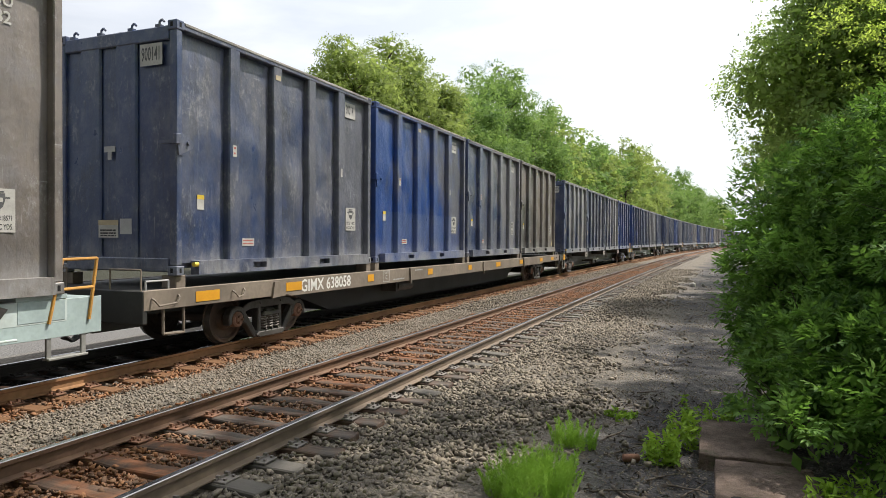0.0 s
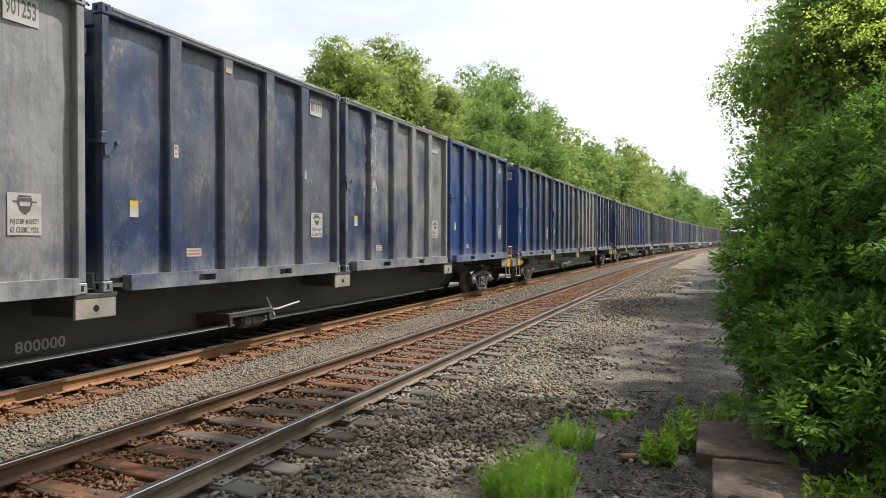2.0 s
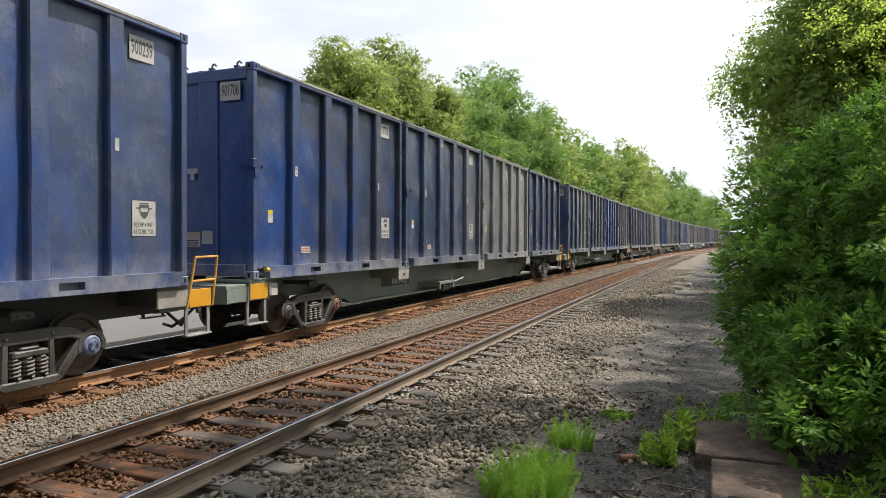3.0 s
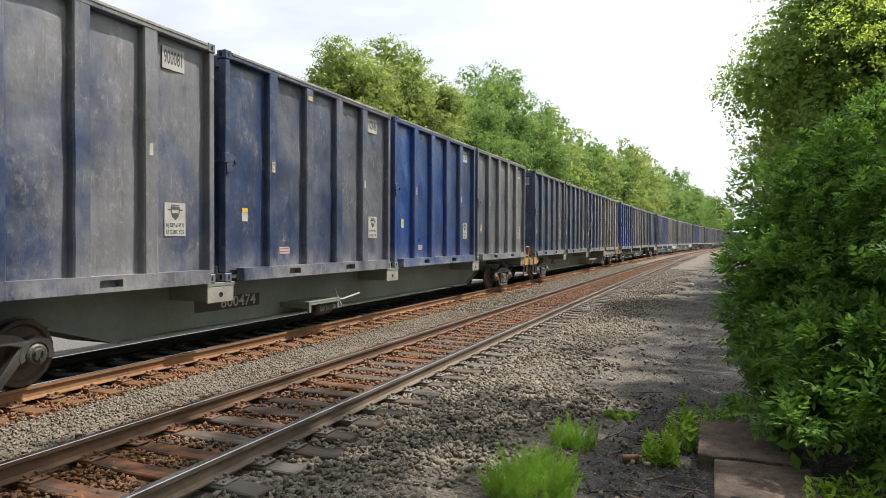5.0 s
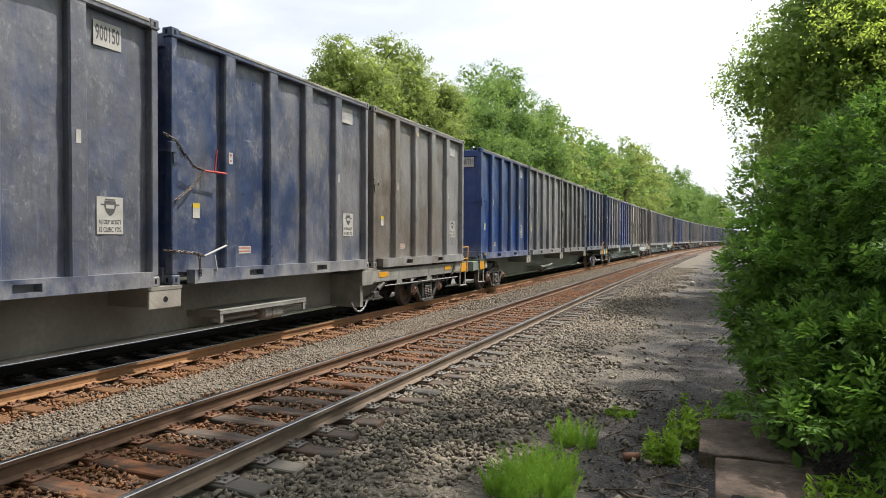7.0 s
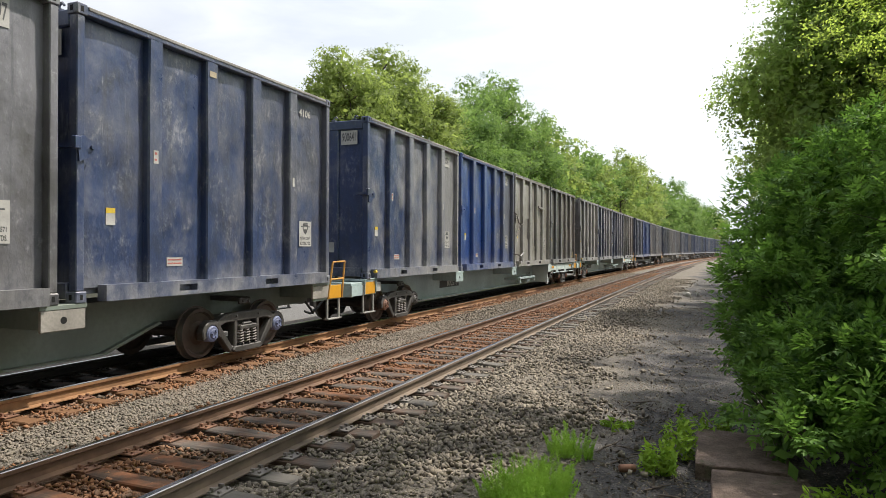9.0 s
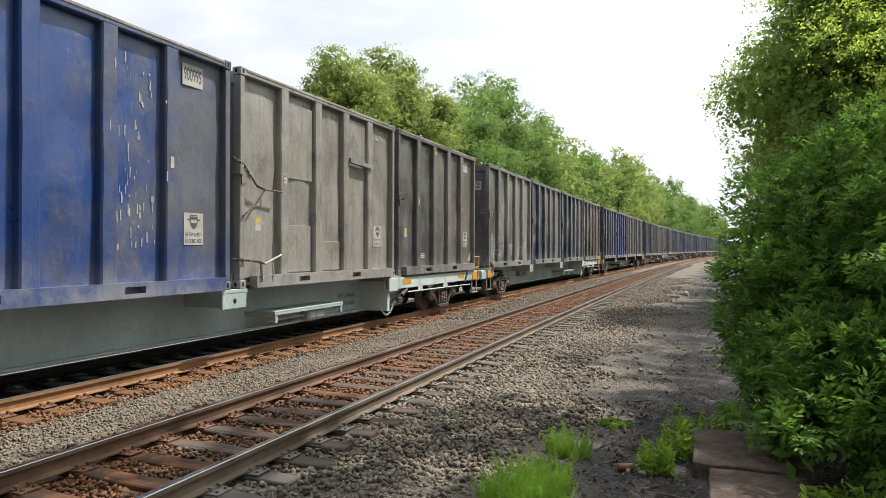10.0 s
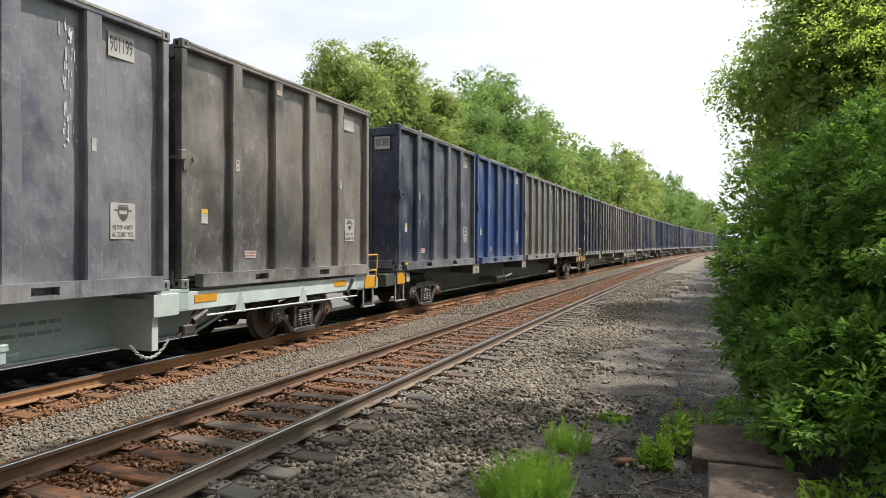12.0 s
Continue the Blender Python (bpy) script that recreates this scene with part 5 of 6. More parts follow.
    square = part("stencil", bm, MAT["white"], car, "stencilled white outline square")
    child("letter", text_mesh("PLATE", 0.075, MAT["white"]), square, at=flat_pose(1.3335, 6.82, 1.2, "side"))
    child("letter", text_mesh("C", 0.15, MAT["white"]), square, at=flat_pose(1.3335, 6.82, 1.09, "side"))
    for y, z, wide in ((7.5, 1.02, 0.62), (8.7, 1.2, 0.5)):
        tagged(child("print", bars(wide, ((0, 0.03),), MAT["tag_grey"], 9), car, at=flat_pose(1.329, y, z, "side")), kind="stuff")
    bm = bmesh.new()
    box(bm, -1.325, 1.325, -0.52, -0.43, 0.80, 1.27, 0.01)
    box(bm, -0.35, 0.35, -0.5, 0.5, 0.62, 0.82, 0.01)
    part("end_sill", bm, MAT["black_steel"], car, "dark end sill")
    bm = bmesh.new()
    box(bm, -1.325, 1.325, 25.53, 25.62, 0.80, 1.27, 0.01)
    part("end_sill", bm, MAT["black_steel"], car, "dark end sill")
    bm = bmesh.new()
    rod(bm, (0.85, 8.2, 0.78), (0.85, 9.1, 0.78), 0.14, sides=14)
    box(bm, 0.5, 0.95, 8.1, 8.25, 0.65, 1.19)
    part("brake_cylinder", bm, MAT["bogie"], car)
    coupling(car, mat, -0.45, -1)
    coupling(car, mat, 25.55, 1)
    bogies(car, 77, True, 0.28)
    return car


# ---------- the train: make-up ----------
BLUE, NAVY, GREY, SLATE, DARK, BROWN, TAN, BRIGHT = ((0.022, 0.040, 0.108), (0.018, 0.027, 0.066), (0.152, 0.150, 0.167), (0.086, 0.090, 0.118),
                                                     (0.066, 0.062, 0.061), (0.158, 0.132, 0.115), (0.285, 0.265, 0.242), (0.012, 0.046, 0.195))
PALE = (0.222, 0.217, 0.226)
# fresh colour, faded colour, share faded, words for the label, number on the end, number on the side
LOADS = {
    "Z": [(DARK, GREY, 0.4, "charcoal", None, None)] * 3 + [(DARK, BROWN, 0.55, "black-brown", None, "ETSU 4182")],
    "A": [(BLUE, SLATE, 0.55, "faded blue", "900141", None), (BRIGHT, SLATE, 0.3, "scuffed blue", "901221", None), (BLUE, GREY, 0.55, "grey-blue", "901029", None), (DARK, BROWN, 0.62, "brown-grey", None, "ETSU 4210")],
    "B": [(BLUE, PALE, 0.66, "blue and grey chalked", "901253", None), (BLUE, SLATE, 0.5, "dull blue", "901171", None), (BLUE, PALE, 0.6, "grey-blue", "900614", None), (BRIGHT, BLUE, 0.45, "chipped blue", "900239", None)],
    "C": [(BRIGHT, NAVY, 0.6, "deep blue", "901706", None), (BLUE, SLATE, 0.3, "blue", None, None), (SLATE, PALE, 0.75, "pale grey", None, None), (BLUE, NAVY, 0.4, "blue", None, None)],
    "D": [(BLUE, GREY, 0.5, "grey-blue", "900081", None), (BLUE, SLATE, 0.6, "blue and grey chalked", "900846", None), (BRIGHT, BLUE, 0.35, "bright blue", "901765", None), (SLATE, GREY, 0.55, "grey-blue", "900843", None)],
    "E": [(BLUE, SLATE, 0.5, "blue and slate grey", "901023", None), (BLUE, SLATE, 0.5, "blue", "900150", None), (BLUE, GREY, 0.5, "chained blue-grey", None, None), (BROWN, PALE, 0.55, "brownish grey", None, None)],
    "F": [(BRIGHT, BLUE, 0.4, "bright blue", "901711", None), (SLATE, PALE, 0.6, "weathered grey", None, None), (DARK, GREY, 0.4, "dark grey", "901197", None), (BLUE, SLATE, 0.4, "scratched blue", None, "4106")],
    "G": [(BLUE, PALE, 0.56, "slate grey", "900641", None), (BRIGHT, SLATE, 0.35, "bright blue", "900995", None), (TAN, (0.20, 0.182, 0.158), 0.4, "battered pale grey", None, "13075"), (DARK, BROWN, 0.35, "charcoal", None, None)],
    "H": [(DARK, (0.245, 0.224, 0.215), 0.72, "charcoal sprayed", "ETSU 4098", None), (NAVY, (0.20, 0.184, 0.19), 0.6, "purplish grey", None, None), (NAVY, (0.165, 0.16, 0.178), 0.52, "dark blue-grey", "901199", None), (DARK, (0.195, 0.165, 0.143), 0.66, "black-brown", None, None)],
    "I": [(NAVY, SLATE, 0.5, "dark blue", "901380", None), (BRIGHT, BLUE, 0.3, "bright blue", None, None), (BROWN, GREY, 0.55, "brown-grey", None, None), (BROWN, GREY, 0.5, "brown-grey", None, None)],
}
STARTS = {"Z": -19.33, "A": 7.23, "B": 33.93, "C": 60.21, "D": 87.07, "E": 113.38, "F": 139.79, "G": 166.17, "H": 192.41, "I": 218.76}
CARS = {"Z": ("pale", None, True), "B": ("black", "800000", False), "C": ("green", "800463", False), "D": ("green", "800474", False), "E": ("tan", "800495", True),
        "F": ("green", None, False), "G": ("pale", "800519", True), "H": ("pale", "800520", True), "I": ("black", None, False)}
CAR_WORDS = {"black": "black spine car with a deep centre sill", "green": "grey-green spine car with a deep centre sill", "tan": "dusty tan-grey spine car with side sills", "pale": "pale blue-grey spine car with side sills"}
COACHES = []           # (thing, metres along the bend at the start, height)
rng_far = random.Random(5)
for k, name in enumerate("JKLMNOPQR"):
    STARTS[name] = 218.76 + CAR_PITCH * (k + 1)
    CARS[name] = (rng_far.choice(("black", "green", "tan")), None, rng_far.random() < 0.3)
    LOADS[name] = [rng_far.choice([(NAVY, BLUE, 0.4, "deep blue", None, None), (BLUE, SLATE, 0.45, "blue", None, None), (NAVY, DARK, 0.5, "navy", None, None), (NAVY, BLUE, 0.5, "dark blue", None, None),
                                   (SLATE, GREY, 0.4, "slate grey", None, None), (BROWN, GREY, 0.4, "brown-grey", None, None), (DARK, BROWN, 0.4, "charcoal", None, None)]) for _ in range(4)]
PAINTS = {}


def load_paint(spec, seed, share=1.0):
    key = (spec[:3], seed, share)
    if key not in PAINTS:
        PAINTS[key] = paint("paint_" + spec[3].replace(" ", "_").replace("-", "_"), *spec[:2], spec[2] * share, seed, redone=(0.55, 4.9, 1.25, (0.075, 0.105, 0.21)) if spec[4] == "901221" else None, wear=0.3 if spec[0] == BRIGHT else 0.8)
    return PAINTS[key]


def ribbon(bm, pts, wide, lift=0.004):
    """A flat stroke of spray paint along (y, z) points of a container's side."""
    pts = [Vector((0, y, z)) for y, z in pts]
    row = []
    for i, p in enumerate(pts):
        w = (pts[min(i + 1, len(pts) - 1)] - pts[max(i - 1, 0)]).normalized()
        s = Vector((0, -w.z, w.y)) * wide / 2
        on_rib = any(r - 0.02 < p.y < r + RIB_W + 0.02 for r in RIBS)
        x = (WID if on_rib else side_x(p.y, p.z) + 0.006) + lift
        row.append([bm.verts.new((x, q.y, q.z)) for q in (p - s, p + s)])
    for a, b in zip(row, row[1:]):
        bm.faces.new((a[0], b[0], b[1], a[1]))


def loop(y, z, ry, rz, a0=0.0, a1=6.4):
    return [(y + ry * math.cos(a0 + (a1 - a0) * i / 14), z + rz * math.sin(a0 + (a1 - a0) * i / 14)) for i in range(15)]


def scrawl(host):
    """Loops and squiggles of white spray low on the container's side."""
    strokes = [loop(0.55, 0.85, 0.1, 0.22), loop(0.85, 0.78, 0.17, 0.36, 0.3, 5.9), loop(1.30, 0.72, 0.21, 0.42), loop(1.30, 0.62, 0.09, 0.2), loop(0.62, 0.45, 0.13, 0.18, 0.5, 4.4),
               loop(1.72, 0.70, 0.14, 0.3, 1.0, 5.0), loop(2.05, 0.85, 0.12, 0.36, -1.4, 2.6), loop(1.02, 0.42, 0.15, 0.17, 0.2, 3.6), loop(2.92, 0.68, 0.06, 0.22), loop(3.06, 0.66, 0.06, 0.24), loop(3.22, 0.68, 0.07, 0.24),
               loop(4.02, 0.72, 0.09, 0.3, 0.5, 5.0), loop(4.22, 0.72, 0.09, 0.32, 0.0, 4.2), loop(4.52, 0.74, 0.08, 0.28, 2.0, 6.2), loop(5.1, 0.56, 0.07, 0.16), loop(5.28, 0.56, 0.08, 0.17, 0.4, 5.6), loop(4.95, 0.8, 0.09, 0.2, 0, 3.1)]
    rng = random.Random(6)
    for _ in range(16):
        y = rng.choice((0.6, 0.9, 1.25, 1.7, 2.0, 2.95, 3.2, 4.1, 4.4, 5.2)) + rng.uniform(-0.12, 0.12)
        a = rng.uniform(0, 6)
        strokes.append(loop(y, rng.uniform(0.45, 0.85), rng.uniform(0.04, 0.14), rng.uniform(0.12, 0.3), a, a + rng.uniform(2.2, 5.5)))
    for pts in strokes:
        bm = bmesh.new()
        ribbon(bm, pts, 0.019)
        part("spray_stroke", bm, MAT["chalk"], host, "white spray stroke")


def splash(host, y, z0, z1, spread, count, seed, mat):
    """Splashes and runs of pale paint down one rib or plate."""
    rng = random.Random(seed)
    bm = bmesh.new()
    for _ in range(count):
        a, b = y + rng.gauss(0, spread), rng.uniform(z0, z1)
        h = rng.uniform(0.03, 0.16)
        ribbon(bm, [(a, b), (a + rng.uniform(-0.006, 0.006), b + h * 0.5), (a + rng.uniform(-0.01, 0.01), b + h)], rng.uniform(0.008, 0.026))
    tagged(part("paint_splash", bm, mat, host, "splashed pale paint"), kind="stuff")


def corner_mark(host):
    bm = bmesh.new()
    x = side_x(5.6, 0.5) + 0.02
    vs = [bm.verts.new(p) for p in ((x, 5.52, 0.3), (x, 5.80, 0.27), (x, 5.84, 0.62))]
    bm.faces.new(vs)
    ob = part("corner_mark", bm, MAT["faded"], host, "faded yellow painted corner mark")
    so = ob.modifiers.new("thickness", "SOLIDIFY")
    so.thickness = 0.004


def chains(host, binder):
    """Two chains and their lever binders holding the front door shut."""
    for z, up in ((1.75, 0.5), (0.42, 0.1)):
        bm = bmesh.new()
        chain_links(bm, [(WID - 0.1, -0.06, z + up), (WID + 0.03, 0.04, z + up * 0.8), (WID + 0.04, 0.40, z + 0.05), (WID + 0.045, 0.62, z)])
        if up > 0.2:
            chain_links(bm, [(WID + 0.045, 0.62, z), (WID + 0.04, 0.4, z - 0.25), (WID + 0.03, 0.04, z - 0.5)])
        else:
            chain_links(bm, [(WID + 0.06, 0.5, z), (WID + 0.06, 0.52, z - 0.3)])
        part("chain", bm, MAT["chain"], host, "dark chain across the door corner")
        bm = bmesh.new()
        rod(bm, (WID + 0.05, 0.62, z), (WID + 0.05, 1.12, z + (0.0 if up > 0.2 else 0.16)), 0.018)
        rod(bm, (WID + 0.05, 0.85, z), (WID + 0.07, 0.88, z + (0.36 if up > 0.2 else -0.25)), 0.014)
        part("binder", bm, binder if up > 0.2 else MAT["tag_grey"], host, "lever binder tightening the chain")


def patches(host, mat):
    """Welded repair plates and a hinged hatch on the battered container."""
    for y0, y1, z0, z1, x in ((1.45, 2.32, 0.24, 1.15, 0.012), (2.63, 3.44, 0.24, 0.85, 0.012), (3.74, 4.57, 0.22, 2.55, 0.02), (3.72, 4.9, 2.72, 3.6, 0.03), (1.45, 2.30, 2.05, 3.5, 0.012)):
        bm = bmesh.new()
        xs = max(side_x(y, z) for y in (y0, (y0 + y1) / 2, y1) for z in (z0, (z0 + z1) / 2, z1))
        box(bm, WID - DEEP - 0.01, xs + x, y0, y1, z0, z1, 0.004)
        part("repair_plate", bm, mat, host)
    bm = bmesh.new()
    prism(bm, [(3.70, 2.62), (4.75, 2.58), (4.75, 2.66), (3.70, 2.72)], WID - 0.06, WID + 0.05)
    part("hatch_lip", bm, mat, host)


for n, name in enumerate(STARTS):
    far = name not in "ZABCDEFGHI"
    if name == "A":
        car = flat_car("brown flat car with orange reflector plates", "GIMX 638058")
        bed = 1.455
    else:
        color, number, sill = CARS[name]
        car = spine_car(color, CAR_WORDS[color], number, sill, n, not far)
        bed = BED
    COACHES.append((car, STARTS[name], 0.0, SPAN / 2))
    for i, spec in enumerate(LOADS[name]):
        seed = (n * 4 + i) if not far else 100 + (n * 4 + i) % 7
        box_thing = container(load_paint(spec, seed), load_paint(spec, seed, 0.2), spec[3] + " ribbed steel waste container on its rail car", spec[4], spec[5], 1 if far or (name == "Z" and i < 3) else 0, marked=i == 0)
        if (name, i) in (("A", 3), ("G", 3)):
            corner_mark(box_thing)
        if (name, i) == ("B", 2):
            splash(box_thing, 1.32, 1.2, 3.5, 0.10, 90, 1, MAT["chalk"])
        elif (name, i) == ("H", 2):
            splash(box_thing, 4.42, 1.9, 3.4, 0.05, 34, 2, MAT["chalk"])
        elif (name, i) == ("D", 3):
            splash(box_thing, 3.55, 2.0, 3.5, 0.05, 40, 3, MAT["tag_grey"])
        elif (name, i) == ("G", 1):
            splash(box_thing, 4.1, 0.6, 3.3, 0.25, 60, 4, MAT["tag_grey"])
        if (name, i) == ("H", 0):
            scrawl(box_thing)
        elif (name, i) in (("E", 2), ("G", 2)):
            chains(box_thing, MAT["red_paint"] if name == "E" else MAT["chain"])
            if name == "G":
                patches(box_thing, load_paint(spec, seed))
        COACHES.append((box_thing, STARTS[name] + 0.18 + 6.24 * i, bed, LEN / 2))


# ---------- trees, bushes and weeds ----------
def leaf_cloud(spots, outward, size, rng, long=2.0, droop=0.25, folded=False):
    """Pointed leaves at the spots, facing roughly outward and up; returns places and triangles."""
    n = len(spots)
    nor = outward * 0.55 + rng.normal(size=(n, 3)) * 0.55 + np.array([0, 0, 0.45])
    nor /= np.linalg.norm(nor, axis=1, keepdims=True) + 1e-9
    ax = rng.normal(size=(n, 3)) + outward * 0.6 - np.array([0, 0, droop])
    ax -= nor * (ax * nor).sum(1, keepdims=True)
    ax /= np.linalg.norm(ax, axis=1, keepdims=True) + 1e-9
    side = np.cross(nor, ax)
    ln = (size * rng.uniform(0.7, 1.3, n))[:, None]
    w = ln / long
    base, tip = spots - ax * ln * 0.5, spots + ax * ln * 0.5
    if not folded:
        v = np.stack([base, spots + side * w * 0.5, tip, spots - side * w * 0.5], 1)
        t = np.array([[0, 1, 2], [0, 2, 3]])
    else:
        lift = nor * ln * 0.07
        v = np.stack([base, spots - ax * ln * 0.12 + side * w * 0.5 + lift, spots + ax * ln * 0.18 + side * w * 0.36 + lift, tip,
                      spots + ax * ln * 0.18 - side * w * 0.36 + lift, spots - ax * ln * 0.12 - side * w * 0.5 + lift], 1)
        t = np.array([[0, 1, 2], [0, 2, 3], [0, 3, 4], [0, 4, 5]])
    k = v.shape[1]
    return v.reshape(-1, 3), (t[None] + (np.arange(n) * k)[:, None, None]).reshape(-1, 3)


def unit(rng, n):
    v = rng.normal(size=(n, 3))
    return v / np.linalg.norm(v, axis=1, keepdims=True)


def blobs(high, wide, low, count, rng, lean=0.0):
    """Centres and sizes of the foliage clumps of a crown, with an uneven outline."""
    out = []
    mid, half = (high + low) / 2, (high - low) / 2
    while len(out) < count:
        p = rng.uniform(-1, 1, 3)
        if np.linalg.norm(p) > 1 or np.linalg.norm(p) < 0.45:
            continue
        r = wide * rng.uniform(0.22, 0.40)
        c = np.array([p[0] * (wide - r * 0.55), p[1] * (wide - r * 0.55), mid + p[2] * (half - r * 0.5)])
        out.append((c[0], c[1], c[2], r))
    return np.array(out)


def tree(name, high, wide, low, count, leaves, size, mat, seed, label, m, stems=1, group="trees along the line", fill=0.125, broad=1.9, deep=1.0):
    """A tree: tapered trunk, limbs to the clumps, and a crown of single leaves."""
    rng = np.random.default_rng(seed)
    top = tagged(empty(name, m), label, "tree", group)
    b = blobs(high, wide, low, count, rng)
    b[:, 1] *= deep
    bm = bmesh.new()
    r0 = high * 0.017
    for k in range(stems):
        sx = 0 if stems == 1 else rng.uniform(-0.5, 0.5)
        prev = Vector((sx, 0, -0.1))
        for i in range(1, 6):
            nxt = Vector((sx * (1 + i * 0.3) + rng.normal() * 0.05, rng.normal() * 0.05, high * 0.78 * i / 5))
            rod(bm, prev, nxt, r0 * (1 - (i - 1) / 5.6), r0 * (1 - i / 5.6), 9)
            prev = nxt
    for x, y, z, r in b[::2]:
        root = Vector((0, 0, max(low * 0.55, z - 0.45 * math.hypot(x, y) - 0.5)))
        mid = Vector((x * 0.55, y * 0.55, (root.z + z) / 2 + 0.1))
        rod(bm, root, mid, r0 * 0.26, r0 * 0.15, 5)
        rod(bm, mid, (x, y, z), r0 * 0.15, r0 * 0.05, 5)
    part("trunk", bm, MAT["bark"], top, "brown tapered trunk with spreading limbs", True)
    pick = rng.choice(len(b), leaves, p=b[:, 3] ** 2 / (b[:, 3] ** 2).sum())
    d = unit(rng, leaves)
    d[:, 2] = np.where((d[:, 2] < -0.2) & (rng.random(leaves) < 0.6), -d[:, 2], d[:, 2])
    # twigs carry the leaves in tufts
    tufts = leaves // 26
    pick, d = pick[:tufts], d[:tufts]
    r = b[pick, 3] * (0.76 + 0.27 * rng.random(tufts) ** 0.7)
    centre = b[pick, :3] + d * r[:, None] * np.array([1.12, 1.12, 0.8])
    of = rng.integers(0, tufts, leaves)
    spots = centre[of] + rng.normal(size=(leaves, 3)) * np.array([1, 1, 0.6]) * (size * 0.7 + wide * 0.018)
    d = d[of]
    v, t = leaf_cloud(spots, d, size, rng)
    # broad shaded foliage inside the clumps
    k = int(leaves * fill)
    pick = rng.choice(len(b), k, p=b[:, 3] ** 2 / (b[:, 3] ** 2).sum())
    d = unit(rng, k)
    v2, t2 = leaf_cloud(b[pick, :3] + d * (b[pick, 3] * 0.82 * rng.random(k) ** 0.4)[:, None], d, size * broad, rng, 1.5)
    v, t = np.concatenate([v, v2]), np.concatenate([t, t2 + len(v)])
    child("crown", raw_mesh("crown", v, t, mat), top, "green crown of small leaves")
    return top


def left_trees():
    rng = random.Random(8)
    locust, maple = MAT["leaf_left"], MAT["leaf_left_dark"]
    near = [(41.5, -20.5, 16.6, 4.3, locust), (46.5, -20.5, 18.2, 4.6, locust), (52.5, -20.5, 17.6, 4.6, locust), (59.0, -19.0, 16.6, 4.6, maple), (66.0, -20.5, 21.4, 5.0, maple), (74.0, -20.5, 23.2, 5.4, maple), (83.0, -19.0, 20.8, 5.2, maple)]
    for k, (s, d, h, w, mat) in enumerate(near):
        tree("tree", h, w, h * 0.2, 74, 36000, 0.165, mat, 40 + k, "tall leafy yellow-green locust tree behind the train" if mat is locust else "tall leafy green maple tree behind the train", along_pose(s, d, -0.2), fill=0.2, broad=2.4)
    mids = [tree("tree", 20.6, 5.8, 3.0, 60, 4800, 0.45, (locust, maple, maple)[k], 60 + k, "tall leafy green tree behind the train", along_pose(90 + 9 * k, -19 - 1.5 * (k % 2), -0.2)) for k in range(3)]
    s = 117.0
    while s < 330:
        src = rng.choice(mids)
        c = copy_thing(src, along_pose(s, rng.uniform(-19.5, -15.5), -0.2) @ Matrix.Rotation(rng.uniform(0, 6.28), 4, "Z"))
        k = rng.uniform(0.92, 1.14)
        c.scale = (k, k, k * rng.uniform(0.92, 1.08))
        s += rng.uniform(6.5, 9.5) if s < 190 else rng.uniform(9, 12)
    for s in range(100, 330, 23):
        c = copy_thing(rng.choice(mids), along_pose(s, rng.uniform(-30, -25), -0.2) @ Matrix.Rotation(rng.uniform(0, 6.28), 4, "Z"))
        c.scale = (1.1, 1.1, 1.12)
    # thicket that closes the gaps under the crowns
    for k in range(9):
        s = 30 + k * 7.5
        if k < 3:
            tree("shrub", 6.5, 3.6, 0.2, 22, 3000, 0.27, maple, 80 + k, "dense green shrub at the wood's edge", along_pose(s, -18.5, -0.2), 3, "shrubs at the wood's edge")
    shrubs = [o for o in scene.objects if o.name.startswith("shrub") and o.parent is None]
    for k in range(3, 16):
        copy_thing(shrubs[k % 3], along_pose(30 + k * 7.5, -17.5 - (k % 2), -0.2) @ Matrix.Rotation(k * 1.3, 4, "Z"))


def right_trees():
    mat = MAT["leaf_right"]
    sunny = MAT["leaf_sunny"]
    # the last three are unseen, added only to cast dappled shade on the ground
    spec = [(5.1, 25.5, 13.0, 4.5, 0.6), (7.2, 20.5, 14.0, 4.2, 2.5), (6.6, 38.0, 13.5, 4.8, 0.5), (8.5, 19.3, 19.0, 3.6, 13.0), (3.4, 12.4, 19.0, 3.2, 13.0), (5.8, 13.6, 19.0, 3.9, 13.5)]
    for k, (x, y, h, w, low) in enumerate(spec):
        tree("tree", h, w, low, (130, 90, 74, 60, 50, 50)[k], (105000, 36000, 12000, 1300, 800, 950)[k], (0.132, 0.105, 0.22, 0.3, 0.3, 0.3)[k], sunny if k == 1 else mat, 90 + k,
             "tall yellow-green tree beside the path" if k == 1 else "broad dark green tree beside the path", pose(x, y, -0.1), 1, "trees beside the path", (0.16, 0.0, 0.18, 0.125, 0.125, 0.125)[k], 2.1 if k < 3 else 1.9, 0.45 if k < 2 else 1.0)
    far = tree("tree", 12.5, 4.6, 0.6, 50, 3600, 0.46, mat, 99, "broad dark green tree beside the path", pose(9.0, 52.0, -0.1), 1, "trees beside the path")
    # the first four copies stand hidden, added to shade the far path
    for k, (x, y) in enumerate(((6.4, 32.5), (6.9, 45), (7.6, 55), (9.2, 63), (11.5, 66), (13.0, 80), (15.5, 95), (18.5, 112), (22, 130), (26, 150), (31, 172), (37, 196), (43, 220), (16, 45), (17, 60))):
        copy_thing(far, pose(x, y, -0.1, rz=k * 47))
    # unseen wood added behind the camera to block light from there
    for k, (x, y) in enumerate(((8.5, -5), (2.5, -8), (-3.5, -10), (14, -2), (-9, -16), (4, -18), (-16, -20), (-24, -20))):
        c = copy_thing(far, pose(x, y, -0.1, rz=k * 71))
        c.scale = (1.25, 1.25, 1.5)


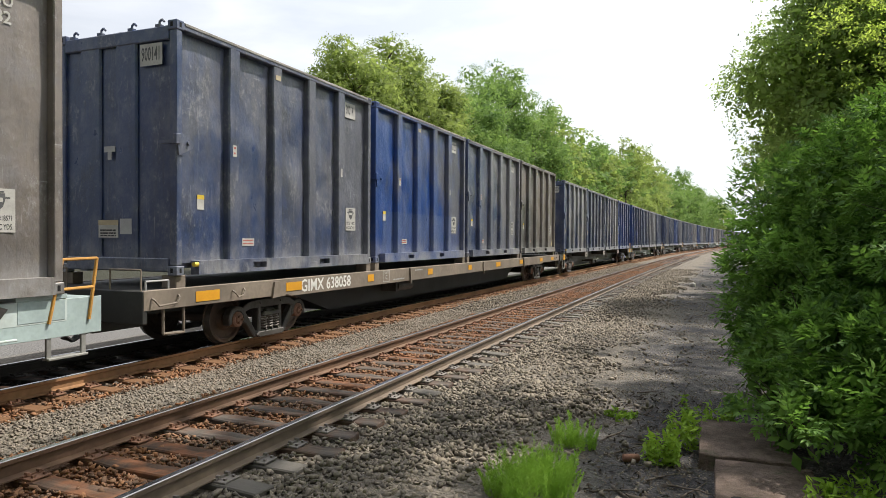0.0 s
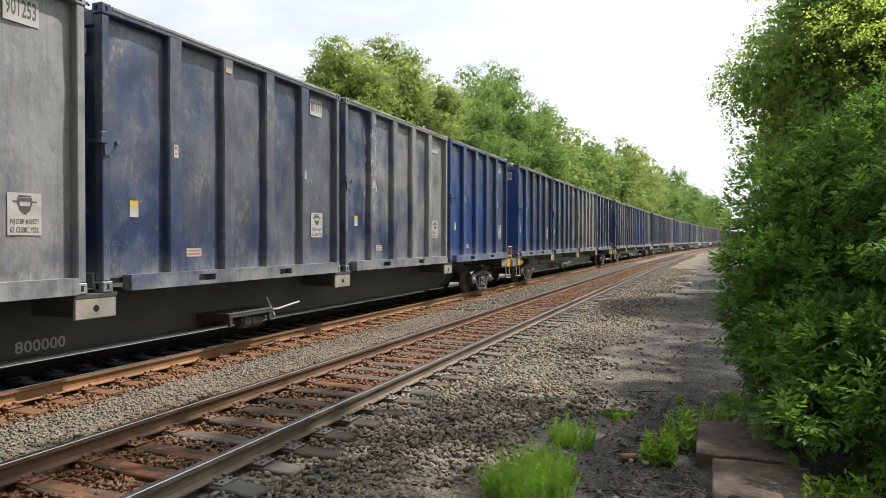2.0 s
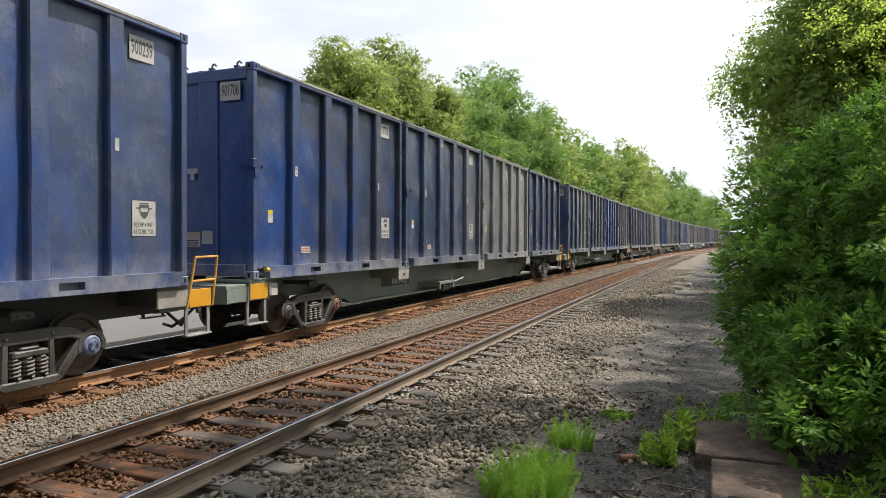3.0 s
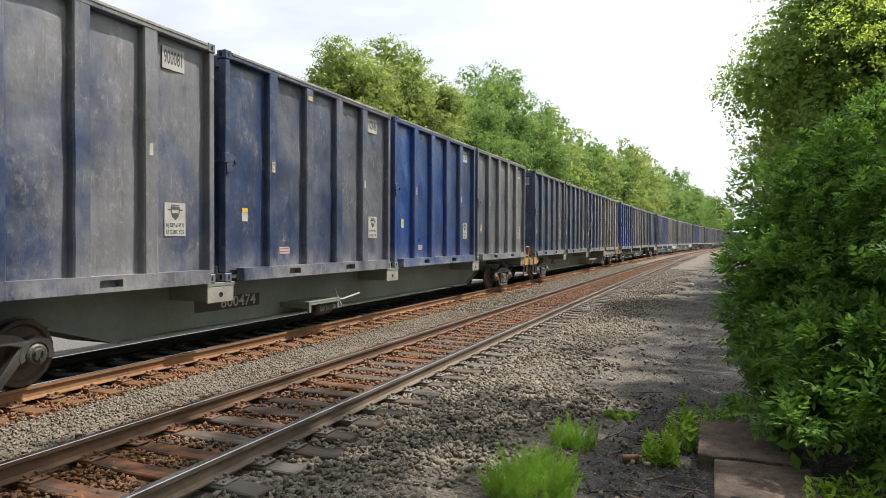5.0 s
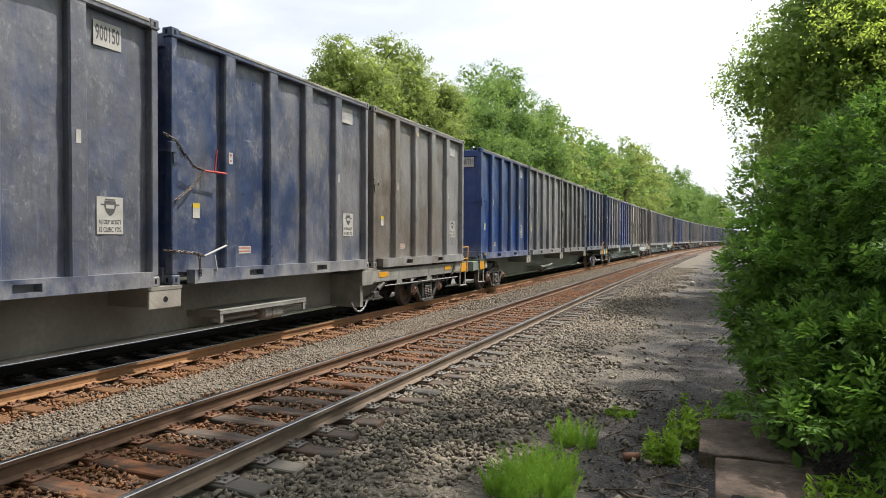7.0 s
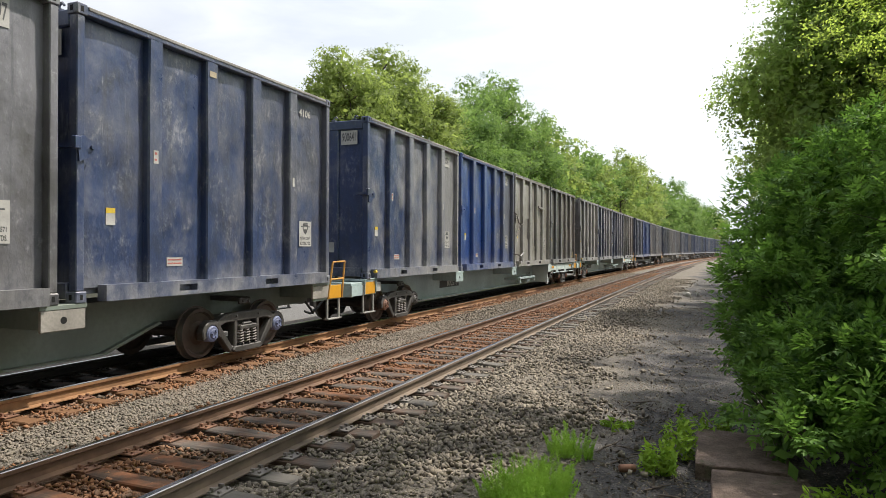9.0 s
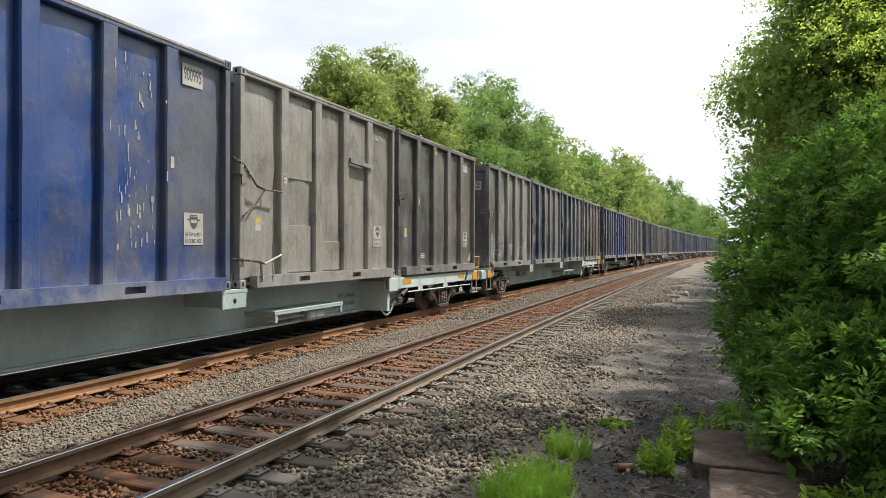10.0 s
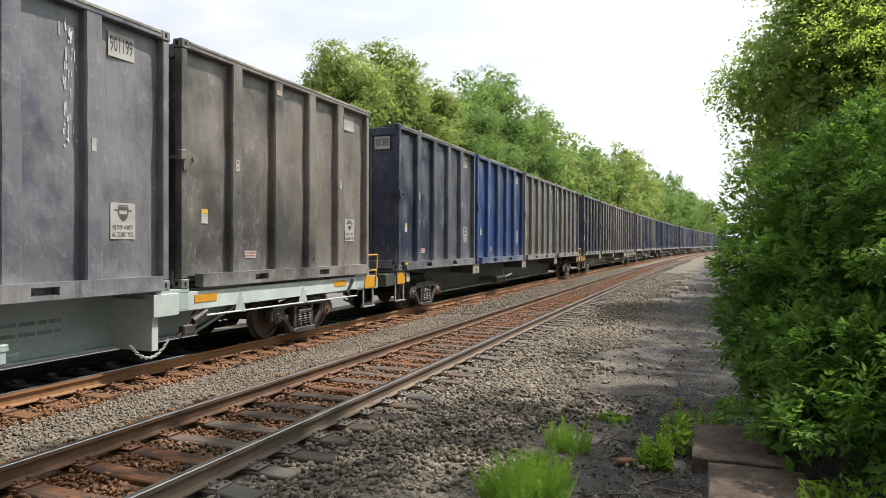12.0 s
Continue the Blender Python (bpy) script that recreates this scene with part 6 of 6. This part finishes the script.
def bush():
    """The near bush: many stems, and leaves in pinnate sprays of seven."""
    rng = np.random.default_rng(123)
    top = tagged(empty("bush", pose(0, 0, 0)), "dense bright green bush with pointed leaves overhanging the slab", "bush")
    # lobes (3.6, 7.5) to (3.9, 7.0) and the last three: unseen, added for shade
    lobes = np.array([(1.75, 9.2, 1.05, 1.45), (1.15, 9.6, 1.7, 1.05), (1.9, 9.4, 2.3, 1.35), (2.6, 9.3, 3.1, 1.2), (2.0, 10.2, 2.9, 1.15), (1.3, 10.3, 2.45, 0.95), (0.95, 8.9, 0.95, 0.8), (2.7, 8.2, 1.3, 1.25),
                      (3.2, 8.8, 3.4, 1.3), (3.5, 9.8, 4.2, 1.1), (1.2, 8.6, 1.35, 0.85), (2.2, 8.2, 2.2, 1.0), (0.85, 9.9, 2.05, 0.6), (1.7, 8.1, 0.75, 0.8), (2.9, 8.2, 2.5, 0.95),
                      (1.35, 7.3, 0.85, 0.72), (1.75, 6.7, 0.75, 0.72), (1.0, 8.0, 0.95, 0.68), (0.72, 8.9, 1.55, 0.62), (2.1, 7.2, 1.6, 0.85), (0.62, 9.8, 1.15, 0.55), (0.75, 11.0, 2.6, 0.7),
                      (0.85, 7.8, 0.85, 0.6), (0.98, 7.2, 0.62, 0.52), (1.25, 6.6, 0.5, 0.5), (0.62, 8.5, 1.05, 0.5), (1.7, 6.2, 0.6, 0.6), (3.6, 7.5, 2.4, 1.35), (4.2, 8.6, 3.5, 1.5), (3.2, 6.6, 1.5, 1.1), (3.9, 7.0, 3.3, 1.1),
                      (0.72, 7.2, 0.42, 0.38), (0.60, 7.15, 0.42, 0.36), (0.52, 7.5, 0.45, 0.34), (0.72, 6.75, 0.40, 0.36), (0.80, 6.4, 0.36, 0.34), (0.98, 6.98, 0.42, 0.42), (1.4, 6.8, 0.5, 0.5), (0.66, 7.9, 0.55, 0.42), (1.5, 7.6, 0.5, 0.6),
                      (2.75, 6.1, 3.1, 1.2), (2.5, 5.1, 2.5, 1.15), (2.7, 5.2, 1.2, 1.2)])
    # tufts at the lobes' skin, each of several pinnate sprays that spread outwards and droop at the ends
    tufts = 2380
    pick = rng.choice(len(lobes), tufts, p=lobes[:, 3] ** 2 / (lobes[:, 3] ** 2).sum())
    d = unit(rng, tufts)
    d[:, 2] = np.where((d[:, 2] < -0.25) & (rng.random(tufts) < 0.55), -d[:, 2], d[:, 2])
    heart = lobes[pick, :3] + d * (lobes[pick, 3] * (0.60 + 0.30 * rng.random(tufts)))[:, None] * np.array([1, 1, 0.9])
    keep = heart[:, 2] > 0.16
    heart, d = heart[keep], d[keep]
    tufts = len(heart)
    n = tufts * 7
    of = np.arange(n) % tufts
    way = d[of] * 0.75 + rng.normal(size=(n, 3)) * 0.5 + np.array([0, 0, 0.22])
    way /= np.linalg.norm(way, axis=1, keepdims=True)
    root = heart[of] + way * rng.uniform(0.0, 0.10, n)[:, None]
    nor = np.cross(way, rng.normal(size=(n, 3)))
    nor = nor / np.linalg.norm(nor, axis=1, keepdims=True) * 0.45 + np.array([0, 0, 0.95]) + d[of] * 0.35
    nor -= way * (nor * way).sum(1, keepdims=True)
    nor /= np.linalg.norm(nor, axis=1, keepdims=True)
    side = np.cross(nor, way)
    size = rng.uniform(0.062, 0.10, n)
    vs, ts, count = [], [], 0
    leaf = np.array([(0, 0, 0), (0.30, 0.21, 0.04), (0.64, 0.16, 0.03), (1, 0, -0.10), (0.64, -0.16, 0.03), (0.30, -0.21, 0.04)])
    tri = np.array([[0, 1, 2], [0, 2, 3], [0, 3, 4], [0, 4, 5]])
    for at, turn in ((0.1, 1.05), (0.15, -1.05), (0.8, 0.9), (0.85, -0.9), (1.5, 0.6), (1.5, -0.6), (1.8, 0.0)):
        bend = turn + rng.uniform(-0.2, 0.2, n)
        drop = (rng.uniform(-0.25, 0.05, n) - 0.08 * at)[:, None]
        a = way * np.cos(bend)[:, None] + side * np.sin(bend)[:, None] + nor * drop
        a /= np.linalg.norm(a, axis=1, keepdims=True)
        b = np.cross(nor, a)
        b /= np.linalg.norm(b, axis=1, keepdims=True)
        c = np.cross(a, b)
        ln = size * rng.uniform(0.8, 1.2, n) * (1.1 - 0.2 * at)
        p0 = root + way * (at * size)[:, None] - nor * (0.06 * at * at * size)[:, None]
        v = p0[:, None] + (a[:, None] * leaf[None, :, :1] + b[:, None] * leaf[None, :, 1:2] + c[:, None] * leaf[None, :, 2:]) * ln[:, None, None]
        vs.append(v.reshape(-1, 3))
        ts.append((tri[None] + (np.arange(n) * 6)[:, None, None]).reshape(-1, 3) + count)
        count += n * 6
    # older leaves deep inside
    k = 9000
    pick = rng.choice(len(lobes), k, p=lobes[:, 3] ** 2 / (lobes[:, 3] ** 2).sum())
    d = unit(rng, k)
    spots = lobes[pick, :3] + d * (lobes[pick, 3] * 0.72 * rng.random(k) ** 0.4)[:, None]
    spots = spots[spots[:, 2] > 0.12]
    v, t = leaf_cloud(spots, unit(rng, len(spots)), 0.15, rng, 1.9)
    vs.append(v)
    ts.append(t + count)
    child("foliage", raw_mesh("foliage", np.concatenate(vs), np.concatenate(ts), MAT["leaf_bush"]), top, "pointed green leaves in sprays")
    for x, y, z, r in lobes:
        bm = bmesh.new()
        foot = Vector((1.9 + (x - 1.9) * 0.35, 9.3 + (y - 9.3) * 0.3, -0.1))
        mid = foot.lerp(Vector((x, y, z)), 0.55) + Vector((0, 0, 0.2))
        rod(bm, foot, mid, 0.03, 0.02, 6)
        rod(bm, mid, (x, y, z), 0.02, 0.008, 6)
        for k in range(5):
            q = Vector(unit(rng, 1)[0]) * r * 0.9
            rod(bm, (x, y, z), Vector((x, y, z)) + q, 0.009, 0.003, 5)
        part("stem", bm, MAT["bark"], top, "thin brown stem")


def feather_weed(x, y, high, wide, stalks, seed, label):
    """Feathery horsetail-like weed: upright stalks set with many fine needles."""
    rng = np.random.default_rng(seed)
    vs, ts, c = [], [], 0
    for _ in range(stalks):
        a, r = rng.uniform(0, 6.283), wide * math.sqrt(rng.random())
        foot = np.array([x + r * math.cos(a), y + r * math.sin(a) * 0.8, -0.09])
        h = high * rng.uniform(0.55, 1.0) * (1 - 0.45 * (r / wide) ** 2)
        lean = rng.normal(size=3) * 0.16 + np.array([math.cos(a), math.sin(a), 0]) * 0.22 * r / wide
        k = 130
        u = rng.random(k) ** 0.8
        p = foot + np.array([0, 0, 1.0]) * (h * u)[:, None] + lean * (h * u ** 1.5)[:, None]
        out = unit(rng, k) * np.array([1, 1, 0.3]) + np.array([0, 0, 0.65])
        ln = (h * 0.20 * (1.15 - u * 0.7))[:, None]
        side = np.cross(out, unit(rng, k)) * 0.0026
        v = np.stack([p - side, p + side, p + out * ln], 1)
        vs.append(v.reshape(-1, 3))
        ts.append(np.arange(k * 3).reshape(-1, 3) + c)
        c += k * 3
    top = tagged(empty("weed"), label, "weed", "weeds beside the track")
    tagged(child("leaves", raw_mesh("leaves", np.concatenate(vs), np.concatenate(ts), MAT["weed"]), top), kind="stuff")


def leafy_weed(x, y, high, wide, stalks, seed, label):
    """Low weed with narrow leaves round upright stalks."""
    rng = np.random.default_rng(seed)
    spots, out = [], []
    for _ in range(stalks):
        a, r = rng.uniform(0, 6.283), wide * math.sqrt(rng.random())
        h = high * rng.uniform(0.5, 1.0)
        for k in range(14):
            u = (k + 1) / 14
            o = unit(rng, 1)[0] * np.array([1, 1, 0.2])
            spots.append(np.array([x + r * math.cos(a), y + r * math.sin(a), -0.09 + h * u]) + o * 0.035)
            out.append(o + np.array([0, 0, 0.4]))
    v, t = leaf_cloud(np.array(spots), np.array(out), 0.085, rng, 3.2, 0.0, True)
    top = tagged(empty("weed"), label, "weed", "weeds beside the track")
    tagged(child("leaves", raw_mesh("leaves", v, t, MAT["weed_leaf"]), top), kind="stuff")


left_trees()
right_trees()
bush()
feather_weed(-1.36, 5.25, 0.46, 0.36, 150, 1, "bright green feathery weed clump growing in the gravel")
feather_weed(-1.26, 5.75, 0.34, 0.26, 70, 4, "bright green feathery weed growing in the gravel")
feather_weed(-1.27, 6.75, 0.34, 0.22, 70, 2, "green feathery weed at the edge of the gravel")
leafy_weed(-0.38, 6.62, 0.30, 0.18, 26, 3, "yellow-green leafy weed beside the concrete slab")
leafy_weed(-0.24, 7.15, 0.40, 0.15, 20, 5, "yellow-green leafy weed beside the concrete slab")
leafy_weed(-0.02, 8.1, 0.30, 0.35, 22, 6, "low green weeds under the bush")
leafy_weed(1.15, 5.7, 0.34, 0.46, 70, 7, "dull green weeds beside the concrete slab")
leafy_weed(-0.95, 8.1, 0.10, 0.22, 10, 8, "sparse low weeds on the trodden soil")


# ---------- slab and litter ----------
def slab():
    """Broken concrete footing in two steps, with a hole in its front."""
    top = tagged(empty("concrete_slab"), "stained brown concrete footing half under the bush", "slab")

    def block(name, x0, x1, y0, y1, z0, z1, seed):
        bm = bmesh.new()
        box(bm, x0, x1, y0, y1, z0, z1)
        bmesh.ops.subdivide_edges(bm, edges=bm.edges[:], cuts=11, use_grid_fill=True)
        for v in bm.verts:
            q = v.co
            v.co += Vector((noise.noise((q.x * 5, q.y * 5, q.z * 5 + seed)), noise.noise((q.y * 5, q.z * 5, q.x * 5)), noise.noise((q.z * 5, q.x * 4, q.y * 4)))) * 0.014
        bmesh.ops.bevel(bm, geom=[e for e in bm.edges if e.calc_face_angle(0) > 0.9], offset=0.01, segments=1, affect="EDGES")
        return part(name, bm, MAT["concrete"], top)

    block("upper_block", -0.08, 0.75, 6.58, 7.85, -0.25, 0.06, 1)
    block("lower_block", 0.06, 0.85, 4.6, 6.56, -0.3, 0.035, 2)
    bm = bmesh.new()
    rod(bm, (0.22, 5.55, 0.02), (0.22, 5.55, 0.045), 0.05, sides=12)
    part("anchor_hole", bm, MAT["hole"], top, "dark anchor hole")
    bm = bmesh.new()
    box(bm, 0.35, 0.85, 5.2, 5.5, 0.02, 0.052, 0.01)
    part("cavity", bm, MAT["hole"], top, "dark broken cavity")


def litter():
    rng = random.Random(17)
    bm = bmesh.new()
    rod(bm, (-0.75, 6.48, -0.05), (-0.61, 6.55, -0.05), 0.038, sides=14)
    bmesh.ops.bevel(bm, geom=bm.edges[:], offset=0.006, segments=1, affect="EDGES")
    tagged(new("pipe_end", finish("pipe_end", bm, MAT["rust_can"], True)), "short rusty pipe end lying on the soil", "pipe")
    for k, (x, y, ang, ln, r) in enumerate(((-0.62, 5.62, -0.5, 0.55, 0.022), (-0.75, 5.78, -0.75, 0.40, 0.016), (-1.05, 7.0, 1.3, 0.55, 0.013), (-0.95, 6.6, 0.5, 0.5, 0.012), (-0.35, 6.0, -0.4, 0.45, 0.012),
                                            (-0.5, 6.05, 0.9, 0.35, 0.009), (-0.9, 5.6, 0.2, 0.4, 0.01), (-0.2, 5.75, 1.1, 0.4, 0.01), (-0.95, 7.35, -0.3, 0.5, 0.01), (-0.7, 7.1, 0.1, 0.45, 0.009), (-0.9, 9.5, 0.1, 0.35, 0.012), (-0.55, 5.35, -0.2, 0.5, 0.012))):
        bm = bmesh.new()
        pts = [Vector((x, y, -0.085))]
        a = ang
        for i in range(4):
            a += rng.uniform(-0.35, 0.35)
            pts.append(pts[-1] + Vector((math.cos(a), math.sin(a), 0)) * ln / 4 + Vector((0, 0, rng.uniform(-0.005, 0.02))))
        for i in range(4):
            rod(bm, pts[i], pts[i + 1], r * (1 - i * 0.15), r * (0.85 - i * 0.15), 7)
        tagged(new("stick", finish("stick", bm, MAT["twig"], True)), "dead grey-brown stick lying on the soil", "stick", "sticks on the ground")
    spots = np.array([(rng.uniform(-1.6, 0.0), rng.uniform(4.8, 9.5), -0.08 + rng.uniform(0, 0.012)) for _ in range(1500)])
    g = np.random.default_rng(3)
    v, t = leaf_cloud(spots, np.tile((0, 0, 1.0), (1500, 1)), 0.07, g, 3.5, 0.0)
    tagged(new("leaf_litter", raw_mesh("leaf_litter", v, t, MAT["litter"])), "dry brown leaf litter and chips on dark soil", "litter", kind="stuff")
    spots = np.array([along(rng.uniform(4, 32), rng.uniform(2.0, 5.2), -0.09) for _ in range(2600)])
    rocks("pebbles", MAT["ballast"], spots, 0.015, 0.042, 21, "loose grey pebbles strewn on the trodden path", True)
    rocks("rubble", MAT["pale_stone"], np.array([(-0.66, 32.2, -0.02), (-0.3, 32.6, -0.04), (0.3, 47, -0.02)]), 0.28, 0.42, 22, "pale flat rubble lying on the path")


slab()
litter()


# ---------- what moves ----------
SPEED = 16.961
# small departures from the steady speed, in metres
LAG = {0.0: 0.217, 0.5: 0.02, 1.0: -0.066, 1.5: -0.041, 2.0: -0.02, 2.5: 0.18, 3.0: 0.004, 3.5: 0.01, 4.0: 0.02, 4.5: 0.03, 5.0: 0.045, 5.5: 0.04, 6.0: -0.11, 6.5: -0.09,
       7.0: 0.236, 7.5: 0.12, 8.0: 0.04, 8.5: 0.0, 9.0: -0.004, 9.5: 0.009, 10.0: 0.014, 10.5: 0.003, 11.0: 0.07, 11.5: -0.126, 12.0: 0.11}


def motions():
    for thing, start, z, half in COACHES:
        rows = []
        for t, lag in LAG.items():
            m = along_pose(start + half - SPEED * t + lag, D_TRAIN, z) @ Matrix.Translation((0, -half, 0))
            rows.append((t, m))
        walk(thing, rows)
    for car, ws, y in WHEELSETS:
        walk(ws, [(k / FPS, pose(0, y, AXLE_Z, math.degrees(SPEED * k / FPS / WHEEL_R) % 360.0)) for k in range(361)])


motions()
